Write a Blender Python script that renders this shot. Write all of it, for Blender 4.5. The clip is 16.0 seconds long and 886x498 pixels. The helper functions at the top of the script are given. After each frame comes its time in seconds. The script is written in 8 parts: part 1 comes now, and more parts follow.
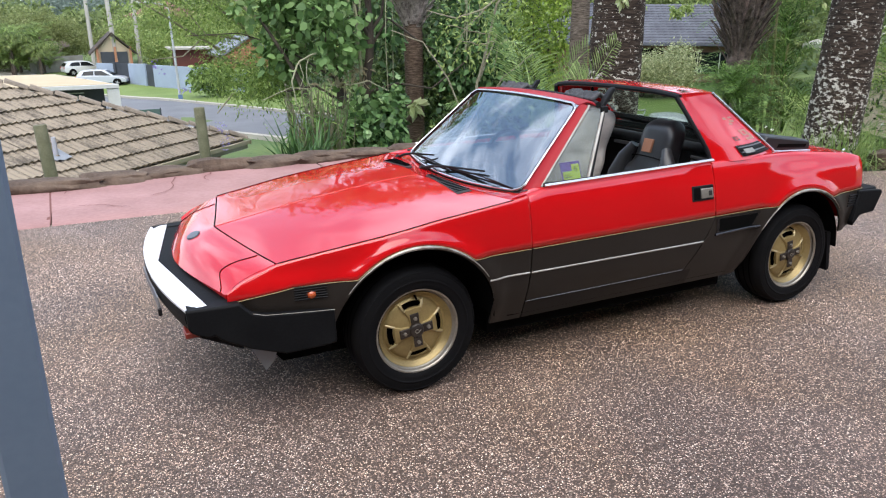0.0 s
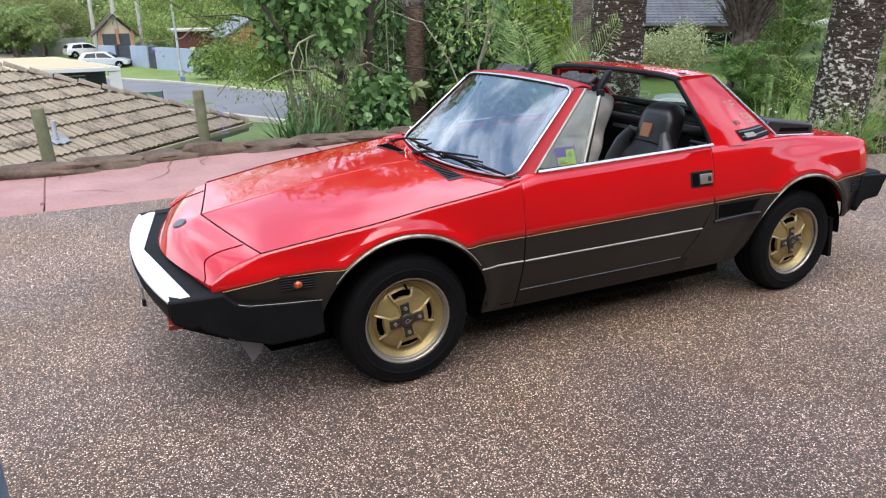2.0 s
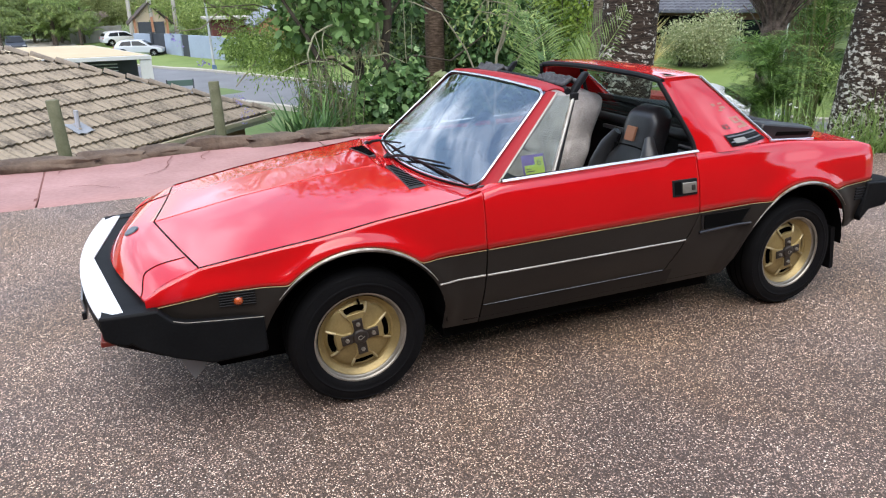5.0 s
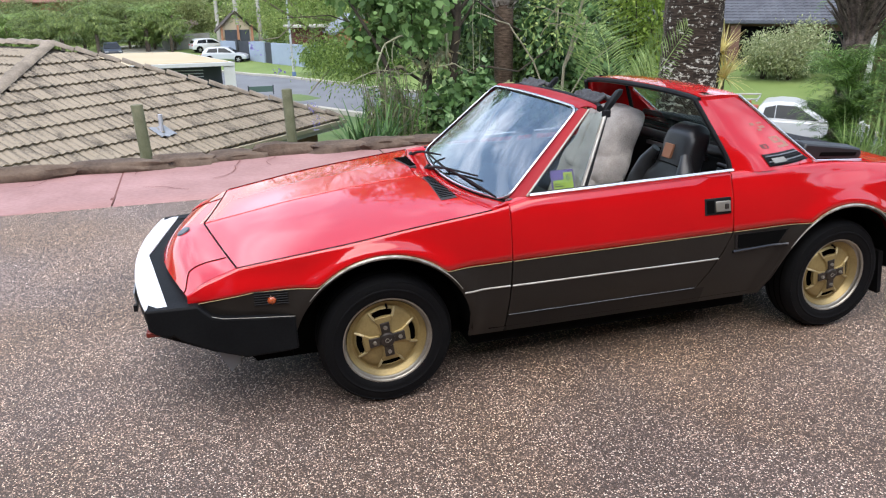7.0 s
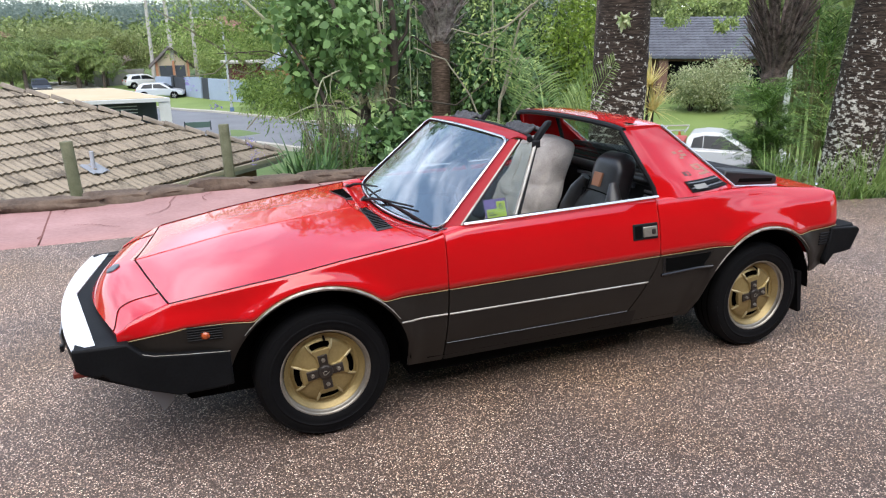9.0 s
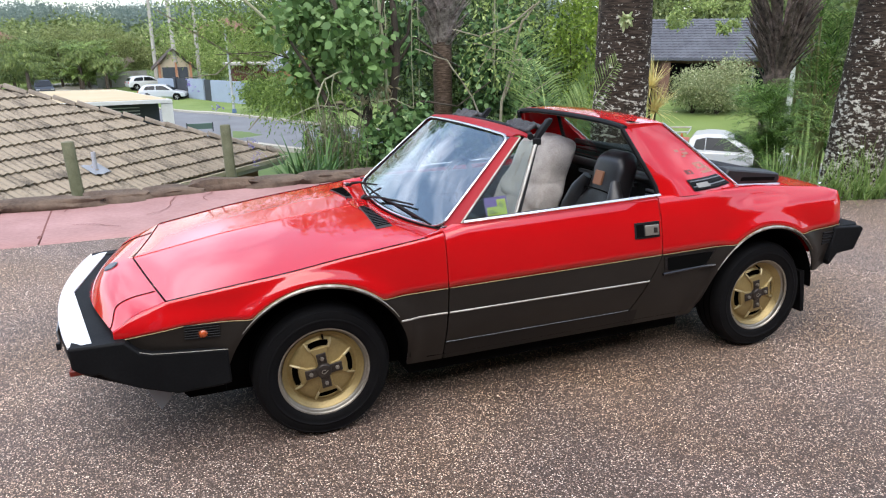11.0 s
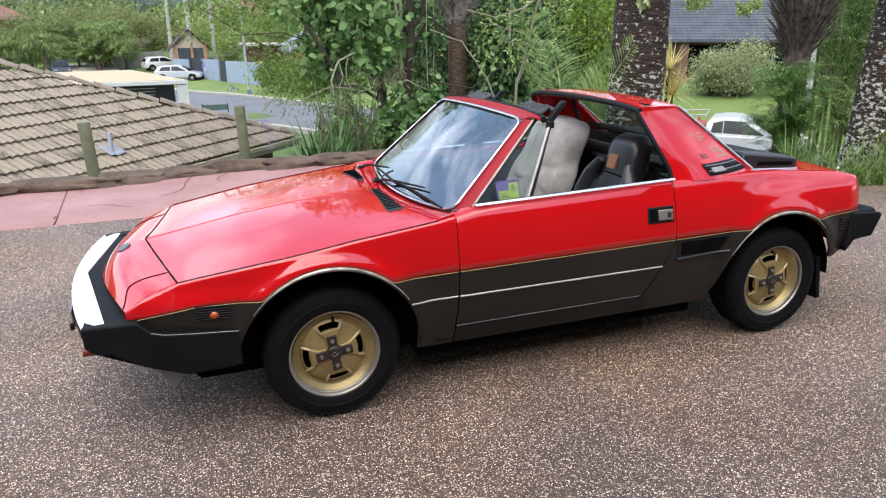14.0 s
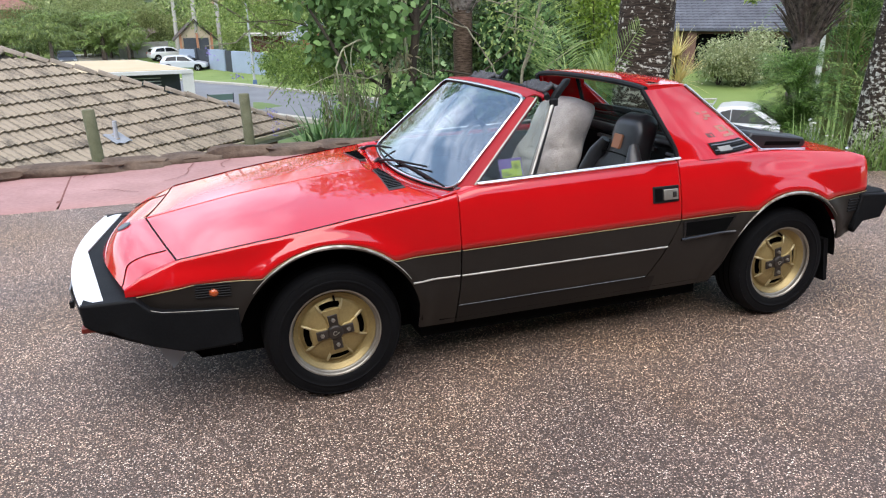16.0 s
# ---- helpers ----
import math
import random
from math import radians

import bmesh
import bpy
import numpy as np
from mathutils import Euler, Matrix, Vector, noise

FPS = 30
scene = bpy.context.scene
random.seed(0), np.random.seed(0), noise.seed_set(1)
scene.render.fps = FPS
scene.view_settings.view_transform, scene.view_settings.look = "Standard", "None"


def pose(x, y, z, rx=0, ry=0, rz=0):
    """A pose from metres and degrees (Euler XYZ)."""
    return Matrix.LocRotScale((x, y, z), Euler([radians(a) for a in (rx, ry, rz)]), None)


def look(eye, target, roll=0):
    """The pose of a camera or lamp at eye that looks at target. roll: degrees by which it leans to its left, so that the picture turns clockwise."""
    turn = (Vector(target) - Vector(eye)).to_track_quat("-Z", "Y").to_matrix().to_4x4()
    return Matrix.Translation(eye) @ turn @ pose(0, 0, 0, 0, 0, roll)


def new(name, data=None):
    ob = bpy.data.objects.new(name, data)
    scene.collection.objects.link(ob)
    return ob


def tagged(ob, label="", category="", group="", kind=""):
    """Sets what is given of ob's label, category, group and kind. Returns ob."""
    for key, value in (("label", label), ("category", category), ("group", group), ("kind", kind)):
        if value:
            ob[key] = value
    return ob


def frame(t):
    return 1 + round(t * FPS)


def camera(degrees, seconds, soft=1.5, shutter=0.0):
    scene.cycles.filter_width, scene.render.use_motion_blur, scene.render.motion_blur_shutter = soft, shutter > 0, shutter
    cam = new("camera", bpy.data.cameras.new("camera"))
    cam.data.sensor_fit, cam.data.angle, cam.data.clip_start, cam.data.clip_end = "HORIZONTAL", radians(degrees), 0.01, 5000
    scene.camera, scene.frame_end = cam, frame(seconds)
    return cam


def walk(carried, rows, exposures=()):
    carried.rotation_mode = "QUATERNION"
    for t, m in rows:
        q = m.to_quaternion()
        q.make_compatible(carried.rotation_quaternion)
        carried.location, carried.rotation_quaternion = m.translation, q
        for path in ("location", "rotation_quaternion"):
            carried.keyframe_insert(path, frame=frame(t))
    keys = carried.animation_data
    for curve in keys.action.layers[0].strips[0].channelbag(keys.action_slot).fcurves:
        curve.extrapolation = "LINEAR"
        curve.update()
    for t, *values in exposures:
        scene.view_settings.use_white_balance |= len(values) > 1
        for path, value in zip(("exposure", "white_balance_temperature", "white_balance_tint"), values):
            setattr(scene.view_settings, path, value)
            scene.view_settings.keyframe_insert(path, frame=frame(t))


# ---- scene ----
cam = camera(63.6, 16.0, soft=1.2)
PATH = [
    (0, (-2.192, -3.121, 1.472), (-1.344, -1.416, 0.861), -0.1),
    (0.5, (-2.185, -3.122, 1.47), (-1.355, -1.415, 0.84), -0.2),
    (1, (-2.177, -3.118, 1.476), (-1.348, -1.414, 0.834), -0.2),
    (1.5, (-2.161, -3.12, 1.48), (-1.332, -1.42, 0.831), -0.3),
    (2, (-2.112, -3.082, 1.474), (-1.282, -1.385, 0.816), -0.3),
    (2.5, (-2.057, -2.979, 1.479), (-1.226, -1.287, 0.81), -0.3),
    (3, (-2.004, -2.917, 1.49), (-1.175, -1.228, 0.811), -0.3),
    (3.5, (-1.958, -2.909, 1.496), (-1.135, -1.22, 0.809), -0.4),
    (5.8, (-1.702, -3.121, 1.537), (-1.066, -1.356, 0.842), -0.5),
    (6, (-1.692, -3.128, 1.544), (-1.09, -1.352, 0.848), -0.5),
    (6.5, (-1.667, -3.165, 1.55), (-1.107, -1.372, 0.865), -0.5),
    (7, (-1.652, -3.198, 1.554), (-1.089, -1.398, 0.888), -0.5),
    (7.5, (-1.639, -3.219, 1.556), (-1.047, -1.418, 0.917), -0.4),
    (8, (-1.629, -3.235, 1.558), (-0.989, -1.441, 0.946), -0.4),
    (8.5, (-1.631, -3.233, 1.551), (-0.939, -1.452, 0.96), -0.4),
    (9, (-1.633, -3.235, 1.55), (-0.912, -1.462, 0.97), -0.4),
    (11.5, (-1.617, -3.219, 1.526), (-0.905, -1.441, 0.952), -0.3),
    (12, (-1.618, -3.216, 1.527), (-0.914, -1.437, 0.944), -0.3),
    (12.5, (-1.614, -3.213, 1.52), (-0.915, -1.435, 0.926), -0.4),
    (13, (-1.609, -3.218, 1.521), (-0.917, -1.442, 0.917), -0.4),
    (13.5, (-1.609, -3.215, 1.526), (-0.923, -1.44, 0.909), -0.4),
    (14, (-1.603, -3.216, 1.529), (-0.929, -1.439, 0.908), -0.3),
    (14.5, (-1.596, -3.219, 1.521), (-0.933, -1.439, 0.893), -0.3),
    (15, (-1.599, -3.219, 1.526), (-0.942, -1.439, 0.892), -0.4),
    (15.5, (-1.592, -3.223, 1.517), (-0.936, -1.444, 0.881), -0.4),
    (16, (-1.584, -3.209, 1.473), (-0.928, -1.433, 0.828), -0.4),
]
walk(cam, [(t, look(eye, target, roll)) for t, eye, target, roll in PATH])

# ---- sky and sun ----
world = bpy.data.worlds.new("sky")
scene.world = world
world.use_nodes = True
wn, wl = world.node_tree.nodes, world.node_tree.links
wn.clear()
w_out = wn.new("ShaderNodeOutputWorld")
w_bg = wn.new("ShaderNodeBackground")
w_sky = wn.new("ShaderNodeTexSky")
w_sky.sky_type = "NISHITA"
w_sky.sun_disc = False
SUN_EL, SUN_AZ = 66.0, 210.0   # degrees; azimuth from +y towards +x
w_sky.sun_elevation, w_sky.sun_rotation = radians(SUN_EL), radians(SUN_AZ)
w_sky.air_density, w_sky.dust_density = 1.2, 0.6
w_co = wn.new("ShaderNodeTexCoord")
w_map = wn.new("ShaderNodeMapping")
w_map.inputs["Scale"].default_value = (1.0, 1.0, 2.2)
w_noise = wn.new("ShaderNodeTexNoise")
w_noise.inputs["Scale"].default_value, w_noise.inputs["Detail"].default_value = 3.2, 7.0
w_noise.inputs["Roughness"].default_value = 0.58
w_ramp = wn.new("ShaderNodeValToRGB")
w_ramp.color_ramp.elements[0].position, w_ramp.color_ramp.elements[1].position = 0.42, 0.66
w_ramp.color_ramp.elements[0].color = (0.05, 0.05, 0.05, 1)
w_mix = wn.new("ShaderNodeMix")
w_mix.data_type = "RGBA"
w_mix.inputs[7].default_value = (11.0, 12.2, 14.9, 1)
wl.new(w_co.outputs["Generated"], w_map.inputs["Vector"])
wl.new(w_map.outputs["Vector"], w_noise.inputs["Vector"])
wl.new(w_noise.outputs["Fac"], w_ramp.inputs["Fac"])
wl.new(w_ramp.outputs["Color"], w_mix.inputs["Factor"])
w_gain = wn.new("ShaderNodeVectorMath")
w_gain.operation = "SCALE"
w_gain.inputs["Scale"].default_value = 1.45
wl.new(w_sky.outputs["Color"], w_gain.inputs[0])
wl.new(w_gain.outputs[0], w_mix.inputs[6])
wl.new(w_mix.outputs[2], w_bg.inputs["Color"])
w_bg.inputs["Strength"].default_value = 0.135
wl.new(w_bg.outputs["Background"], w_out.inputs["Surface"])

sun = new("sun", bpy.data.lights.new("sun", "SUN"))
sun.data.energy, sun.data.angle, sun.data.color = 3.0, radians(75), (1.0, 0.93, 0.82)
sa, se = radians(SUN_AZ), radians(SUN_EL)
sun.matrix_world = look((0, 0, 30), (-math.sin(sa) * math.cos(se) * 30, -math.cos(sa) * math.cos(se) * 30, 30 - 30 * math.sin(se)))
scene.view_settings.exposure = 0.48


# ---- materials ----
def mat(name, base, rough=0.6, metal=0.0, spread=None, scale=8.0, fine=60.0, bump=0.0, coat=0.0, spec=0.5, detail=4.0):
    """A surface of one paint or stuff, with a second colour (spread) that drifts through it at two scales, and fine relief."""
    m = bpy.data.materials.new(name)
    m.use_nodes = True
    n, l = m.node_tree.nodes, m.node_tree.links
    b = n["Principled BSDF"]
    b.inputs["Base Color"].default_value = (*base, 1)
    b.inputs["Roughness"].default_value, b.inputs["Metallic"].default_value = rough, metal
    b.inputs["Coat Weight"].default_value, b.inputs["Coat Roughness"].default_value = coat, 0.04
    b.inputs["Specular IOR Level"].default_value = spec
    co = n.new("ShaderNodeTexCoord")
    if spread:
        big, small = n.new("ShaderNodeTexNoise"), n.new("ShaderNodeTexNoise")
        big.inputs["Scale"].default_value, big.inputs["Detail"].default_value = scale, detail
        small.inputs["Scale"].default_value, small.inputs["Detail"].default_value = fine, 3
        l.new(co.outputs["Object"], big.inputs["Vector"])
        l.new(co.outputs["Object"], small.inputs["Vector"])
        add = n.new("ShaderNodeMath")
        add.operation = "MULTIPLY_ADD"
        add.inputs[1].default_value = 0.45
        l.new(small.outputs["Fac"], add.inputs[0])
        l.new(big.outputs["Fac"], add.inputs[2])
        r = n.new("ShaderNodeMapRange")
        r.inputs["From Min"].default_value, r.inputs["From Max"].default_value = 0.50, 0.95
        l.new(add.outputs[0], r.inputs["Value"])
        mix = n.new("ShaderNodeMix")
        mix.data_type = "RGBA"
        mix.inputs[6].default_value, mix.inputs[7].default_value = (*base, 1), (*spread, 1)
        l.new(r.outputs[0], mix.inputs["Factor"])
        l.new(mix.outputs[2], b.inputs["Base Color"])
    if bump:
        nb = n.new("ShaderNodeTexNoise")
        nb.inputs["Scale"].default_value, nb.inputs["Detail"].default_value = fine, 4
        l.new(co.outputs["Object"], nb.inputs["Vector"])
        bp = n.new("ShaderNodeBump")
        bp.inputs["Strength"].default_value, bp.inputs["Distance"].default_value = bump, 0.01
        l.new(nb.outputs["Fac"], bp.inputs["Height"])
        l.new(bp.outputs["Normal"], b.inputs["Normal"])
    return m


def leaf_mat(name, dark, light, third=None, glow=0.35):
    """Foliage: each leaf a little different in hue, and light let through from behind."""
    m = bpy.data.materials.new(name)
    m.use_nodes = True
    n, l = m.node_tree.nodes, m.node_tree.links
    b = n["Principled BSDF"]
    b.inputs["Roughness"].default_value = 0.5
    b.inputs["Specular IOR Level"].default_value = 0.3
    g = n.new("ShaderNodeNewGeometry")
    ramp = n.new("ShaderNodeValToRGB")
    ramp.color_ramp.elements[0].color, ramp.color_ramp.elements[1].color = (*dark, 1), (*light, 1)
    if third:
        e = ramp.color_ramp.elements.new(0.93)
        ramp.color_ramp.elements[2].color = (*third, 1)
        e.color = (*light, 1)
    l.new(g.outputs["Random Per Island"], ramp.inputs["Fac"])
    l.new(ramp.outputs["Color"], b.inputs["Base Color"])
    t = n.new("ShaderNodeBsdfTranslucent")
    l.new(ramp.outputs["Color"], t.inputs["Color"])
    mx = n.new("ShaderNodeMixShader")
    mx.inputs["Fac"].default_value = glow
    l.new(b.outputs["BSDF"], mx.inputs[1])
    l.new(t.outputs["BSDF"], mx.inputs[2])
    l.new(mx.outputs["Shader"], n["Material Output"].inputs["Surface"])
    return m


def glass_mat(name, tint, rough=0.0, ior=1.5):
    m = bpy.data.materials.new(name)
    m.use_nodes = True
    b = m.node_tree.nodes["Principled BSDF"]
    b.inputs["Base Color"].default_value = (*tint, 1)
    b.inputs["Roughness"].default_value, b.inputs["IOR"].default_value = rough, ior
    b.inputs["Transmission Weight"].default_value = 1.0
    return m


def aggregate_mat():
    """Washed aggregate: pebbles of many tones in a brown-grey matrix, with broad worn and dusty patches."""
    m = bpy.data.materials.new("exposed_aggregate")
    m.use_nodes = True
    n, l = m.node_tree.nodes, m.node_tree.links
    b = n["Principled BSDF"]
    b.inputs["Roughness"].default_value = 0.62
    co = n.new("ShaderNodeTexCoord")
    vor = n.new("ShaderNodeTexVoronoi")
    vor.inputs["Scale"].default_value = 168.0
    vor.inputs["Randomness"].default_value = 1.0
    l.new(co.outputs["Object"], vor.inputs["Vector"])
    sep = n.new("ShaderNodeSeparateColor")
    l.new(vor.outputs["Color"], sep.inputs["Color"])
    ramp = n.new("ShaderNodeValToRGB")
    cr = ramp.color_ramp
    cr.interpolation = "CONSTANT"
    tones = ((0.0, (0.030, 0.021, 0.018)), (0.18, (0.125, 0.086, 0.070)), (0.42, (0.230, 0.160, 0.130)), (0.60, (0.082, 0.059, 0.052)),
             (0.70, (0.380, 0.270, 0.215)), (0.84, (0.570, 0.432, 0.345)), (0.935, (0.740, 0.620, 0.520)))
    cr.elements[0].color = (*tones[0][1], 1)
    cr.elements[1].position, cr.elements[1].color = tones[-1][0], (*tones[-1][1], 1)
    for p, c in tones[1:-1]:
        e = cr.elements.new(p)
        e.color = (*c, 1)
    l.new(sep.outputs[0], ramp.inputs["Fac"])
    # matrix between the pebbles
    gap = n.new("ShaderNodeMapRange")
    gap.inputs["From Min"].default_value, gap.inputs["From Max"].default_value = 0.34, 0.58
    l.new(vor.outputs["Distance"], gap.inputs["Value"])
    mix = n.new("ShaderNodeMix")
    mix.data_type = "RGBA"
    mix.inputs[7].default_value = (0.050, 0.034, 0.026, 1)
    l.new(gap.outputs[0], mix.inputs["Factor"])
    l.new(ramp.outputs["Color"], mix.inputs[6])
    # broad patches
    big = n.new("ShaderNodeTexNoise")
    big.inputs["Scale"].default_value, big.inputs["Detail"].default_value = 1.1, 5
    l.new(co.outputs["Object"], big.inputs["Vector"])
    pr = n.new("ShaderNodeMapRange")
    pr.inputs["From Min"].default_value, pr.inputs["From Max"].default_value = 0.35, 0.7
    pr.inputs["To Min"].default_value, pr.inputs["To Max"].default_value = 1.27, 1.9
    l.new(big.outputs["Fac"], pr.inputs["Value"])
    mul = n.new("ShaderNodeVectorMath")
    mul.operation = "SCALE"
    l.new(mix.outputs[2], mul.inputs[0])
    l.new(pr.outputs[0], mul.inputs["Scale"])
    # brown tannin stains drifting over the slab
    stain = n.new("ShaderNodeTexNoise")
    stain.inputs["Scale"].default_value, stain.inputs["Detail"].default_value = 0.8, 6
    l.new(co.outputs["Object"], stain.inputs["Vector"])
    hue = n.new("ShaderNodeValToRGB")
    hue.color_ramp.elements[0].position, hue.color_ramp.elements[1].position = 0.42, 0.66
    hue.color_ramp.elements[0].color, hue.color_ramp.elements[1].color = (0.98, 0.985, 1.0, 1), (1.06, 0.98, 0.82, 1)
    l.new(stain.outputs["Fac"], hue.inputs["Fac"])
    tint = n.new("ShaderNodeVectorMath")
    tint.operation = "MULTIPLY"
    l.new(mul.outputs[0], tint.inputs[0])
    l.new(hue.outputs["Color"], tint.inputs[1])
    l.new(tint.outputs[0], b.inputs["Base Color"])
    inv = n.new("ShaderNodeMath")
    inv.operation = "SUBTRACT"
    inv.inputs[0].default_value = 1.0
    l.new(vor.outputs["Distance"], inv.inputs[1])
    bp = n.new("ShaderNodeBump")
    bp.inputs["Strength"].default_value, bp.inputs["Distance"].default_value = 0.7, 0.006
    l.new(inv.outputs[0], bp.inputs["Height"])
    l.new(bp.outputs["Normal"], b.inputs["Normal"])
    return m


def bark_mat(name, dark, mid, pale, patch=0.56, scale=7.0, low=0.0):
    """Bark with level fissures and pale lichen in sharp-edged patches; low: how much thicker the lichen grows near the foot."""
    m = bpy.data.materials.new(name)
    m.use_nodes = True
    n, l = m.node_tree.nodes, m.node_tree.links
    b = n["Principled BSDF"]
    b.inputs["Roughness"].default_value, b.inputs["Specular IOR Level"].default_value = 0.9, 0.2
    co = n.new("ShaderNodeTexCoord")

    def tex(sc, stretch, detail=5, rough=0.6):
        mp, ns = n.new("ShaderNodeMapping"), n.new("ShaderNodeTexNoise")
        mp.inputs["Scale"].default_value = (1, 1, stretch)
        ns.inputs["Scale"].default_value, ns.inputs["Detail"].default_value, ns.inputs["Roughness"].default_value = sc, detail, rough
        l.new(co.outputs["Object"], mp.inputs["Vector"])
        l.new(mp.outputs["Vector"], ns.inputs["Vector"])
        return ns.outputs["Fac"]

    def step(v, lo, hi):
        r = n.new("ShaderNodeMapRange")
        r.inputs["From Min"].default_value, r.inputs["From Max"].default_value = lo, hi
        l.new(v, r.inputs["Value"])
        return r.outputs[0]

    def blend(f, a, c):
        x = n.new("ShaderNodeMix")
        x.data_type = "RGBA"
        l.new(f, x.inputs["Factor"])
        for k, v in ((6, a), (7, c)):
            if isinstance(v, tuple):
                x.inputs[k].default_value = (*v, 1)
            else:
                l.new(v, x.inputs[k])
        return x.outputs[2]

    def calc(op, a, c):
        x = n.new("ShaderNodeMath")
        x.operation = op
        for k, v in ((0, a), (1, c)):
            if isinstance(v, float):
                x.inputs[k].default_value = v
            else:
                l.new(v, x.inputs[k])
        return x.outputs[0]
    streak, broad = tex(9, 9.0, 5, 0.65), tex(2.2, 1.0, 3)
    col = blend(step(streak, 0.40, 0.68), dark, mid)
    sep = n.new("ShaderNodeSeparateXYZ")
    l.new(co.outputs["Object"], sep.inputs["Vector"])
    foot = calc("MULTIPLY", step(sep.outputs["Z"], 1.9, 0.3), low)
    cover = calc("ADD", calc("ADD", tex(scale, 1.6, 6, 0.7), calc("MULTIPLY", broad, 0.22)), foot)
    cover = calc("SUBTRACT", cover, calc("MULTIPLY", step(streak, 0.55, 0.40), 0.025))
    f1 = step(cover, patch + 0.11, patch + 0.135)
    tone = blend(step(tex(34, 1.0, 3), 0.35, 0.65), tuple(c * 0.62 for c in pale), pale)
    col = blend(f1, col, tone)
    l.new(col, b.inputs["Base Color"])
    bp = n.new("ShaderNodeBump")
    bp.inputs["Strength"].default_value, bp.inputs["Distance"].default_value = 0.8, 0.012
    l.new(calc("ADD", streak, calc("MULTIPLY", f1, 0.15)), bp.inputs["Height"])
    l.new(bp.outputs["Normal"], b.inputs["Normal"])
    return m


RED = mat("red_paint", (0.50, 0.0045, 0.0065), 0.45, coat=1.0, spec=0.02, spread=(0.45, 0.004, 0.006), scale=2, fine=300)
RED.node_tree.nodes["Principled BSDF"].inputs["Coat IOR"].default_value = 1.72
DARK = mat("dark_brown_paint", (0.0155, 0.0128, 0.0108), 0.36, spec=0.3, spread=(0.021, 0.0175, 0.0148), scale=3, fine=90)
SILLBLACK = mat("black_sill_paint", (0.0065, 0.0058, 0.0055), 0.42, spec=0.25, spread=(0.012, 0.0105, 0.0095), scale=4, fine=90)
BLACK = mat("black_plastic", (0.005, 0.005, 0.006), 0.55, spec=0.15, spread=(0.014, 0.014, 0.015), scale=6, fine=150, bump=0.05)
BUMPER = mat("faded_black_rubber", (0.004, 0.0042, 0.005), 0.6, spec=0.10, spread=(0.009, 0.0095, 0.0105), scale=5, fine=120, bump=0.06)
LOUVRE = mat("black_louvre_plastic", (0.010, 0.010, 0.012), 0.40, spread=(0.024, 0.024, 0.026), scale=5, fine=120)
RUBBER = mat("tyre_rubber", (0.004, 0.004, 0.005), 0.7, spec=0.12, spread=(0.0065, 0.0065, 0.0070), scale=9, fine=80, bump=0.08)
WELL = mat("wheel_well_black", (0.003, 0.003, 0.003), 0.9, spec=0.05)
WHITE = mat("white_reflective_strip", (0.70, 0.71, 0.74), 0.45, spread=(0.60, 0.61, 0.64), scale=6, fine=200)
CHROME = mat("bright_trim", (0.66, 0.66, 0.66), 0.26, metal=0.9, spread=(0.54, 0.54, 0.54), scale=20, fine=200)
SILVER = mat("polished_rim", (0.38, 0.355, 0.31), 0.42, metal=0.7, spread=(0.27, 0.245, 0.205), scale=10, fine=90)
GOLD = mat("gold_paint", (0.40, 0.305, 0.13), 0.40, metal=0.45, spread=(0.25, 0.185, 0.08), scale=9, fine=120)
GOLDLINE = mat("gold_pinstripe", (0.28, 0.175, 0.075), 0.45)
HUB = mat("dark_hub", (0.018, 0.014, 0.012), 0.45, metal=0.2, spread=(0.045, 0.034, 0.027), scale=30, fine=120)
GLOSSBLACK = mat("glossy_black_plastic", (0.006, 0.006, 0.007), 0.2, spec=0.5)
TRIMDULL = mat("dull_bright_moulding", (0.46, 0.45, 0.42), 0.45, metal=0.6, spread=(0.30, 0.27, 0.23), scale=14, fine=120)
ORANGE = mat("amber_lens", (0.42, 0.075, 0.018), 0.2, coat=0.6)
LEATHER = mat("black_leather", (0.013, 0.0135, 0.015), 0.33, spread=(0.026, 0.026, 0.028), scale=9, fine=160, bump=0.12)
FLEECE = mat("grey_sheepskin", (0.52, 0.475, 0.445), 0.95, spread=(0.30, 0.27, 0.25), scale=10, fine=150, bump=1.0, detail=7)
TAN = mat("tan_leather_patch", (0.24, 0.105, 0.055), 0.6)
STEELGREY = mat("grey_metal", (0.22, 0.23, 0.25), 0.5, metal=0.4)
GLASS = glass_mat("windscreen_glass", (0.42, 0.50, 0.54), 0.0, 2.95)
TINT = glass_mat("side_glass", (0.70, 0.80, 0.77), 0.0, 1.3)
LABEL_P = mat("purple_label", (0.10, 0.06, 0.22), 0.4)
LABEL_Y = mat("lime_label", (0.25, 0.32, 0.055), 0.4)
INK = mat("label_ink", (0.03, 0.04, 0.03), 0.5)
DECAL = mat("faded_decal", (0.44, 0.16, 0.12), 0.5, spread=(0.30, 0.15, 0.10), scale=30, fine=120)

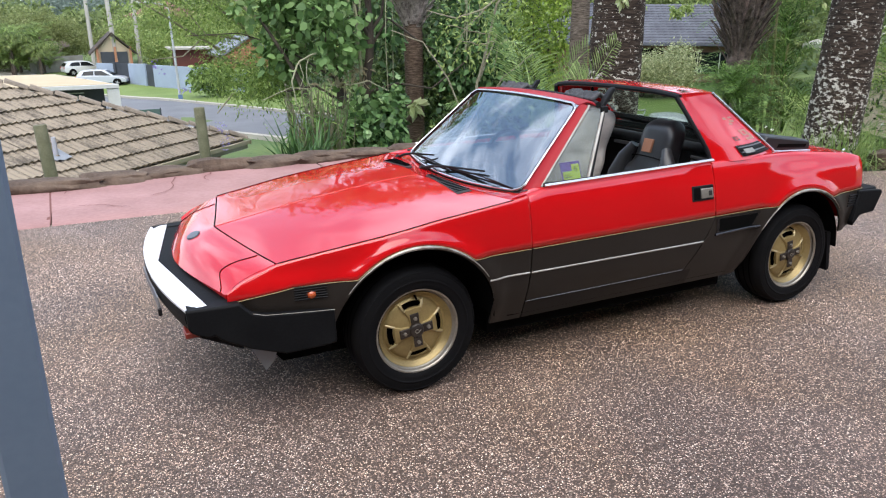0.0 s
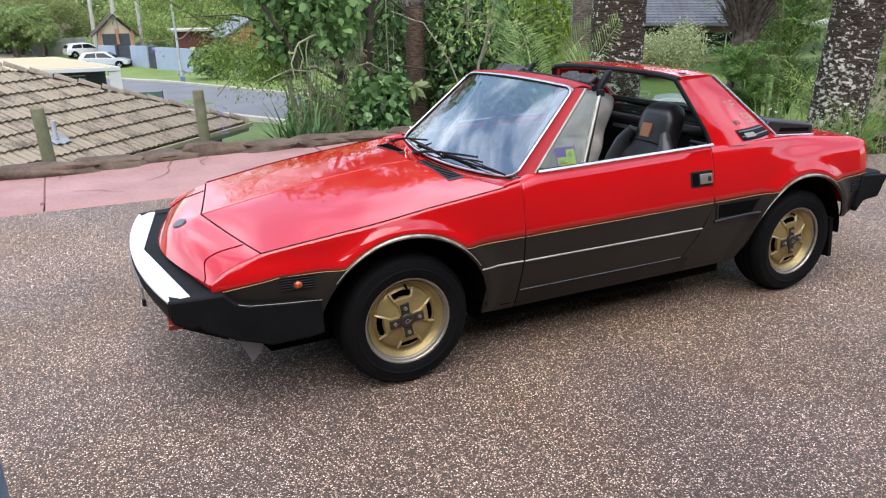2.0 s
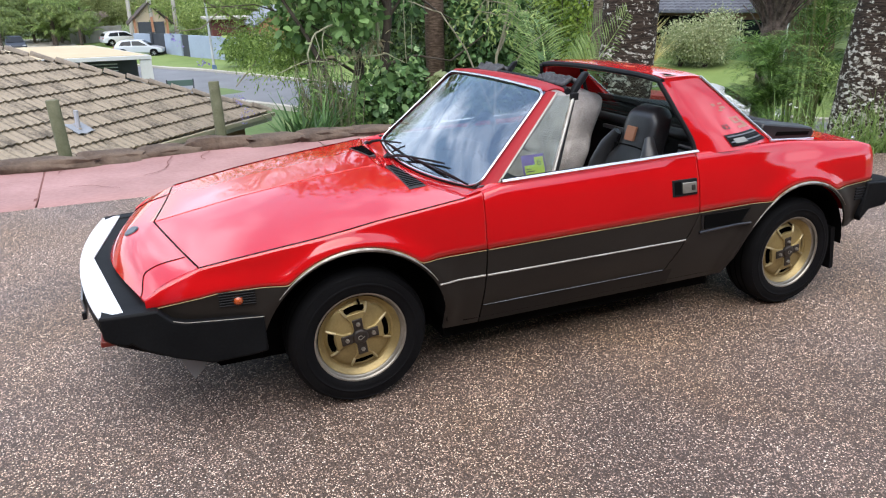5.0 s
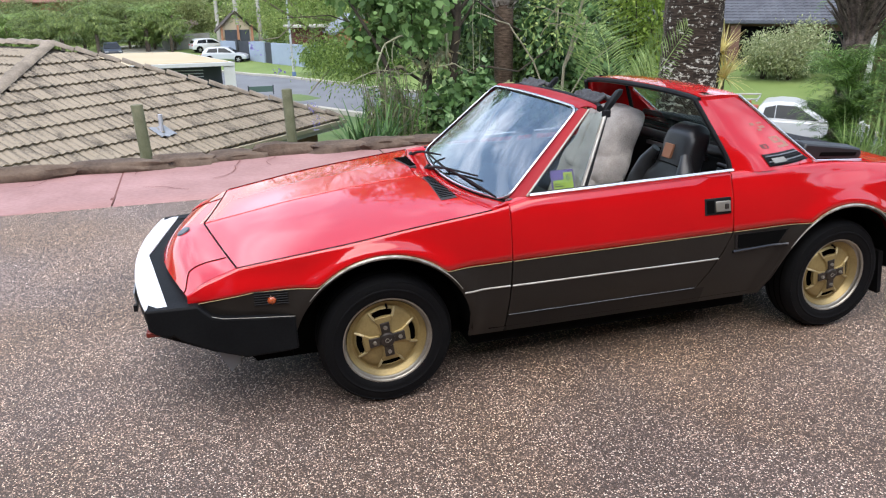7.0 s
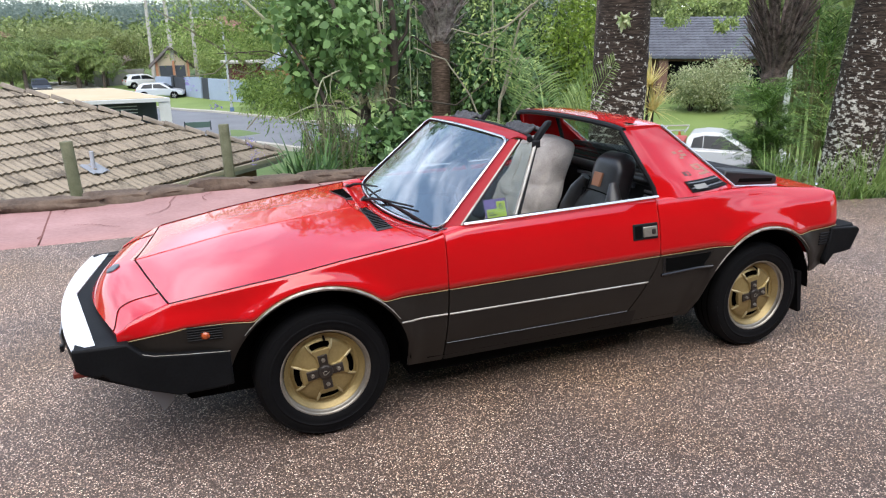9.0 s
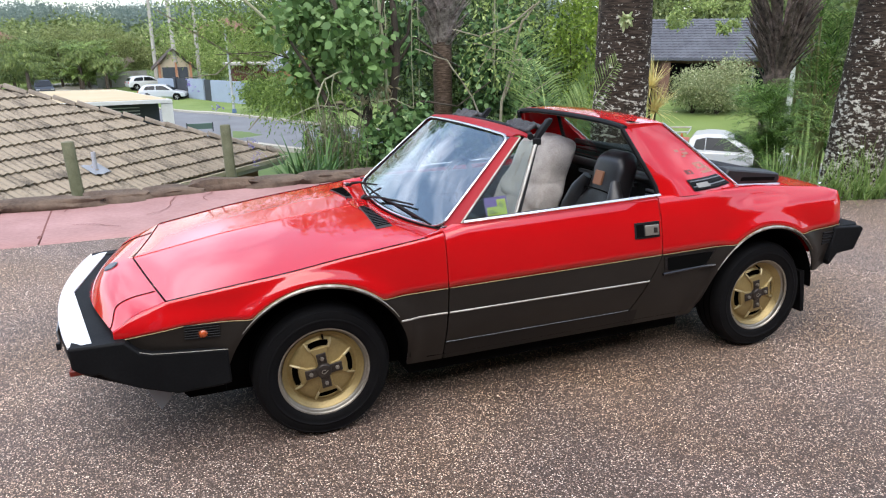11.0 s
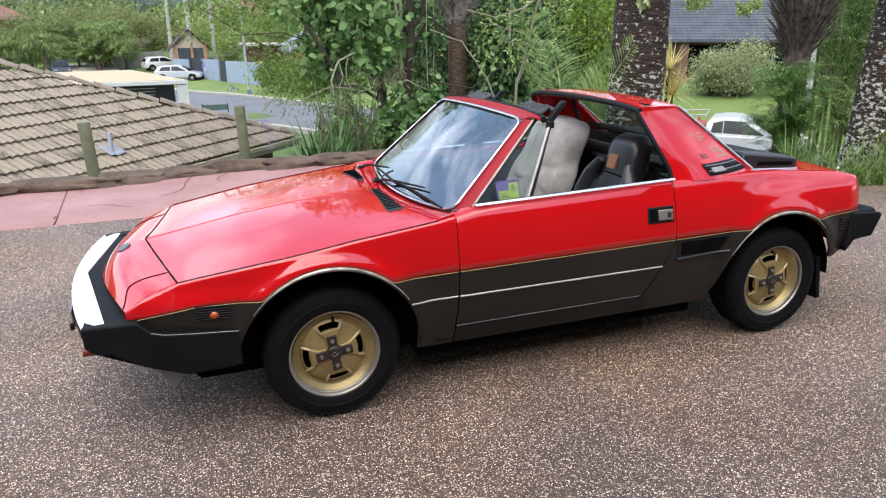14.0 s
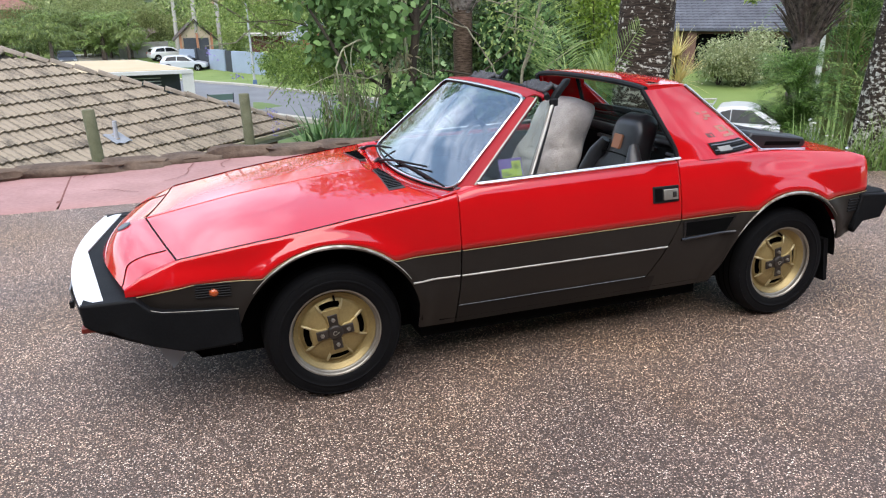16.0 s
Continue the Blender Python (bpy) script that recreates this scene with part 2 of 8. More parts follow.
AGG = aggregate_mat()
PINK = mat("pink_stamped_concrete", (0.375, 0.212, 0.200), 0.7, spread=(0.25, 0.130, 0.120), scale=1.6, fine=26, bump=0.25, detail=7)
GROOVE = mat("dark_joint", (0.16, 0.06, 0.05), 0.9)
CUT = mat("saw_cut", (0.085, 0.062, 0.052), 0.9)
ROCK = mat("brown_rock", (0.052, 0.032, 0.022), 0.9, spread=(0.135, 0.094, 0.066), scale=5, fine=30, bump=0.9)
POSTWOOD = mat("green_treated_timber", (0.085, 0.085, 0.045), 0.85, spread=(0.15, 0.14, 0.085), scale=6, fine=50, bump=0.5)
TILE = mat("weathered_roof_tile", (0.255, 0.210, 0.160), 0.85, spread=(0.088, 0.070, 0.056), scale=2.2, fine=16, bump=0.4, detail=8)
RIDGE = mat("ridge_cap_mortar", (0.30, 0.245, 0.19), 0.9, spread=(0.15, 0.122, 0.095), scale=3, fine=24, bump=0.4, detail=8)
GUTTER = mat("old_gutter_paint", (0.46, 0.39, 0.28), 0.6, spread=(0.54, 0.47, 0.35), scale=3, fine=40)
BRICK = mat("brown_brick_wall", (0.16, 0.085, 0.06), 0.9, spread=(0.22, 0.12, 0.085), scale=6, fine=30, bump=0.3)
ASPHALT = mat("street_asphalt", (0.115, 0.12, 0.132), 0.85, spread=(0.155, 0.16, 0.172), scale=0.6, fine=30, bump=0.2)
CONCRETE = mat("pale_concrete", (0.42, 0.39, 0.33), 0.85, spread=(0.33, 0.31, 0.27), scale=1, fine=20, bump=0.2)
GRASS = mat("lawn_green", (0.105, 0.160, 0.030), 0.9, spread=(0.16, 0.215, 0.058), scale=0.5, fine=14, bump=0.6, detail=8)
SOIL = mat("hillside_green", (0.06, 0.105, 0.03), 0.95, spread=(0.12, 0.165, 0.05), scale=0.35, fine=6, bump=0.5, detail=8)
SANDROOF = mat("sand_coloured_roof_sheet", (0.42, 0.33, 0.20), 0.7, spread=(0.46, 0.37, 0.235), scale=0.6, fine=10)
RENDERWHITE = mat("white_render", (0.58, 0.575, 0.56), 0.8, spread=(0.50, 0.49, 0.47), scale=0.6, fine=12)
FENCEBLUE = mat("blue_grey_fence", (0.32, 0.375, 0.47), 0.8, spread=(0.27, 0.32, 0.40), scale=0.6, fine=9)
GATE = mat("charcoal_gate", (0.035, 0.04, 0.05), 0.6, spread=(0.05, 0.055, 0.065), scale=2, fine=20)
CREAMWALL = mat("cream_gable_wall", (0.55, 0.44, 0.30), 0.8, spread=(0.48, 0.38, 0.26), scale=0.7, fine=10)
REDTILE = mat("brown_red_roof", (0.22, 0.10, 0.07), 0.85, spread=(0.16, 0.075, 0.055), scale=1, fine=9)
ORANGEBRICK = mat("orange_brick", (0.42, 0.20, 0.11), 0.9, spread=(0.34, 0.16, 0.09), scale=2, fine=14)
SLATE = mat("slate_roof_tile", (0.062, 0.064, 0.078), 0.75, spread=(0.105, 0.110, 0.130), scale=1.2, fine=12)
CARWHITE = mat("white_car_paint", (0.62, 0.63, 0.66), 0.3, coat=0.6)
CARSILVER = mat("silver_car_paint", (0.46, 0.48, 0.52), 0.3, coat=0.6)
CARDARK = mat("dark_car_paint", (0.02, 0.024, 0.032), 0.45, coat=0.15)
CARRED = mat("faded_red_paint", (0.42, 0.05, 0.04), 0.4)
CARGLASS = mat("car_window", (0.010, 0.012, 0.014), 0.12, spec=0.3)
POLE = mat("galvanised_pole", (0.52, 0.53, 0.53), 0.55, metal=0.3, spread=(0.34, 0.35, 0.35), scale=1, fine=20)
WOODPOLE = mat("grey_timber_pole", (0.46, 0.43, 0.38), 0.85, spread=(0.36, 0.33, 0.29), scale=1, fine=20)
PAINTPOLE = mat("pale_painted_pole", (0.64, 0.66, 0.61), 0.7, spread=(0.50, 0.52, 0.47), scale=3, fine=30)
BLUEPOST = mat("blue_grey_steel_post", (0.17, 0.225, 0.30), 0.5, spread=(0.14, 0.19, 0.26), scale=3, fine=60)
TIMBERFENCE = mat("weathered_paling", (0.28, 0.27, 0.25), 0.9, spread=(0.20, 0.19, 0.17), scale=1, fine=14)

LICHEN = bark_mat("lichened_bark", (0.016, 0.011, 0.008), (0.085, 0.062, 0.046), (0.62, 0.59, 0.51), 0.598, 18.0, 0.115)
PALMBARK = bark_mat("ringed_palm_bark", (0.055, 0.040, 0.030), (0.235, 0.185, 0.15), (0.27, 0.25, 0.21), 0.66, 9.0)
BARK = mat("brown_bark", (0.028, 0.020, 0.015), 0.9, spread=(0.075, 0.056, 0.041), scale=4, fine=40, bump=0.6)
RINGBARK = bark_mat("brown_ringed_bark", (0.060, 0.038, 0.027), (0.235, 0.165, 0.125), (0.36, 0.32, 0.27), 0.70, 9.0)
BOOTPALE = mat("pale_boot_fibre", (0.060, 0.040, 0.034), 0.9, spread=(0.50, 0.41, 0.38), scale=10, fine=34, bump=0.7)
BOOT = mat("palm_boot_fibre", (0.022, 0.014, 0.011), 0.9, spread=(0.20, 0.145, 0.122), scale=9, fine=34, bump=0.7)
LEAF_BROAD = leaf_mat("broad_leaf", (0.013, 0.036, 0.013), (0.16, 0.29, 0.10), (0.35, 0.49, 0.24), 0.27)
LEAF_LACE = leaf_mat("lacy_leaf", (0.09, 0.155, 0.035), (0.32, 0.43, 0.115), (0.55, 0.62, 0.24), 0.35)
LEAF_YOUNG = leaf_mat("young_palm_leaf", (0.10, 0.17, 0.048), (0.30, 0.41, 0.14), (0.48, 0.55, 0.24), 0.3)
LEAF_FERN = leaf_mat("fern_palm_leaf", (0.022, 0.055, 0.012), (0.155, 0.275, 0.06), (0.38, 0.50, 0.16), 0.26)
LEAF_PALE = leaf_mat("pale_fern_leaf", (0.36, 0.44, 0.20), (0.56, 0.62, 0.34), (0.66, 0.66, 0.42), 0.3)
LEAF_SWORD = leaf_mat("sword_leaf", (0.025, 0.06, 0.02), (0.095, 0.185, 0.055), (0.18, 0.29, 0.10), 0.15)
LEAF_FARPALM = leaf_mat("far_palm_leaf", (0.040, 0.066, 0.016), (0.21, 0.275, 0.075), (0.44, 0.47, 0.18), 0.3)
# Lighter copy of the broad leaf, with sunlight put into its colour.
LEAF_BROAD_LIT = leaf_mat("broad_leaf_lit_copy", (0.06, 0.120, 0.036), (0.24, 0.375, 0.135), (0.48, 0.59, 0.30), 0.34)
LEAF_FINE = leaf_mat("feathery_leaf", (0.13, 0.19, 0.055), (0.40, 0.49, 0.16), (0.56, 0.60, 0.24), 0.3)
# Shrub green, darkened to carry the shade of deep foliage as well.
LEAF_DARK = leaf_mat("shrub_depth_leaf", (0.010, 0.021, 0.007), (0.11, 0.17, 0.048), (0.33, 0.40, 0.15), 0.2)
LEAF_PALM = leaf_mat("palm_leaf", (0.045, 0.085, 0.02), (0.27, 0.38, 0.105), (0.48, 0.56, 0.19), 0.28)
LEAF_GREY = leaf_mat("grey_green_leaf", (0.17, 0.21, 0.09), (0.46, 0.49, 0.27), (0.72, 0.70, 0.50))
LEAF_YELLOW = leaf_mat("yellow_spike_leaf", (0.56, 0.48, 0.17), (0.84, 0.73, 0.36), (0.70, 0.46, 0.22))
LEAF_STRAP = leaf_mat("strap_leaf", (0.11, 0.19, 0.05), (0.30, 0.41, 0.13), (0.52, 0.56, 0.28))
LEAF_FAR = leaf_mat("far_tree_leaf", (0.07, 0.10, 0.032), (0.27, 0.33, 0.12), (0.46, 0.48, 0.24), 0.28)
# Distance haze is put into these pale, bluish leaf colours.
LEAF_HILL_HAZE = leaf_mat("hill_haze_leaf", (0.14, 0.185, 0.165), (0.23, 0.28, 0.235))
LEAF_OLIVE = leaf_mat("olive_far_leaf", (0.09, 0.115, 0.035), (0.32, 0.36, 0.135), (0.50, 0.48, 0.25), 0.28)
LEAF_DRY = leaf_mat("dry_frond", (0.24, 0.195, 0.12), (0.45, 0.39, 0.255))
LEAF_LIME = leaf_mat("lime_leaf", (0.10, 0.17, 0.022), (0.32, 0.43, 0.07), (0.52, 0.58, 0.14))
FLOWER_WHITE = leaf_mat("white_flower", (0.75, 0.75, 0.70), (0.85, 0.85, 0.80))
FLOWER_LILAC = leaf_mat("lilac_blossom", (0.24, 0.20, 0.48), (0.38, 0.33, 0.62))


# ---- geometry helpers ----
class Geo:
    """A heap of vertices and faces that becomes one mesh."""

    def __init__(self):
        self.v, self.f = [], []

    def add(self, verts, faces):
        k = len(self.v)
        self.v += [tuple(p) for p in verts]
        self.f += [tuple(i + k for i in f) for f in faces]
        return self

    def box(self, c, s, m=None):
        x, y, z = (a / 2 for a in s)
        pts = [Vector((i * x, j * y, k * z)) for i in (-1, 1) for j in (-1, 1) for k in (-1, 1)]
        pts = [(m @ p if m else p) + Vector(c) for p in pts]
        return self.add(pts, [(0, 1, 3, 2), (4, 6, 7, 5), (0, 4, 5, 1), (2, 3, 7, 6), (0, 2, 6, 4), (1, 5, 7, 3)])

    def tube(self, path, radii, n=8, caps=True):
        path = [Vector(p) for p in path]
        if not hasattr(radii, "__len__"):
            radii = [radii] * len(path)
        pts, side = [], None
        for i, p in enumerate(path):
            d = (path[min(i + 1, len(path) - 1)] - path[max(i - 1, 0)]).normalized()
            if side is None:
                side = d.orthogonal().normalized()
            side = (side - d * side.dot(d)).normalized()
            up = d.cross(side)
            pts += [p + (side * math.cos(2 * math.pi * k / n) + up * math.sin(2 * math.pi * k / n)) * radii[i] for k in range(n)]
        fs = [(i * n + k, i * n + (k + 1) % n, (i + 1) * n + (k + 1) % n, (i + 1) * n + k) for i in range(len(path) - 1) for k in range(n)]
        if caps:
            fs += [tuple(reversed(range(n))), tuple(range((len(path) - 1) * n, len(path) * n))]
        return self.add(pts, fs)

    def lathe(self, profile, n=40, centre=(0, 0, 0), closed=False):
        """profile of (radius, y) turned round the y axis."""
        cx, cy, cz = centre
        pts = [(cx + r * math.cos(2 * math.pi * k / n), cy + y, cz + r * math.sin(2 * math.pi * k / n)) for r, y in profile for k in range(n)]
        m = len(profile)
        last = m if closed else m - 1
        return self.add(pts, [(i * n + k, ((i + 1) % m) * n + k, ((i + 1) % m) * n + (k + 1) % n, i * n + (k + 1) % n) for i in range(last) for k in range(n)])

    def grid(self, fn, nu, nv):
        """fn(u, v) with u, v from 0 to 1."""
        pts = [fn(i / nu, j / nv) for i in range(nu + 1) for j in range(nv + 1)]
        w = nv + 1
        return self.add(pts, [(i * w + j, (i + 1) * w + j, (i + 1) * w + j + 1, i * w + j + 1) for i in range(nu) for j in range(nv)])

    def prism(self, poly, fn0, fn1):
        """A flat polygon of 2D points swept from fn0(p) to fn1(p)."""
        k = len(poly)
        pts = [fn0(p) for p in poly] + [fn1(p) for p in poly]
        return self.add(pts, [tuple(range(k)), tuple(reversed(range(k, 2 * k)))] + [(i, i + k, (i + 1) % k + k, (i + 1) % k) for i in range(k)])

    def mirrored(self):
        g = Geo()
        g.v = [(x, -y, z) for x, y, z in self.v]
        g.f = [tuple(reversed(f)) for f in self.f]
        return g

    def mesh(self, name, material, sharp=40.0, weld=0.0):
        bm = bmesh.new()
        vs = [bm.verts.new(p) for p in self.v]
        for f in self.f:
            try:
                bm.faces.new([vs[i] for i in f])
            except ValueError:
                pass
        if weld:
            bmesh.ops.remove_doubles(bm, verts=bm.verts, dist=weld)
        bmesh.ops.recalc_face_normals(bm, faces=bm.faces)
        lim = radians(sharp)
        for f in bm.faces:
            f.smooth = True
        for e in bm.edges:
            if len(e.link_faces) == 2 and e.calc_face_angle(0) > lim:
                e.smooth = False
        me = bpy.data.meshes.new(name)
        bm.to_mesh(me)
        bm.free()
        me.materials.append(material)
        return me


def part(name, geo, material, parent, label="", bevel=0.0, solid=0.0, sharp=40.0, ref=(0, 0, 0.42), crisp=True):
    """One mesh object under a thing or a part."""
    me = geo.mesh(name, material, sharp)
    if solid and sum(p.normal.dot(p.center - Vector(ref)) * p.area for p in me.polygons) < 0:
        me.flip_normals()
    ob = new(name, me)
    ob.parent = parent
    if solid:
        s = ob.modifiers.new("thickness", "SOLIDIFY")
        s.thickness, s.offset = abs(solid), (-1 if solid > 0 else 1)
        e = ob.modifiers.new("crisp_rim", "EDGE_SPLIT") if crisp else None
        if e:
            e.split_angle = radians(max(sharp, 50.0))
    if bevel:
        b = ob.modifiers.new("edges", "BEVEL")
        b.width, b.segments, b.limit_method, b.angle_limit = bevel, 2, "ANGLE", radians(35)
        b.use_clamp_overlap = True
    if label:
        ob["label"] = label
    return ob


def thing(name, label, category, group="", at=None, kind=""):
    e = new(name)
    e.empty_display_size = 0.2
    if at is not None:
        e.matrix_basis = at
    return tagged(e, label, category, group, kind)


def single(name, geo, material, label, category, group="", kind="", bevel=0.0, sharp=40.0, at=None):
    ob = new(name, geo.mesh(name, material, sharp))
    if bevel:
        b = ob.modifiers.new("edges", "BEVEL")
        b.width, b.segments, b.limit_method, b.angle_limit = bevel, 2, "ANGLE", radians(35)
    if at is not None:
        ob.matrix_basis = at
    return tagged(ob, label, category, group, kind)


def quads(name, pts, material, smooth=False):
    """One mesh out of an array of faces, shape (n, corners, 3)."""
    pts = np.asarray(pts, dtype=np.float32)
    n, k = pts.shape[:2]
    me = bpy.data.meshes.new(name)
    me.vertices.add(k * n)
    me.vertices.foreach_set("co", pts.reshape(-1))
    me.loops.add(k * n)
    me.loops.foreach_set("vertex_index", np.arange(k * n, dtype=np.int32))
    me.polygons.add(n)
    me.polygons.foreach_set("loop_start", np.arange(0, k * n, k, dtype=np.int32))
    me.polygons.foreach_set("loop_total", np.full(n, k, dtype=np.int32))
    me.update(calc_edges=True)
    me.validate()
    me.materials.append(material)
    return me


def lerp(a, b, t):
    return a + (b - a) * t


def smooth(a, b, x):
    t = min(1.0, max(0.0, (x - a) / (b - a)))
    return t * t * (3 - 2 * t)


# ---- ground ----
def edge_y(x):
    """Where the level forecourt ends, seen along x."""
    return float(np.interp(x, (-30, 0.4, 1.6, 3.0, 4.4, 6.0, 9.0, 20.0), (4.6, 4.6, 4.2, 3.0, 2.0, 1.6, 0.4, -6.0)))


def height(x, y):
    """The lie of the land: a level forecourt, a bank below it, the street, and wooded hills far away."""
    g = y - edge_y(x)
    left = 1 - smooth(0.6, 3.0, x)
    near = -0.5 * left * smooth(0.0, 0.5, g)
    fall = smooth(0.2, 9.0 - 5.0 * (1 - smooth(-5.0, -1.5, x)), g) * left + smooth(0.4, 8.5, g) * (1 - left)
    h = near - (3.0 * left + 3.35 * (1 - left)) * fall
    h -= 0.3 * smooth(14, 50, g) * (1 - smooth(14, 24, x))
    h += 1.3 * smooth(26, 44, math.hypot(x, y)) * smooth(12, 22, x)
    r = math.hypot(x, y)
    h += 12.5 * smooth(130, 420, r) + 1.0 * smooth(60, 110, r)
    return h


def ground_mesh():
    s = [math.copysign(abs(t) ** 2.6 * 1500 + abs(t) * 32, t) for t in np.linspace(-1, 1, 181)]
    g = Geo()
    n = len(s) - 1
    g.grid(lambda u, v: (s[round(u * n)], s[round(v * n)] + 8, height(s[round(u * n)], s[round(v * n)] + 8) - 0.06), n, n)
    return g


ground = single("ground", ground_mesh(), SOIL, "sloping green hillside of grass and leaf litter", "ground", kind="structure", sharp=80)

# driveway slab of washed aggregate
drive_edge = [(-14, 2.84), (0.8, 2.84), (1.9, 2.7), (3.2, 2.3), (4.3, 1.5), (4.8, 1.38), (6.2, 0.9), (9.5, -0.6), (14, -3.0)]
poly = [(-14, -14), (14, -14)] + list(reversed(drive_edge))
driveway = single("driveway", Geo().prism(poly, lambda p: (p[0], p[1], -0.12), lambda p: (p[0], p[1], 0.0)), AGG,
                  "brown washed-aggregate driveway with pale pebbles", "driveway", kind="structure")
cut = [(-1.70, -0.20), (-1.668, -0.44), (-1.60, -0.80), (-1.50, -1.02), (-1.44, -1.5), (-1.2, -2.6), (-1.0, -4.0)]
g = Geo()
for (x0, y0), (x1, y1) in zip(cut, cut[1:]):
    g.add([(x0 - 0.002, y0, 0.0012), (x0 + 0.002, y0, 0.0012), (x1 + 0.002, y1, 0.0012), (x1 - 0.002, y1, 0.0012)], [(0, 1, 2, 3)])
part("driveway_joint", g, CUT, driveway)

# pink path along the forecourt's far edge, in panels with a joint between
g = Geo()
panels = [(-13.0, -8.35), (-8.335, -5.42), (-5.405, -2.555), (-2.54, -0.02), (-0.005, 1.2)]
pink_path = tagged(new("pink_path"), "pink stamped-concrete garden path with joints and cracks", "path", kind="structure")
for x0, x1 in panels:
    def path_pt(u, v):
        w = float(np.interp(v, (0, 0.125, 1), (0, 0.008, 1)))
        x = lerp(x0, x1, u)
        return (x + 0.04 * (0.5 - w), lerp(2.80, 4.42 + 0.05 * math.sin(x * 2.0), w), -0.004 if v == 0 else 0.0065 + 0.0035 * noise.noise((x * 2, w * 3, 1)))
    pg = Geo().grid(path_pt, 16, 8)
    part("path_panel", pg, PINK, pink_path)
g = Geo()
rng = random.Random(4)
for x, y, a, ln in ((-2.44, 3.9, 1.45, 0.5), (-1.75, 3.5, 0.6, 0.8), (-1.2, 3.9, 1.9, 0.5), (-0.7, 3.3, 0.3, 0.7), (-3.3, 3.7, 0.9, 0.7), (-1.95, 3.15, 2.6, 0.45)):
    for i in range(6):
        nx, ny = x + math.cos(a) * ln / 6, y + math.sin(a) * ln / 6
        dx, dy = -math.sin(a) * 0.004, math.cos(a) * 0.004
        g.add([(x - dx, y - dy, 0.0125), (x + dx, y + dy, 0.0125), (nx + dx, ny + dy, 0.0125), (nx - dx, ny - dy, 0.0125)], [(0, 1, 2, 3)])
        x, y, a = nx, ny, a + rng.uniform(-0.5, 0.5)
part("path_cracks", g, GROOVE, pink_path)
g = Geo().box((-5.41, 3.67, -0.01), (0.03, 1.6, 0.03)).box((-2.547, 3.67, -0.01), (0.03, 1.6, 0.03)).box((-8.34, 3.67, -0.01), (0.03, 1.6, 0.03))
part("path_joint", g, GROOVE, pink_path)


def boulder(sx, sy, sz, seed):
    bm = bmesh.new()
    bmesh.ops.create_icosphere(bm, subdivisions=3, radius=1)
    for v in bm.verts:
        p = v.co.copy()
        k = 1 + 0.30 * noise.noise(p * 1.4 + Vector((seed, 0, 0))) + 0.14 * noise.noise(p * 3.2 + Vector((0, seed, 0))) + 0.06 * noise.noise(p * 8 + Vector((0, 0, seed)))
        p = Vector([math.copysign(abs(c) ** 0.75, c) for c in p]) * k
        v.co = Vector((p.x * sx, p.y * sy, max(p.z, -0.6) * sz))
    g = Geo()
    bm.verts.index_update()
    g.v = [tuple(v.co) for v in bm.verts]
    g.f = [tuple(v.index for v in f.verts) for f in bm.faces]
    bm.free()
    return g


rng = random.Random(11)
x = -9.4
while x < 0.9:
    w = rng.uniform(0.30, 0.62)
    z = rng.uniform(0.034, 0.062)
    yy = float(np.interp(x, (-9, -4, -2.9, -1.6, -0.4, 1), (3.85, 4.05, 4.20, 4.46, 4.50, 4.45)))
    single("edging_rock", boulder(w, rng.uniform(0.13, 0.20), z * 1.6, rng.uniform(0, 50)), ROCK, "rough brown rock set along the path's edge", "rock", "edging rocks",
           at=pose(x + w, yy + rng.uniform(-0.02, 0.04), z * 0.55, 0, 0, rng.uniform(-7, 12)))
    x += w * 1.5

# street, kerbs and verge below
def strip(name, pts, width, z, material, label, category, thick=0.06):
    g = Geo()
    path = [Vector((*p, 0)) for p in pts]
    rows = []
    for i, p in enumerate(path):
        d = (path[min(i + 1, len(path) - 1)] - path[max(i - 1, 0)]).normalized()
        s = Vector((-d.y, d.x, 0)) * width / 2
        a, b = p - s, p + s
        rows.append((a, b))
    vs = []
    for a, b in rows:
        vs += [(a.x, a.y, height(a.x, a.y) + z), (b.x, b.y, height(b.x, b.y) + z), (a.x, a.y, height(a.x, a.y) + z - thick - 0.3), (b.x, b.y, height(b.x, b.y) + z - thick - 0.3)]
    fs = []
    for i in range(len(rows) - 1):
        k = 4 * i
        fs += [(k, k + 1, k + 5, k + 4), (k, k + 4, k + 6, k + 2), (k + 1, k + 3, k + 7, k + 5)]
    g.add(vs, fs)
    return single(name, g, material, label, category, kind="structure")


# ---- the sports car: nose towards -x, wheelbase centred on the origin ----
AX_F, AX_R, HUB_Z, HUB_Y = -1.101, 1.101, 0.275, 0.70


def half_width(x, z):
    w = float(np.interp(z, (0.18, 0.30, 0.40, 0.50, 0.57, 0.66, 0.74, 0.80, 0.86), (0.655, 0.706, 0.742, 0.758, 0.760, 0.747, 0.730, 0.708, 0.69)))
    w *= float(np.interp(x, (-1.95, -1.85, -1.65, -1.3, -0.6, 0.6, 1.2, 1.5, 1.56, 1.60), (0.83, 0.865, 0.925, 0.975, 1, 1, 0.995, 0.972, 0.958, 0.930)))
    w -= 0.022 * smooth(0.75, 1.0, x) * smooth(0.70, 0.80, z)
    w -= 0.022 * (1 - smooth(-1.66, -1.20, x)) * smooth(0.53, 0.62, z)
    for cx in (-1.112, 1.066):
        r = math.hypot(x - cx, z - HUB_Z)
        if z > 0.28:
            w += 0.021 * math.exp(-((r - 0.372) / 0.040) ** 2)
    return w


def stripe_z(x):
    return float(np.interp(x, (-1.83, -1.6, -0.6, 0.45, 0.8, 1.3, 1.58), (0.510, 0.547, 0.566, 0.578, 0.582, 0.588, 0.597)))


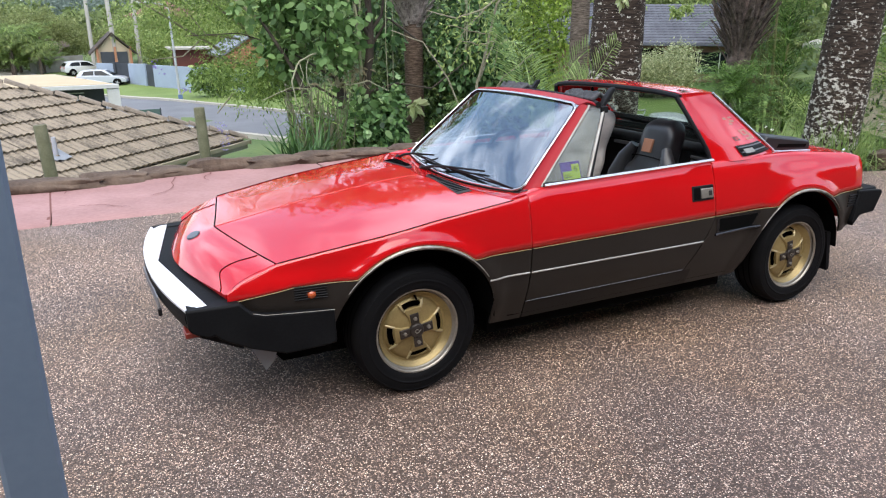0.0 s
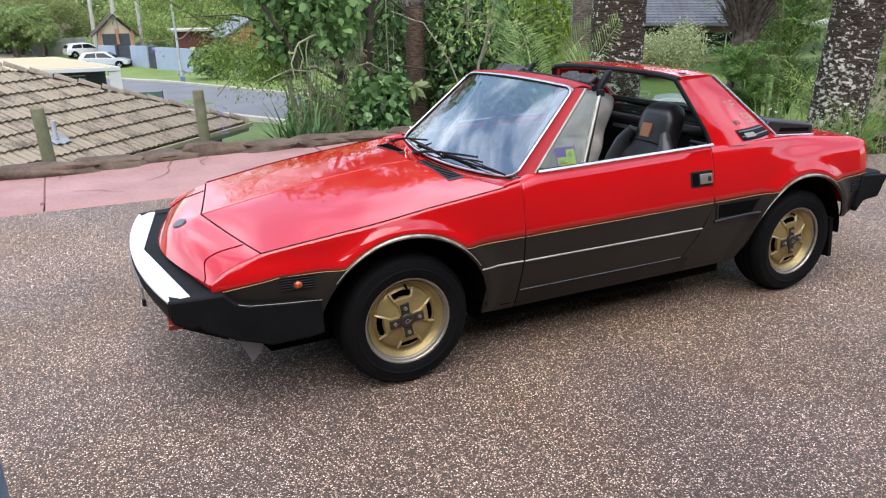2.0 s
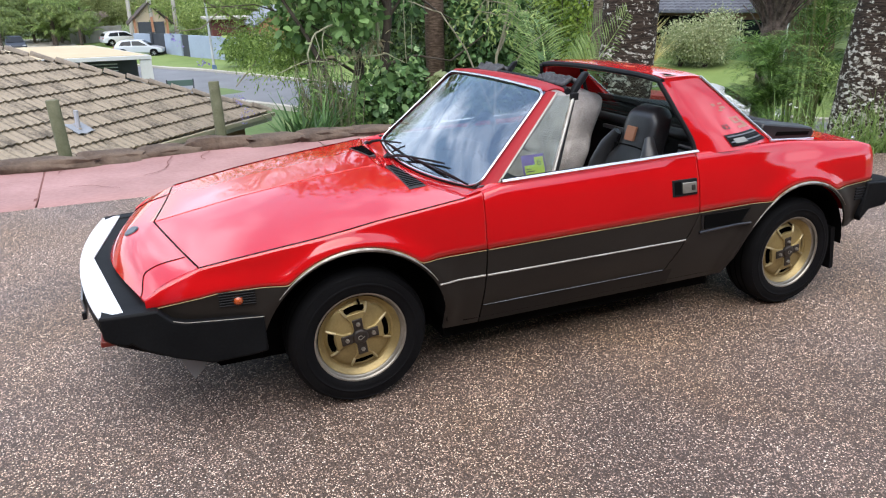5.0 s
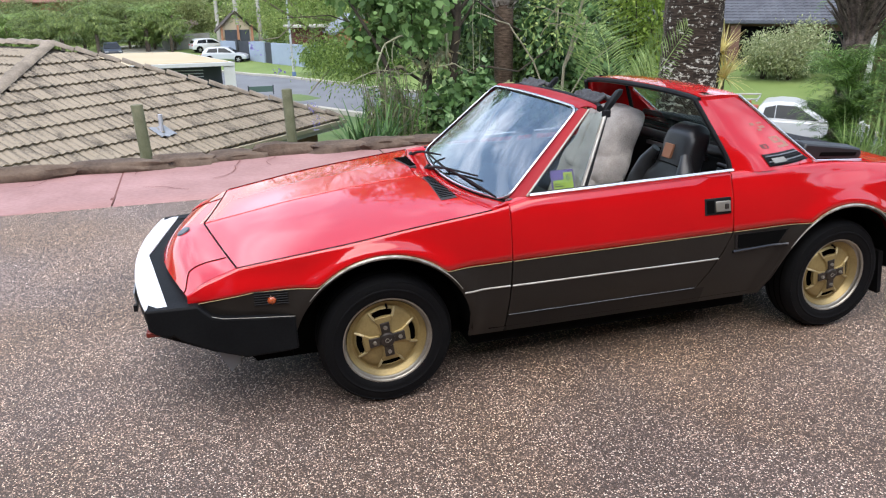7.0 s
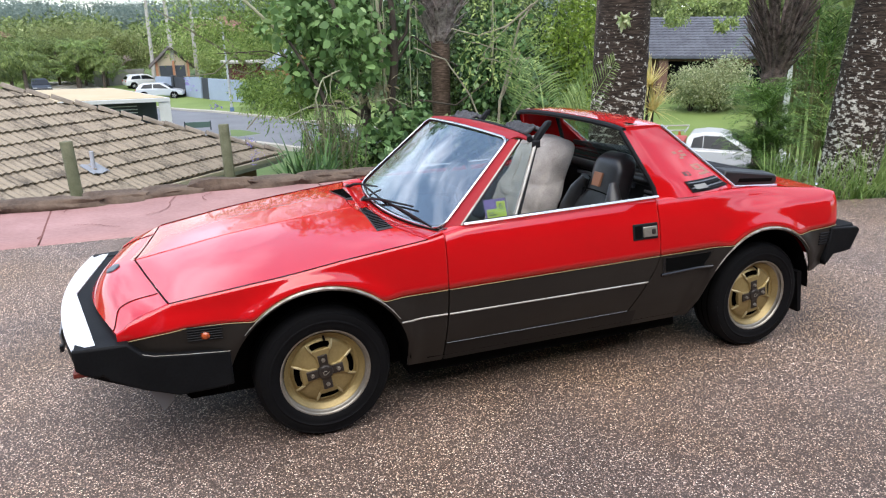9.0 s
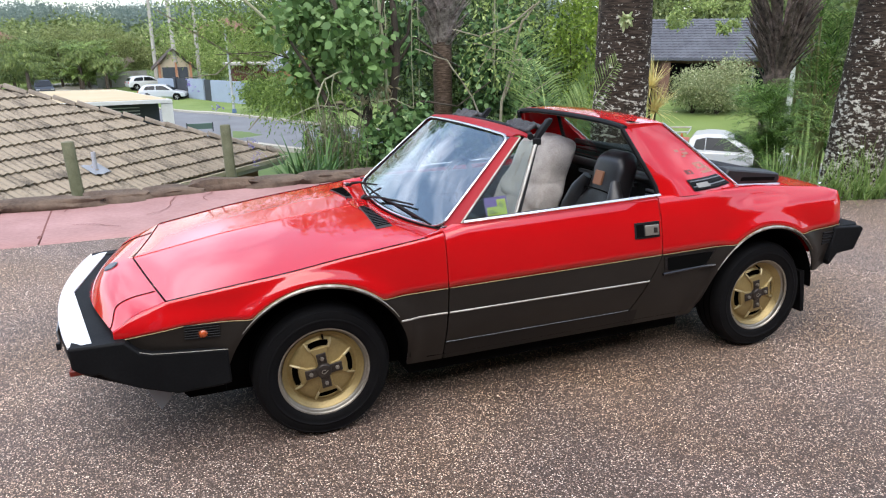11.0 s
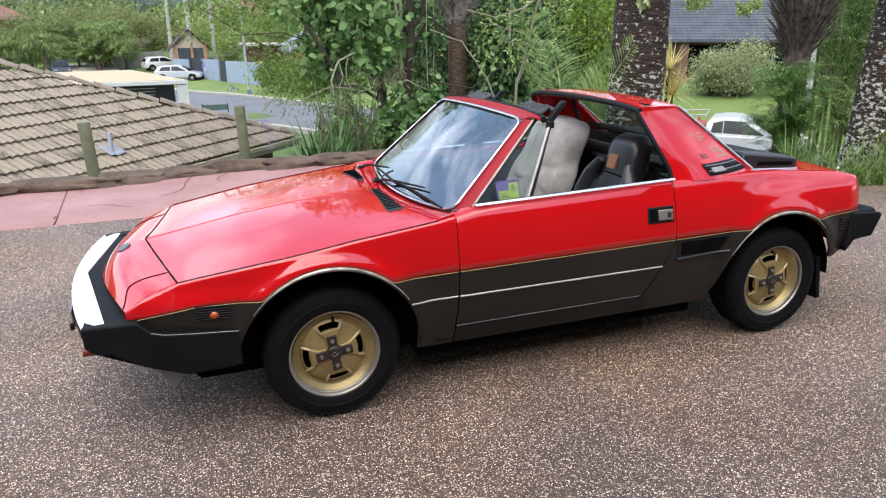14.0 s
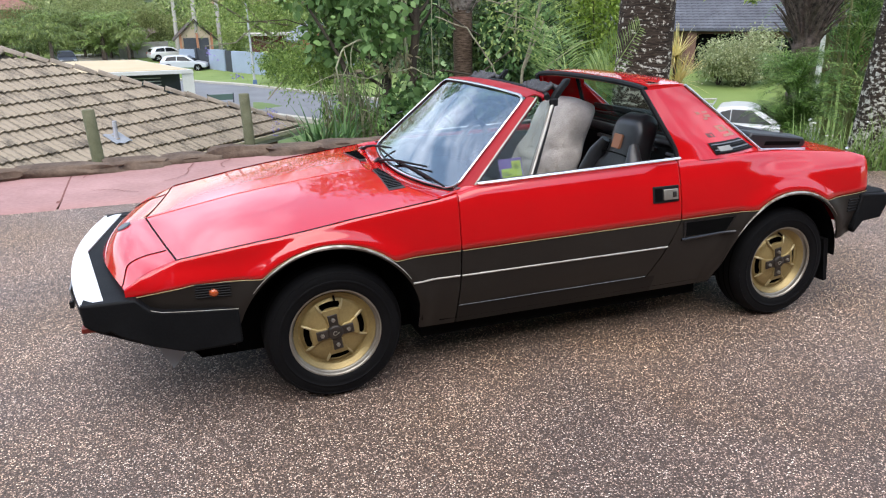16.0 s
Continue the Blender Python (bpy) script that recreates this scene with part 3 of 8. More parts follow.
def arch(x, r):
    """Height of a wheel arch of radius r over the hub, or nothing."""
    best = 0.0
    for cx in (-1.112, 1.066):
        if abs(x - cx) < r:
            best = max(best, HUB_Z + math.sqrt(r * r - (x - cx) ** 2))
    return best


def split_z(x):
    return max(stripe_z(x), arch(x, 0.373))


def low_z(x):
    base = float(np.interp(x, (-1.9, -1.72, -1.5, -1.40, -0.75, 0.7, 1.38, 1.42, 1.6), (0.36, 0.30, 0.28, 0.24, 0.226, 0.226, 0.29, 0.37, 0.42)))
    return max(base, arch(x, 0.354))


def top_z(x):
    return float(np.interp(x, (-1.826, -1.77, -1.64, -1.34, -1.016, -0.67, -0.55, -0.5, 0.45, 0.8, 1.07, 1.48, 1.58), (0.536, 0.572, 0.622, 0.670, 0.716, 0.758, 0.780, 0.792, 0.818, 0.822, 0.814, 0.776, 0.750)))


def side_panel(x0, x1, zlo, zhi, nx, nz, roll=0.0):
    """A stretch of body side between two heights; x0 and x1 may lean with the height. roll: how far the top turns inwards."""
    def at(u, v):
        u = float(np.interp(u, (0, 1 / nx, 1 - 1 / nx, 1), (0, 0.003, 0.997, 1)))
        xm = lerp(x0(0.5), x1(0.5), u)
        zm = lerp(zlo(xm), zhi(xm), v)
        x = lerp(x0(zm), x1(zm), u)
        z = lerp(zlo(x), zhi(x), v)
        return (x, -half_width(x, z), z)
    g = Geo().grid(at, nx, nz)
    if roll:
        w = nz + 1
        tops = [g.v[i * w + nz] for i in range(nx + 1)]
        k = len(g.v)
        for x, y, z in tops:
            g.v += [(x, y + roll * 0.3, z + 0.0055), (x, y + roll * 0.65, z + 0.0085), (x, y + roll, z + 0.0095)]
        for i in range(nx):
            a, b = i * w + nz, (i + 1) * w + nz
            p, q = k + 3 * i, k + 3 * (i + 1)
            g.f += [(a, b, q, p), (p, q, q + 1, p + 1), (p + 1, q + 1, q + 2, p + 2)]
    return g


def line_on_side(x0, x1, zf, n, r, off=0.002):
    return Geo().tube([(x, -half_width(x, zf(x)) - off, zf(x)) for x in np.linspace(x0, x1, n)], r, 6)


car = thing("sports_car", "red wedge-shaped open-top sports car with gold wheels on the driveway", "car", at=Matrix.Translation((0, -0.047, 0)) @ Matrix.Translation((0, -0.70, 0)) @ Matrix.Rotation(radians(-0.7), 4, "X") @ Matrix.Translation((0, 0.70, 0)) @ Matrix.Diagonal((1, 0.935, 1, 1)))


def both(name, geo, material, label="", parent=None, **kw):
    a = part(name, geo, material, parent or car, label, **kw)
    b = part(name, geo.mirrored(), material, parent or car, label, **kw)
    return a, b


K = lambda c: (lambda z: c)
door_rear = lambda z: float(np.interp(z, (0.31, 0.56, 0.60, 0.80), (0.309, 0.438, 0.440, 0.437)))
door_rear2 = lambda z: door_rear(z) + 0.007

fenders = both("front_wing", side_panel(K(-1.826), K(-0.600), split_z, top_z, 90, 7, 0.010), RED, solid=0.012, crisp=False)
doors = both("door", side_panel(K(-0.594), door_rear, split_z, top_z, 14, 8, 0.03), RED, solid=0.03, crisp=False)
quarters = both("rear_wing", side_panel(door_rear2, K(1.585), split_z, top_z, 80, 8, 0.016), RED, solid=0.012, crisp=False)
both("front_lower_panel", side_panel(K(-1.81), K(-0.600), low_z, lambda x: split_z(x) - 0.004, 90, 4), DARK, "dark brown lower wing panel", solid=0.012)
both("rear_lower_panel", side_panel(door_rear2, K(1.585), low_z, lambda x: split_z(x) - 0.004, 80, 4), DARK, "dark brown lower wing panel", solid=0.012)
both("sill", side_panel(K(-0.594), lambda z: 0.36, low_z, K(0.311), 12, 2), SILLBLACK, "black sill below the door", solid=0.02)
for d, s in zip(doors, (1, -1)):
    g = side_panel(K(-0.594), door_rear, K(0.317), lambda x: split_z(x) - 0.004, 14, 5)
    part("lower_door_panel", g if s > 0 else g.mirrored(), DARK, d, "dark brown lower door", solid=0.03)

# pinstripes and bright lines
both("gold_pinstripe", line_on_side(-1.80, -0.602, lambda x: split_z(x) - 0.003, 110, 0.0018), GOLDLINE, "thin gold pinstripe")
both("gold_pinstripe", line_on_side(-0.592, 0.436, lambda x: split_z(x) - 0.003, 30, 0.0018), GOLDLINE, "thin gold pinstripe")
both("gold_pinstripe", line_on_side(0.445, 1.57, lambda x: split_z(x) - 0.003, 100, 0.0018), GOLDLINE, "thin gold pinstripe")
both("side_moulding", line_on_side(-0.80, -0.602, K(0.457), 6, 0.0042), TRIMDULL, "thin bright side moulding")
both("side_moulding", line_on_side(-0.592, 0.385, K(0.456), 12, 0.0042), TRIMDULL, "thin bright side moulding")
both("door_sill_line", line_on_side(-0.592, 0.305, K(0.3145), 12, 0.0012), STEELGREY)
WORN = mat("worn_arch_trim", (0.10, 0.07, 0.045), 0.35, metal=0.4, spread=(0.55, 0.53, 0.50), scale=9, fine=50)
for cx, a0, a1 in ((-1.112, 34, 142), (1.066, 38, 148)):
    pts = []
    for a in np.linspace(radians(a0), radians(a1), 40):
        x, z = cx + math.cos(a) * 0.3645, HUB_Z + math.sin(a) * 0.3645
        pts.append((x, -half_width(x, z) - 0.002, z))
    both("arch_trim", Geo().tube(pts, [0.0014 + 0.0062 * math.sin(math.pi * k / 39) ** 1.5 for k in range(40)], 6), WORN, "worn bright wheel-arch trim")


# bonnet, nose, lamp lids
def hood_edge_y(x):
    return half_width(x, top_z(x)) - 0.015


def centre_z(x):
    return float(np.interp(x, (-1.95, -1.753, -1.4, -1.15, -0.9, -0.75, -0.6), (0.525, 0.637, 0.703, 0.738, 0.766, 0.775, 0.775)))


def bonnet_point(u, v):
    s = 2 * v - 1
    a = abs(s)
    x = lerp(lerp(-1.753, -1.640, a), lerp(-0.795, -0.668, a ** 1.5), u)
    z = lerp(centre_z(x), top_z(x) + 0.010, a) + 0.006 * math.sin(math.pi * a) * smooth(0, 0.25, u)
    return (x, s * hood_edge_y(x), z)


bonnet = part("bonnet", Geo().grid(bonnet_point, 30, 24), RED, car, "red bonnet with a crease down its middle", solid=0.015, sharp=60)
for v0, dy in ((0.0, -0.006), (1.0, 0.006)):
    part("shut_line", Geo().tube([Vector(bonnet_point(u, v0)) + Vector((0, dy, 0.0015)) for u in np.linspace(0.0, 1.0, 30)], 0.0020, 5), WELL, bonnet)
crease = Geo().tube([(lambda p: (p[0], p[1], p[2] + 0.0005))(bonnet_point(u, 0.5)) for u in np.linspace(0.0, 1.0, 20)], 0.0018, 6)
part("centre_crease", crease, RED, bonnet)


def nose_point(s, w):
    """s from -1 to 1 across, w from 0 at the bonnet to 1 at the lower lip."""
    soft = (math.sqrt(s * s + 0.12) - math.sqrt(0.12)) / (math.sqrt(1.12) - math.sqrt(0.12))
    a = lerp(abs(s), soft, smooth(0.0, 0.30, w))
    lid_x = lerp(-1.753, -1.640, a)
    xt, zt = lid_x - 0.0068, lerp(centre_z(lid_x), top_z(lid_x) + 0.010, a) - 0.0015
    yt = hood_edge_y(lid_x) * s
    xb, zb, yb = lerp(-1.936, -1.826, a ** 1.1), lerp(0.522, 0.534, a), 0.635 * s
    bulge = math.sin(math.pi * w ** 1.25) * lerp(0.026, 0.012, a ** 3)
    return (lerp(xt, xb, w) - bulge * 0.35, lerp(yt, yb, w), lerp(zt, zb, w) + bulge)


def lid_edge(w):
    """Where the joint between nose and headlamp lid runs: straight back, then curling outwards at the front."""
    return 0.765 - 0.015 * math.sin(math.pi * w) + 0.165 * smooth(0.66, 1.02, w)


part("nose_panel", Geo().grid(lambda u, v: nose_point((2 * u - 1) * (lid_edge(v) - 0.004), v), 24, 16), RED, car, solid=0.012, sharp=60)
both("headlamp_lid", Geo().grid(lambda u, v: nose_point(-lerp(lid_edge(v) + 0.004, 0.995, u), v), 8, 16), RED, "closed pop-up headlamp lid", solid=0.012, sharp=60)
both("lid_joint", Geo().tube([Vector(nose_point(-lid_edge(w), w)) + Vector((-0.001, 0, 0.0012)) for w in np.linspace(0.02, 1.0, 24)], 0.0016, 5), WELL)
part("bonnet_joint", Geo().tube([Vector(nose_point(q, 0.0)) + Vector((0.002, 0, 0.0015)) for q in np.linspace(-0.99, 0.99, 40)], 0.0020, 5), WELL, car)
both("nose_lip", Geo().grid(lambda u, v: (lambda p, q: (lerp(p[0], q[0], v) - 0.006 * math.sin(math.pi * v), lerp(p[1], q[1], v), lerp(p[2], q[2], v)))(nose_point(-u, 1.0), (lerp(-1.922, -1.812, u ** 1.1), -0.635 * u, 0.50)), 16, 4), RED, solid=0.008)
def wing_tip(u, v):
    a = Vector(nose_point(-1.0, u))
    x = lerp(-1.645, -1.826, u)
    return a.lerp(Vector((x, -half_width(x, top_z(x)) + 0.004, top_z(x) + 0.006)), v)


both("wing_tip", Geo().grid(wing_tip, 12, 3), RED, solid=0.008)
badge = Geo().lathe([(0.0, -0.004), (0.026, -0.004), (0.030, 0.0), (0.0, 0.0)], 24)
bo = part("badge", badge, mat("dark_badge", (0.03, 0.035, 0.05), 0.3), car, "dark round nose badge")
bo.matrix_basis = Matrix.Translation((-1.846, 0.0, 0.6095)) @ Matrix.Rotation(radians(-24), 4, "Y") @ Matrix.Rotation(radians(-90), 4, "X") @ Matrix.Diagonal((1.0, 1.0, 1.5, 1))

# cowl between bonnet and windscreen
WB = lambda s: Vector((-0.647 + 0.073 * s * s, 0.618 * s, 0.752 + 0.024 * s * s))
WT = lambda s: Vector((-0.232 + 0.018 * s * s, 0.503 * s, 1.122 - 0.010 * s * s))


def cowl_point(u, v):
    s = 2 * v - 1
    p = Vector(bonnet_point(1.0, v)) + Vector((0.006, 0, -0.001))
    q = WB(s) + Vector((-0.012, 0.012 * s, -0.004))
    return p.lerp(q, u)


part("cowl", Geo().grid(cowl_point, 4, 24), RED, car, solid=0.012)
VENTGREY = mat("grey_black_grille", (0.020, 0.020, 0.021), 0.5, spread=(0.040, 0.040, 0.041), scale=8, fine=120)
for y0, y1 in ((-0.05, -0.47), (0.19, 0.48)):
    def vent_pt(u, v):
        """A wedge let into the rear of the bonnet: narrow inboard, wider outboard."""
        y = lerp(y0, y1, u)
        x = -0.742 + 0.018 * u * (1 if y0 > 0 else 0.3) - lerp(0.030, 0.070, u) * v
        a = abs(y) / hood_edge_y(x)
        return (x, y, lerp(centre_z(x), top_z(x) + 0.010, a) + 0.006 * math.sin(math.pi * a) + 0.0025)
    vent = part("cowl_vent", Geo().grid(vent_pt, 16, 4), VENTGREY, car, "black cowl air-intake grille", solid=0.014)
    for k in range(1, 16):
        part("grille_bar", Geo().tube([Vector(vent_pt(k / 16, 0.02)) + Vector((0, 0, 0.004)), Vector(vent_pt(k / 16, 0.98)) + Vector((0, 0, 0.004))], 0.0025, 4), WELL, vent)

# windscreen and its frame
def screen_point(u, v):
    s = 2 * v - 1
    p = WB(s).lerp(WT(s), u)
    b = 0.030 * math.sin(math.pi * u) * (1 - s * s) + 0.012 * (1 - s * s)
    return p + Vector((-0.7, 0, 0.7)) * b * 0.7


ws = part("windscreen", Geo().grid(screen_point, 12, 20), GLASS, car, "raked windscreen reflecting the cloudy sky", solid=0.005)
ws.visible_shadow = False
corners = []
for cu, cv, su, sv, flip in ((1, 1, 1, 1, 1), (1, 0, 1, -1, 0), (0, 0, -1, -1, 1), (0, 1, -1, 1, 0)):
    arc = []
    for k in range(7):
        a = radians(90 * k / 6)
        arc.append((cu - su * 0.085 * (1 - math.cos(a)), cv - sv * 0.05 * (1 - math.sin(a))))
    corners.append(arc[::-1] if flip else arc)
uv = []
for i, arc in enumerate(corners):
    nxt = corners[(i + 1) % 4]
    uv += arc
    uv += [(lerp(arc[-1][0], nxt[0][0], t), lerp(arc[-1][1], nxt[0][1], t)) for t in np.linspace(0.08, 0.92, 12)]
ring = [screen_point(u, v) + Vector((-0.003, 0, 0.004)) for u, v in uv]
part("bright_surround", Geo().tube(ring + ring[:1], 0.0062, 8), CHROME, ws, "bright windscreen surround")
seal = [p + (p - Vector((-0.43, 0, 0.94))).normalized() * -0.008 for p in ring]
part("rubber_seal", Geo().tube(seal + seal[:1], 0.0035, 6), BLACK, ws)


def pillar_point(u, v):
    """u up, v from the glass outwards and round into the door opening."""
    inner = screen_point(u, 0.0) + Vector((0.004, 0.004, 0))
    outer = Vector((-0.512, -0.672, 0.800)).lerp(Vector((-0.188, -0.542, 1.111)), u)
    back = outer + Vector((0.035, 0.05, -0.012))
    if v < 0.7:
        t = v / 0.7
        return inner.lerp(outer, t) + Vector((-0.6, -0.5, 0.5)) * 0.010 * math.sin(math.pi * t)
    return outer.lerp(back, (v - 0.7) / 0.3)


# Body red made duller and darker here to keep sky glare off the pillars.
RED_GLARECUT = mat("glare_cut_red", (0.30, 0.014, 0.020), 0.55, coat=0.12, spec=0.12, spread=(0.25, 0.012, 0.017), scale=6, fine=120)
both("windscreen_pillar", Geo().grid(pillar_point, 14, 10), RED_GLARECUT, "red windscreen pillar, colour darkened against sky glare", solid=0.012)
both("pillar_base", Geo().grid(lambda u, v: (lambda a, b: a.lerp(b, v))(Vector((lerp(-0.668, -0.500, u), -half_width(lerp(-0.668, -0.50, u), 0.78) + 0.028, top_z(lerp(-0.668, -0.5, u)) + 0.0105)), Vector(pillar_point(0, lerp(0, 0.7, u))) + Vector((-0.004, 0, 0.0)))
     , 8, 4), RED, solid=0.012)
both("door_window_trim", Geo().tube([Vector(pillar_point(u, 0.7)) + Vector((0.004, -0.002, 0.002)) for u in np.linspace(0, 1, 12)], 0.0042, 6), TRIMDULL, "thin bright window edge trim")


def header_point(u, v):
    s = 2 * v - 1
    a = screen_point(1.0, v) + Vector((0.003, 0, 0.002))
    b = Vector((-0.112 + 0.01 * s * s - 0.050 * s ** 10, 0.548 * s, 1.136 - 0.022 * s * s))
    p = a.lerp(b, u)
    return p + Vector((0, 0, 0.012 * math.sin(math.pi * u)))


part("windscreen_header", Geo().grid(header_point, 6, 20), RED_GLARECUT, car, "red windscreen header, colour darkened against sky glare", solid=0.006)
part("header_seal", Geo().tube([header_point(1.0, v) + Vector((0.012, 0, -0.006)) for v in np.linspace(0.02, 0.98, 20)], 0.014, 8), BLACK, car, "black header seal")
VISOR = mat("visor_grey", (0.028, 0.028, 0.031), 0.7, spread=(0.065, 0.064, 0.068), scale=9, fine=90)
for y0, y1, tip in ((-0.47, -0.20, 1.0), (0.17, 0.44, 0.7)):
    g = Geo().grid(lambda u, v: (lerp(-0.118, -0.028, v) + 0.012 * u, lerp(y0, y1, u) + 0.012 * noise.noise(Vector((9 * v, 3, tip))), 1.132 + 0.022 * math.sin(math.pi * v) * (0.6 + noise.noise(Vector((7 * u, 5 * v, tip)))) + 0.010 * noise.noise(Vector((17 * u, 11 * v, 4))) + 0.016 * v), 22, 10)
    part("sun_visor", g, VISOR, car, "crumpled dark grey sun visor folded up", solid=0.014, crisp=False)
    g = Geo().prism([(-0.10, 1.098), (-0.072, 1.090), (0.012, 1.160), (0.016, 1.178), (-0.012, 1.176), (-0.075, 1.128)], lambda p: (p[0], y0 - 0.055 * tip + (p[0] + 0.1) * 0.5, p[1]), lambda p: (p[0], y0 - 0.022 * tip + (p[0] + 0.1) * 0.5, p[1]))
    part("roof_catch", g, BLACK, car, "black roof catch arm", bevel=0.005)

# quarter light, divider bar and registration label
ql = [Vector((-0.49, -0.663, 0.806)), Vector((-0.272, -0.668, 0.812)), Vector((-0.118, -0.550, 1.095)), Vector((-0.182, -0.546, 1.098))]
for side in (1, -1):
    m = Matrix.Diagonal((1, side, 1, 1))
    g = Geo().add([m @ p for p in ql] + [m @ (p + Vector((0, 0.004, 0))) for p in ql], [(0, 1, 2, 3), (7, 6, 5, 4), (0, 4, 5, 1), (1, 5, 6, 2), (2, 6, 7, 3), (3, 7, 4, 0)])
    q = part("quarter_light", g, TINT, car, "fixed triangular quarter light")
    q.visible_shadow = False
    part("divider_bar", Geo().tube([m @ (ql[1] + Vector((0.006, -0.002, -0.02))), m @ (ql[2] + Vector((0.006, 0, -0.010)))], [0.0055, 0.0085], 8), TRIMDULL, q, "dull bright divider bar")
    part("bar_cap", Geo().box(tuple(m @ (ql[2] + Vector((0.012, 0.0, -0.004)))), (0.036, 0.018, 0.030)), BLACK, q, "black rubber cap", bevel=0.004)
    part("bar_rubber", Geo().tube([m @ (ql[1] + Vector((0.024, 0.002, -0.02))), m @ (ql[2] + Vector((0.016, 0.004, -0.005)))], 0.007, 6), BLACK, q)
    if side == 1:
        ax = (ql[1] - ql[0]).normalized()
        up = (ql[2] - ql[1])
        up = (up - ax * up.dot(ax)).normalized()
        nrm = Vector((0, -1, 0.41)).normalized()

        def lab(a, b, w, h, k, nm, material):
            o = Vector((-0.390, -0.660, 0.806)) + ax * a + up * b + nrm * (0.001 + 0.0012 * k)
            return part(nm, Geo().add([o, o + ax * w, o + ax * w + up * h, o + up * h], [(0, 1, 2, 3)]), material, q)
        lab(0.0, 0.0, 0.102, 0.086, 0, "label_sheet", LABEL_P)
        lab(0.008, 0.008, 0.088, 0.036, 1, "label_field", LABEL_Y)
        lab(0.056, 0.044, 0.040, 0.030, 1, "label_field", LABEL_Y)
        lab(0.014, 0.016, 0.036, 0.005, 2, "label_print", INK)
        lab(0.014, 0.026, 0.024, 0.004, 2, "label_print", INK)
        fc = bpy.data.curves.new("numeral", "FONT")
        fc.body, fc.size, fc.extrude = "6", 0.040, 0.0003
        fo = new("label_numeral", fc)
        fo.data.materials.append(INK)
        fo.parent = q
        o = Vector((-0.390, -0.660, 0.806)) + ax * 0.064 + up * 0.040 + nrm * 0.0045
        fo.matrix_basis = Matrix.Translation(o) @ Matrix((ax, up, ax.cross(up))).transposed().to_4x4()

# waist trim along the door top
both("waist_trim", Geo().grid(lambda u, v: (lerp(-0.508, 0.448, u), -half_width(0, 0.80) + 0.002 + 0.010 * v, lerp(0.797, 0.824, u) + 0.009 + 0.007 * v), 10, 3), CHROME, "bright waist trim strip", solid=-0.006)
both("waist_rubber", Geo().tube([(x, -0.676, lerp(0.808, 0.832, (x + 0.5) / 0.95)) for x in np.linspace(-0.50, 0.445, 10)], 0.009, 6), BLACK)

# door handle
for d, s in zip(doors, (1, -1)):
    m = Matrix.Diagonal((1, s, 1, 1))
    def hp(x, z, off):
        return m @ Vector((x, -half_width(x, z) - off, z))
    BOXF = [(0, 1, 2, 3), (4, 7, 6, 5), (0, 4, 5, 1), (1, 5, 6, 2), (2, 6, 7, 3), (3, 7, 4, 0)]

    def slab(x0, x1, z0, z1, o0, o1):
        q = ((x0, z0), (x1, z0), (x1, z1), (x0, z1))
        return Geo().add([hp(x, z, o1) for x, z in q] + [hp(x, z, o0) for x, z in q], BOXF)
    hd = part("handle_plate", slab(0.294, 0.427, 0.660, 0.730, -0.01, 0.005), BLACK, d, "black recessed door handle plate", bevel=0.003)
    part("handle", slab(0.344, 0.418, 0.672, 0.717, 0.005, 0.013), SILVER, hd, "silver door pull", bevel=0.003)
    part("handle_recess", slab(0.302, 0.338, 0.668, 0.722, 0.0, 0.0065), WELL, hd)
    part("lock", slab(0.388, 0.408, 0.683, 0.706, 0.005, 0.0165), HUB, hd, bevel=0.003)

# side marker with its slats, rear vents, air intake
for s in (1, -1):
    for k in range(6):
        zz = 0.496 + k * 0.0095
        g = line_on_side(-1.595, -1.475, K(zz), 5, 0.003, 0.003)
        part("slat", g if s > 0 else g.mirrored(), BLACK, fenders[0 if s > 0 else 1])
    yy = -half_width(-1.532, 0.512)
    g = Geo().lathe([(0.0, -0.014), (0.009, -0.012), (0.015, -0.005), (0.017, 0.0), (0.020, 0.004)], 20, (-1.532, yy, 0.510))
    part("side_marker", g if s > 0 else g.mirrored(), ORANGE, fenders[0 if s > 0 else 1], "amber side marker lamp")
    for k in range(5):
        zz = 0.508 + k * 0.014
        g = line_on_side(1.44, 1.545, K(zz), 5, 0.004, 0.003)
        part("slat", g if s > 0 else g.mirrored(), BLACK, quarters[0 if s > 0 else 1])
    # intake: dark mouth with a lip below
    def mouth(u, v):
        x = lerp(0.452 + 0.012 * (1 - v), 0.742 - 0.055 * (1 - v), u)
        z = lerp(0.488, 0.566, v)
        return (x, -half_width(x, z) - 0.003, z)
    g = Geo().grid(mouth, 12, 4)
    ik = part("air_intake", g if s > 0 else g.mirrored(), GLOSSBLACK, quarters[0 if s > 0 else 1], "black side air intake")
    g = Geo().grid(lambda u, v: (lambda p: (p[0], p[1] - 0.002, p[2]))(mouth(lerp(0.06, 0.97, u), lerp(0.12, 0.92, v))), 8, 3)
    part("intake_mouth", g if s > 0 else g.mirrored(), WELL, ik)
    g = Geo().tube([(x, -half_width(x, 0.482) - 0.005, 0.482 + 0.003 * k) for k, x in enumerate(np.linspace(0.452, 0.735, 5))], 0.007, 6)
    part("intake_lip", g if s > 0 else g.mirrored(), GLOSSBLACK, ik)

# roll hoop, sail panels, roof
SAIL_BACK_T, SAIL_BACK_B = Vector((0.555, -0.535, 1.130)), Vector((0.975, -0.590, 0.822))


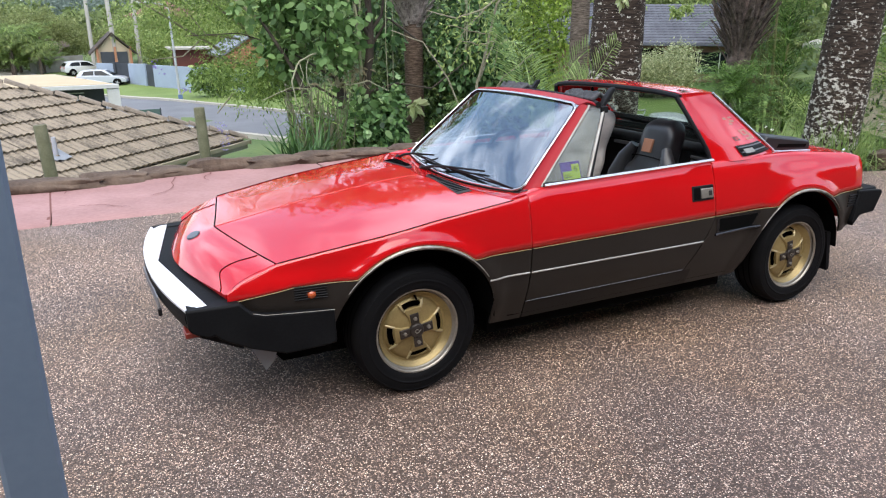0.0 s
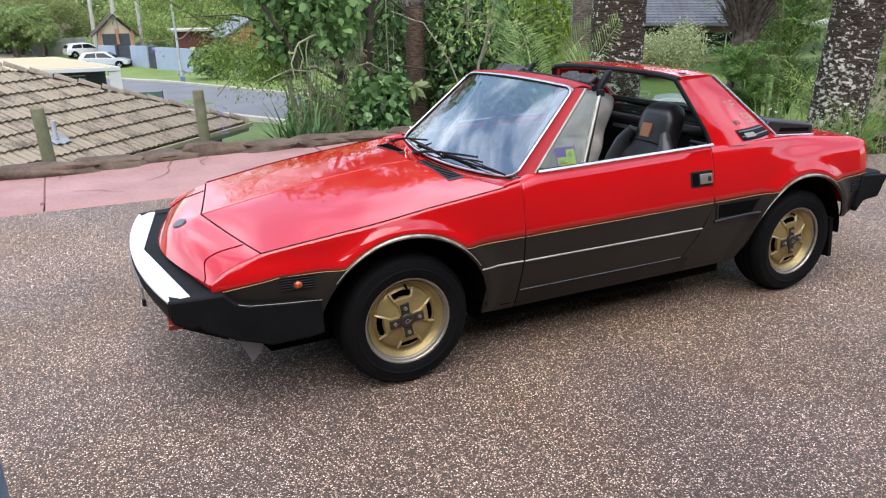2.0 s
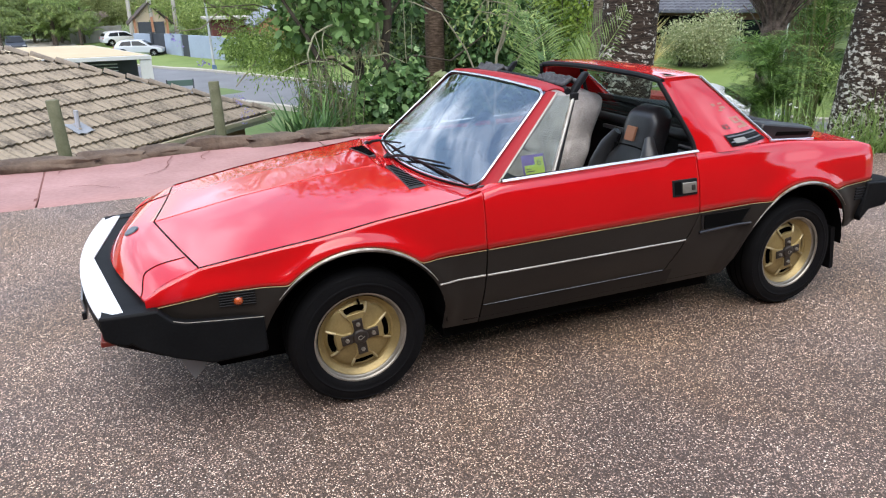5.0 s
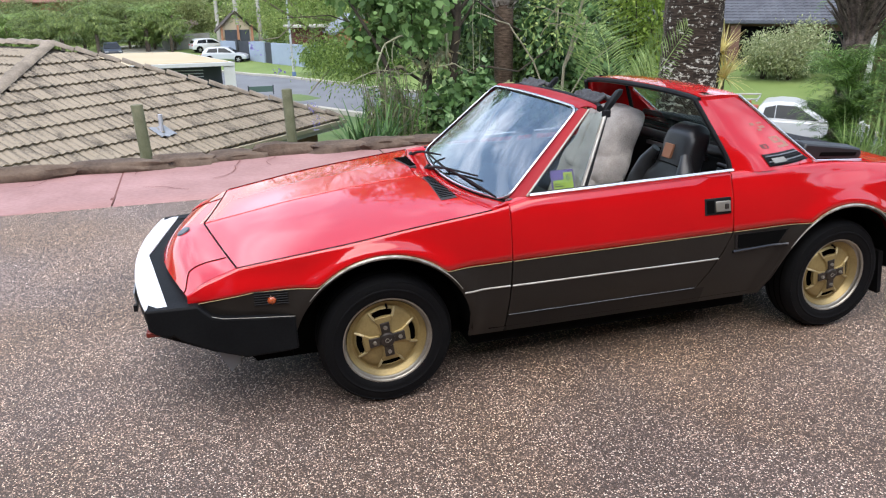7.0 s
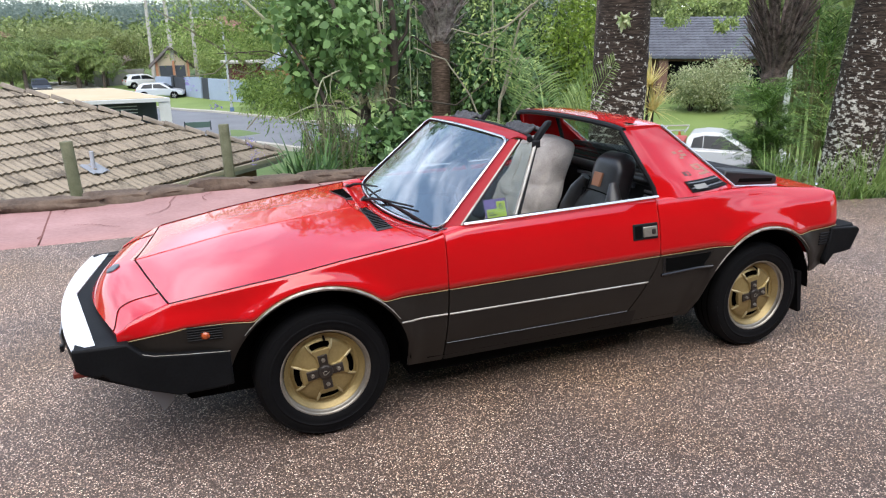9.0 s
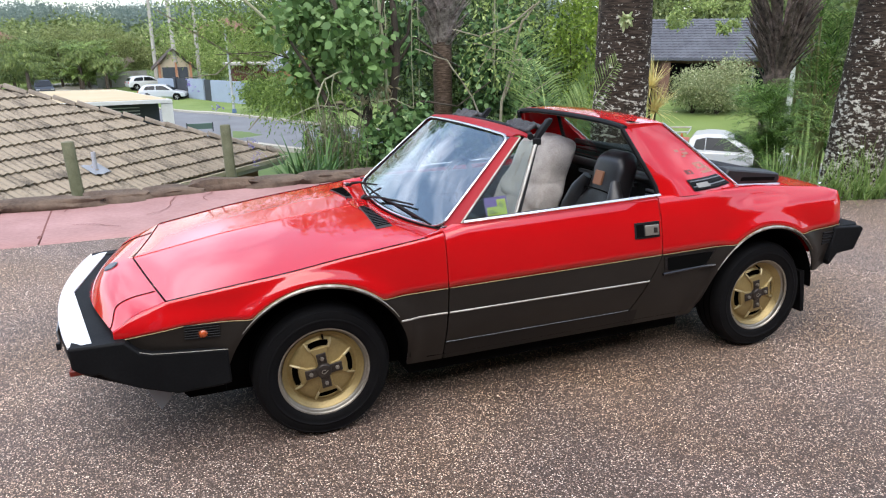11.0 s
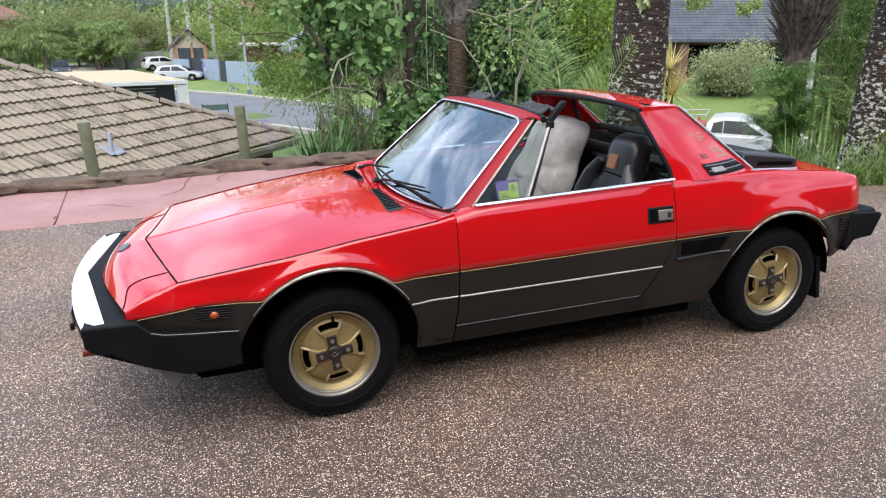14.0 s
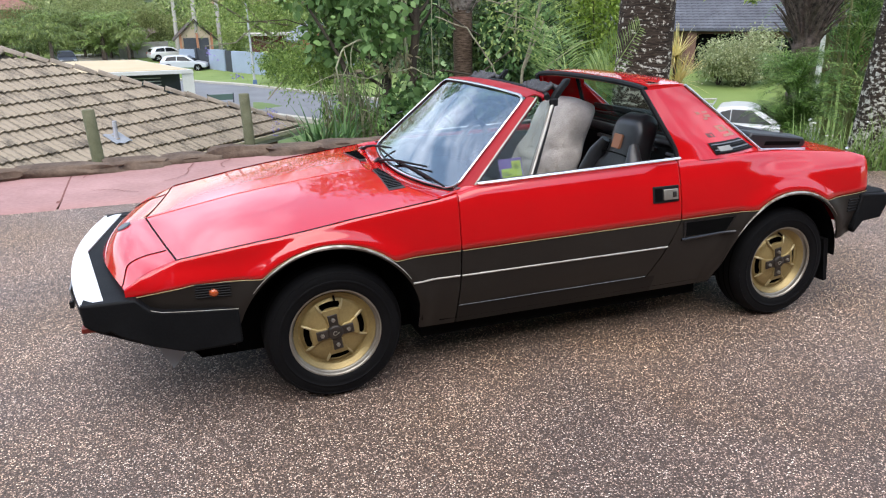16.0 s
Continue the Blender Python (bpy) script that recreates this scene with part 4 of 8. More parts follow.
def sail_front(v):
    z = lerp(0.822, 1.120, v)
    return Vector((float(np.interp(z, (0.82, 0.87, 0.93, 0.99, 1.06, 1.12), (0.470, 0.462, 0.436, 0.408, 0.378, 0.352))), -float(np.interp(z, (0.82, 0.9, 1.0, 1.12), (0.695, 0.665, 0.615, 0.548))), z))


def sail_point(u, v):
    a, b = sail_front(v), SAIL_BACK_B.lerp(SAIL_BACK_T, v)
    p = a.lerp(b, u)
    p.y += -0.055 * math.sin(math.pi * u) * (1 - v) ** 2
    if u < 0.2:
        p.y += 0.018 * (1 - u / 0.2) ** 1.2
    return p


sails = both("sail_panel", Geo().grid(sail_point, 24, 14), RED, "red rear buttress", solid=0.035)
both("sail_trim", Geo().tube([SAIL_BACK_T + Vector((0.004, -0.002, 0.004)), SAIL_BACK_B + Vector((0.006, -0.002, 0.004))], 0.006, 6), CHROME, "bright buttress edge trim")
both("door_opening_seal", Geo().tube([sail_front(v) + Vector((-0.012, 0.02, 0)) for v in np.linspace(0, 1, 14)], 0.011, 8), BLACK, "black door-opening seal")


def roof_point(u, v):
    s = 2 * v - 1
    return Vector((lerp(0.366, 0.560, u), 0.530 * s, 1.146 + 0.010 * (1 - s * s) + 0.004 * math.sin(math.pi * u) - 0.010 * abs(s) ** 6))


part("roof_hoop", Geo().grid(roof_point, 6, 20), RED, car, "red roof hoop", solid=0.03)
part("roof_front_seal", Geo().tube([roof_point(0, v) + Vector((-0.010, 0, -0.014)) for v in np.linspace(0.0, 1.0, 20)], 0.013, 8), BLACK, car, "thick black roof seal")
for s in (1, -1):
    g = Geo().box((0.415, -0.475 * s, 1.141), (0.055, 0.075, 0.006))
    rp = part("roof_striker", g, SILVER, car, "small bright roof striker plate")
    g = Geo()
    for k in (-1, 0, 1):
        g.box((0.415, -0.475 * s + 0.02 * k, 1.146), (0.022, 0.009, 0.004))
    part("striker_slot", g, WELL, rp)
# fresh-air vent on the buttress
for sp, s in zip(sails, (1, -1)):
    def on_sail(u, v, off=0.004):
        p = sail_point(u, v) + Vector((0, -off, off * 0.4))
        return (p.x, p.y * s, p.z)
    part("vent_frame", Geo().grid(lambda u, v: on_sail(lerp(0.36, 0.90 + 0.06 * (1 - v), u), lerp(0.05, 0.215, v)), 10, 4), BLACK, sp, "black louvred vent", solid=0.0)
    for k in range(4):
        g = Geo().tube([on_sail(u, 0.07 + 0.037 * k, 0.008) for u in np.linspace(0.38, 0.90, 10)], 0.0036, 5)
        part("slat", g, STEELGREY if k % 2 else BLACK, sp)
    part("vent_badge", Geo().grid(lambda u, v: on_sail(lerp(0.42, 0.60, u), lerp(0.085, 0.15, v), 0.0125), 4, 2), SILVER, sp, "small bright badge plate")
    # faded decals, drawn as plain bars
    for a, b, c, d in ((0.455, 0.475, 0.285, 0.345), (0.485, 0.505, 0.285, 0.345), (0.52, 0.56, 0.285, 0.298), (0.52, 0.56, 0.332, 0.345), (0.545, 0.56, 0.298, 0.332)):
        part("decal_bar", Geo().grid(lambda u, v: on_sail(lerp(a, b, u), lerp(c, d, v), 0.0008), 2, 2), INK, sp)
    for a, b, c, d in ((0.70, 0.90, 0.265, 0.30), (0.70, 0.90, 0.335, 0.355), (0.84, 0.90, 0.30, 0.335), (0.70, 0.76, 0.355, 0.40), (0.70, 0.88, 0.40, 0.425), (0.82, 0.88, 0.355, 0.40),
                       (0.66, 0.74, 0.52, 0.545), (0.72, 0.84, 0.55, 0.585), (0.62, 0.70, 0.60, 0.635), (0.76, 0.86, 0.61, 0.635)):
        part("decal_bar", Geo().grid(lambda u, v: on_sail(lerp(a, b, u), lerp(c, d, v), 0.0008), 3, 2), DECAL, sp)

# rear window, bulkhead
rw = part("rear_window", Geo().grid(lambda u, v: (lerp(0.665, 0.575, u), lerp(-0.50, 0.50, v), lerp(0.865, 1.108, u)), 2, 8), glass_mat("rear_glass", (0.44, 0.52, 0.48), 0.0, 1.4), car, "upright rear window", solid=0.004)
rw.visible_shadow = False
fr = [(0.665, -0.51, 0.865), (0.665, 0.51, 0.865), (0.575, 0.49, 1.115), (0.575, -0.49, 1.115), (0.665, -0.51, 0.865)]
part("window_frame", Geo().tube(fr, 0.016, 8), BLACK, rw, "black rubber frame")
part("bulkhead", Geo().grid(lambda u, v: (lerp(0.60, 0.66, u), lerp(-0.63, 0.63, v), lerp(0.28, 0.855, u)), 6, 6), BLACK, car, "black trimmed rear bulkhead", solid=0.03)
part("shelf_roll", Geo().tube([(0.632, y, 0.842) for y in np.linspace(-0.6, 0.6, 8)], 0.028, 10), LEATHER, car)
for k in range(3):
    part("vent_slat", Geo().tube([(0.592, y, 0.80 - 0.025 * k) for y in (-0.56, -0.40)], 0.008, 6), STEELGREY if k < 2 else BLACK, car)
part("shelf_slot", Geo().box((0.615, 0.0, 0.80), (0.02, 0.55, 0.018)), STEELGREY, car)
both("inner_pillar", Geo().grid(lambda u, v: (lerp(0.475, 0.64, u), -lerp(0.635, 0.60, u) + 0.09 * v, lerp(0.86, 1.10, v)), 2, 6), RED, solid=0.01)

# engine cover with louvres, boot deck, tail
cz = lambda x: float(np.interp(x, (0.66, 1.28), (0.945, 0.842)))
cover = part("engine_cover", Geo().grid(lambda u, v: (lerp(0.67, 1.262, u), lerp(-0.545, 0.545, v), cz(lerp(0.67, 1.262, u)) - 0.03), 4, 4), LOUVRE, car, "black louvred engine cover", solid=0.03)
for k in range(9):
    x = 0.70 + 0.062 * k
    g = Geo().prism([(x, cz(x) - 0.012), (x + 0.010, cz(x) + 0.013), (x + 0.046, cz(x) + 0.001), (x + 0.052, cz(x + 0.052) - 0.022)], lambda p: (p[0], -0.50, p[1]), lambda p: (p[0], 0.50, p[1]))
    part("louvre", g, LOUVRE, cover, bevel=0.003)
for s in (1, -1):
    prof = [(0.90, 0.835), (1.255, 0.812), (1.268, 0.838), (1.255, 0.862), (1.20, 0.870), (0.93, 0.905)]
    g = Geo().prism(prof, lambda p: (p[0], -0.585 * s, p[1] - 0.004), lambda p: (p[0], -0.49 * s, p[1] + 0.004))
    sb = part("cover_side", g, LOUVRE, cover, bevel=0.008)
    g = Geo().prism([(1.01, 0.838), (1.225, 0.826), (1.232, 0.842), (1.02, 0.856)], lambda p: (p[0], -0.588 * s, p[1]), lambda p: (p[0], -0.56 * s, p[1]))
    part("side_slot", g, WELL, sb)
    part("cover_trim", Geo().tube([(0.97, -0.592 * s, 0.822), (1.262, -0.592 * s, 0.806)], 0.005, 6), CHROME, cover, "bright trim line")
    # short step of bodywork beside the cover
    part("deck_shoulder", Geo().grid(lambda u, v: (lerp(0.84, 1.30, u), -s * lerp(half_width(lerp(0.84, 1.3, u), top_z(lerp(0.84, 1.3, u))) - 0.026, 0.50, v), lerp(top_z(lerp(0.84, 1.3, u)) + 0.010, 0.815 - 0.012 * u, v)), 10, 4), RED, car, solid=0.01)


def deck_point(u, v):
    s = 2 * v - 1
    x = lerp(1.272, 1.575, u)
    ye = half_width(x, top_z(x)) - 0.028
    return (x, s * ye, top_z(x) + 0.010 + 0.022 * (1 - s * s) * (1 - 0.4 * u))


boot = part("boot_lid", Geo().grid(deck_point, 10, 16), RED, car, "red boot lid", solid=0.012)
part("boot_button", Geo().lathe([(0, -0.009), (0.006, -0.008), (0.008, -0.003), (0.009, 0.0)], 14, (0, 0, 0)), CHROME, boot, "small bright button").matrix_basis = Matrix.Translation((1.53, -0.60, 0.786)) @ Matrix.Rotation(radians(-90), 4, "X")
part("tail_panel", Geo().grid(lambda u, v: (1.585 + 0.02 * math.sin(math.pi * u), lerp(-0.66, 0.66, v), lerp(0.40, 0.752, u)), 6, 8), RED, car, solid=0.012)
both("tail_corner", Geo().grid(lambda u, v: (1.585 + 0.012 * math.sin(math.pi * u * 0.5), -lerp(half_width(1.585, lerp(0.60, 0.77, v)), 0.56, u), lerp(0.598, 0.757, v)), 4, 4), RED, solid=0.01)
g = Geo().prism([(1.515, -0.742), (1.70, -0.725), (1.725, -0.69), (1.735, 0.0), (1.725, 0.69), (1.70, 0.725), (1.515, 0.742), (1.515, 0.70), (1.62, 0.66), (1.62, -0.66), (1.515, -0.70)], lambda p: (p[0] - 0.02, p[1] * 0.985, 0.445), lambda p: (p[0], p[1], 0.585))
part("rear_bumper", g, BUMPER, car, "black rubber rear bumper", bevel=0.012)
both("bumper_end_cap", Geo().prism([(1.518, 0.585), (1.70, 0.575), (1.715, 0.56), (1.665, 0.455), (1.55, 0.445), (1.50, 0.39), (1.485, 0.42)], lambda p: (p[0], -0.752, p[1]), lambda p: (p[0], -0.70, p[1])), BUMPER, bevel=0.006)
both("mud_flap", Geo().prism([(1.365, 0.36), (1.395, 0.36), (1.425, 0.14), (1.405, 0.135)], lambda p: (p[0], -0.70, p[1]), lambda p: (p[0], -0.55, p[1])), RUBBER, "black rubber mud flap")

# front bumper: black rubber tray with a white strip along its front edge
BF = lambda s: (-2.047 + 0.074 * abs(s) ** 2.0, 0.662 * s)
def tray(s, w):
    """Top of the bumper from the nose (w 0) to the front edge (w 1)."""
    x0, y0 = lerp(-1.905, -1.795, abs(s) ** 1.1), 0.655 * s
    x1, y1 = BF(s)
    xm = lerp(-1.998, -1.897, abs(s))
    x = lerp(x0, xm, w / 0.56) if w < 0.56 else lerp(xm, x1, (w - 0.56) / 0.44)
    return (x, lerp(y0, y1, w), 0.510 + 0.004 * (1 - abs(s)))


bump = part("front_bumper", Geo().grid(lambda u, v: tray(2 * u - 1, v * 0.58) if v < 0.99 else tray(2 * u - 1, 0.58), 30, 6), BUMPER, car, "black rubber front bumper with a white reflective strip", solid=0.02)
part("white_strip", Geo().grid(lambda u, v: (lambda p: (p[0], p[1], p[2] + 0.005 - 0.004 * v))(tray(2 * u - 1, lerp(0.56, 1.0, v))), 36, 4), WHITE, bump, "white reflective strip", solid=0.012)


def face(u, v):
    s = 2 * u - 1
    x, y = BF(s)
    z = lerp(0.503, 0.405, v)
    return (x - 0.012 * math.sin(math.pi * v) + 0.03 * v, y, z)


part("bumper_face", Geo().grid(face, 36, 5), BUMPER, bump, solid=0.02)
part("chin", Geo().grid(lambda u, v: (lambda p: (lerp(p[0], p[0] + 0.16, v), p[1] * lerp(1, 0.96, v), lerp(0.405, 0.315, v)))(face(u, 1.0)), 30, 4), BLACK, bump, solid=0.02)
side_prof = [(-1.972, 0.512), (-1.84, 0.516), (-1.792, 0.518), (-1.772, 0.496), (-1.748, 0.473), (-1.709, 0.462), (-1.60, 0.455), (-1.455, 0.446), (-1.450, 0.312), (-1.50, 0.306), (-1.64, 0.297), (-1.76, 0.335), (-1.86, 0.385), (-1.885, 0.408), (-1.90, 0.400), (-1.945, 0.418), (-1.968, 0.436)]
both("bumper_side", Geo().prism(side_prof, lambda p: (p[0], -float(np.interp(p[0], (-2.0, -1.75, -1.5), (0.682, 0.714, 0.742))), p[1]), lambda p: (p[0], -float(np.interp(p[0], (-2.0, -1.75, -1.5), (0.60, 0.62, 0.64))), p[1])), BUMPER, parent=bump, bevel=0.008)
both("bumper_edge_line", Geo().tube([(x, -float(np.interp(x, (-2.0, -1.75, -1.5), (0.682, 0.714, 0.742))) - 0.0005, z + 0.0005) for x, z in side_prof[4:8]], 0.0014, 5), TRIMDULL, "thin bright line along the bumper", parent=bump)
both("front_indicator", Geo().box((-1.955, -0.62, 0.413), (0.05, 0.09, 0.022)), mat("dull_red_lens", (0.16, 0.02, 0.012), 0.3), "small dull red lamp under the bumper", parent=bump, bevel=0.005)
both("brake_duct", Geo().prism([(-1.75, 0.30), (-1.65, 0.30), (-1.667, 0.237), (-1.703, 0.200)], lambda p: (p[0], -0.62, p[1]), lambda p: (p[0], -0.52, p[1])), STEELGREY, "grey duct under the bumper", parent=bump)
plate = part("number_plate", Geo().prism([(-2.040, 0.475), (-2.046, 0.475), (-2.040, 0.410), (-2.034, 0.410)], lambda p: (p[0] + 0.006, -0.36, p[1]), lambda p: (p[0] - 0.008, 0.10, p[1])), STEELGREY, bump, "plain number plate seen edge-on")
for y in (-0.375, 0.10):
    part("plate_bracket", Geo().box((-2.036, y, 0.420), (0.014, 0.02, 0.025)), BLACK, plate)

# inner body: closes the view through gaps
part("underbody", Geo().prism([(-1.60, 0.15), (1.40, 0.15), (1.50, 0.33), (-1.75, 0.33)], lambda p: (p[0], -0.45, p[1]), lambda p: (p[0], 0.45, p[1])), WELL, car)
part("underbody", Geo().prism([(-0.72, 0.145), (0.68, 0.145), (0.68, 0.27), (-0.72, 0.27)], lambda p: (p[0], -0.59, p[1]), lambda p: (p[0], 0.59, p[1])), WELL, car)
part("floor_pan", Geo().box((0.03, 0, 0.265), (1.2, 1.24, 0.05)), WELL, car)
part("front_structure", Geo().box((-1.13, 0, 0.40), (1.14, 0.96, 0.32)), WELL, car)
part("engine_bay", Geo().box((1.06, 0, 0.50), (0.80, 0.96, 0.50)), WELL, car)
both("inner_sill", Geo().box((0.0, -0.655, 0.35), (1.34, 0.06, 0.2)), WELL)
for cx in (-1.112, 1.066):
    both("wheel_arch_liner", Geo().grid(lambda u, v: (cx + 0.36 * math.cos(math.pi * u), -lerp(0.46, 0.72, v), HUB_Z + 0.36 * math.sin(math.pi * u)), 28, 3), WELL)
both("door_lining", Geo().box((-0.07, -0.648, 0.56), (1.02, 0.02, 0.46)), LEATHER, "black door lining")

# cabin
dash_prof = [(-0.56, 0.745), (-0.42, 0.775), (-0.33, 0.765), (-0.29, 0.73), (-0.31, 0.62), (-0.36, 0.50), (-0.56, 0.48)]
dash = part("dashboard", Geo().prism(dash_prof, lambda p: (p[0], -0.60, p[1]), lambda p: (p[0], 0.60, p[1])), BLACK, car, "black dashboard", bevel=0.02)
part("instrument_hood", Geo().prism([(-0.42, 0.76), (-0.38, 0.825), (-0.27, 0.82), (-0.255, 0.76)], lambda p: (p[0], 0.16, p[1]), lambda p: (p[0], 0.50, p[1])), BLACK, dash, bevel=0.012)
wheel_rim = Geo().tube([(0.0, 0.18 * math.cos(a), 0.18 * math.sin(a)) for a in np.linspace(0, 2 * math.pi, 36)], 0.014, 8, caps=False)
for a in (-0.3, math.pi + 0.3, math.pi / 2 * 3):
    wheel_rim.tube([(0.02, 0.03 * math.cos(a), 0.03 * math.sin(a)), (0.0, 0.175 * math.cos(a), 0.175 * math.sin(a))], 0.012, 6)
wheel_rim.tube([(-0.14, 0, 0), (0.03, 0, 0)], 0.035, 10)
part("steering_wheel", wheel_rim, BLACK, car, "black steering wheel").matrix_basis = pose(-0.155, 0.33, 0.735, 0, 24, 0)
part("tunnel", Geo().box((0.05, 0, 0.38), (1.0, 0.2, 0.22)), LEATHER, car, bevel=0.03)
part("gear_lever", Geo().tube([(0.0, 0.0, 0.47), (0.02, 0.0, 0.60)], [0.012, 0.02], 8), BLACK, car)


def back_shape(width, head, top, bulge, lean0, lean1, thick, seed=0.0, ruff=0.0):
    """A rounded bucket-seat back: a closed skin round a leaning slab, narrower towards the head."""
    n, m = (60, 96) if ruff else (44, 48)
    g = Geo()

    def pt(u, v):
        t = 1 - (1 - u) ** 1.7
        z = lerp(0.33, top, t)
        wd = lerp(width, head, smooth(0.52, 0.70, t)) / 2
        if t > 0.86:
            wd *= math.sqrt(max(0.02, 1 - ((t - 0.86) / 0.14) ** 2 * 0.72))
        a = 2 * math.pi * v
        ca, sa_ = math.cos(a), math.sin(a)
        px = math.copysign(abs(ca) ** 0.55, ca) * thick / 2
        py = math.copysign(abs(sa_) ** 0.55, sa_) * wd
        if t > 0.93:
            px *= math.sqrt(max(0.03, 1 - ((t - 0.93) / 0.07) ** 2))
        bol = bulge * (abs(py) / max(wd, 1e-3)) ** 2 * (1 if ca < 0 else 0) * (1 - smooth(0.55, 0.75, t))
        x = lerp(lean0, lean1, t) + px - bol
        k = ruff * noise.noise((x * 6 + seed, py * 6, z * 6))
        if ruff and ca < 0:
            # seam over the cover and the folds where it sags
            line = -0.02 + 0.10 * math.sin((z - 0.58) * 6.5)
            k += 0.013 * math.exp(-((py - line) / 0.011) ** 2) * smooth(0.55, 0.66, z)
            for fz, fs in ((0.60, 0.35), (0.70, -0.30), (0.655, 0.1)):
                k += 0.009 * math.exp(-((z - fz - fs * py + 0.02 * math.sin(py * 17)) / 0.014) ** 2)
        elif bulge > 0.05 and ca < 0:
            k += 0.006 * math.exp(-((abs(py) - 0.10) / 0.012) ** 2) * (1 - smooth(0.70, 0.78, z))
        return (x + k, py + k, z + k * 0.5)
    g.grid(pt, n, m)
    g.f += [tuple(range(0, m)), tuple(n * (m + 1) + j for j in range(m))]
    return g


def seat(y, black):
    st = part("passenger_seat" if black else "driver_seat", Geo().prism([(-0.14, 0.33), (-0.20, 0.44), (-0.16, 0.475), (0.20, 0.43), (0.30, 0.44), (0.30, 0.31), (-0.10, 0.30)], lambda p: (p[0], -0.24, p[1]), lambda p: (p[0], 0.24, p[1])), LEATHER if black else FLEECE, car,
              "black leather bucket seat with a tan patch" if black else "bucket seat under a grey sheepskin cover", bevel=0.03)
    st.matrix_basis = pose(0, y, 0)
    if black:
        part("backrest", back_shape(0.48, 0.25, 0.990, 0.05, 0.30, 0.470, 0.13), LEATHER, st)
        for sgn in (-1, 1):
            part("bolster", Geo().tube([(0.255, 0.195 * sgn, 0.47), (0.288, 0.200 * sgn, 0.58), (0.318, 0.192 * sgn, 0.70), (0.345, 0.168 * sgn, 0.79), (0.368, 0.125 * sgn, 0.86)], [0.045, 0.052, 0.050, 0.040, 0.022], 12), LEATHER, st, "padded leather side bolster")
        part("head_seam", Geo().tube([(0.338 + 0.012 * abs(t), 0.118 * t, 0.815 - 0.01 * t * t) for t in np.linspace(-1, 1, 12)], 0.0035, 5), WELL, st)
        part("patch", Geo().add([(0.352, -0.016, 0.832), (0.352, 0.052, 0.832), (0.371, 0.052, 0.898), (0.371, -0.016, 0.898), (0.376, -0.016, 0.830), (0.376, 0.052, 0.830), (0.393, 0.052, 0.893), (0.393, -0.016, 0.893)], [(0, 1, 2, 3), (7, 6, 5, 4), (0, 4, 5, 1), (1, 5, 6, 2), (2, 6, 7, 3), (3, 7, 4, 0)]), TAN, st, "tan leather patch", bevel=0.002)
        for k in range(5):
            part("pleat", Geo().tube([(0.262 + 0.04 * k, -0.13, 0.50 + 0.055 * k), (0.262 + 0.04 * k, 0.13, 0.50 + 0.055 * k)], 0.022, 8), LEATHER, st)
    else:
        part("backrest", back_shape(0.54, 0.46, 1.005, 0.03, 0.175, 0.452, 0.19, 3.0, 0.018), FLEECE, st, "grey sheepskin backrest cover")
    return st


seat(-0.33, True)
seat(0.33, False)


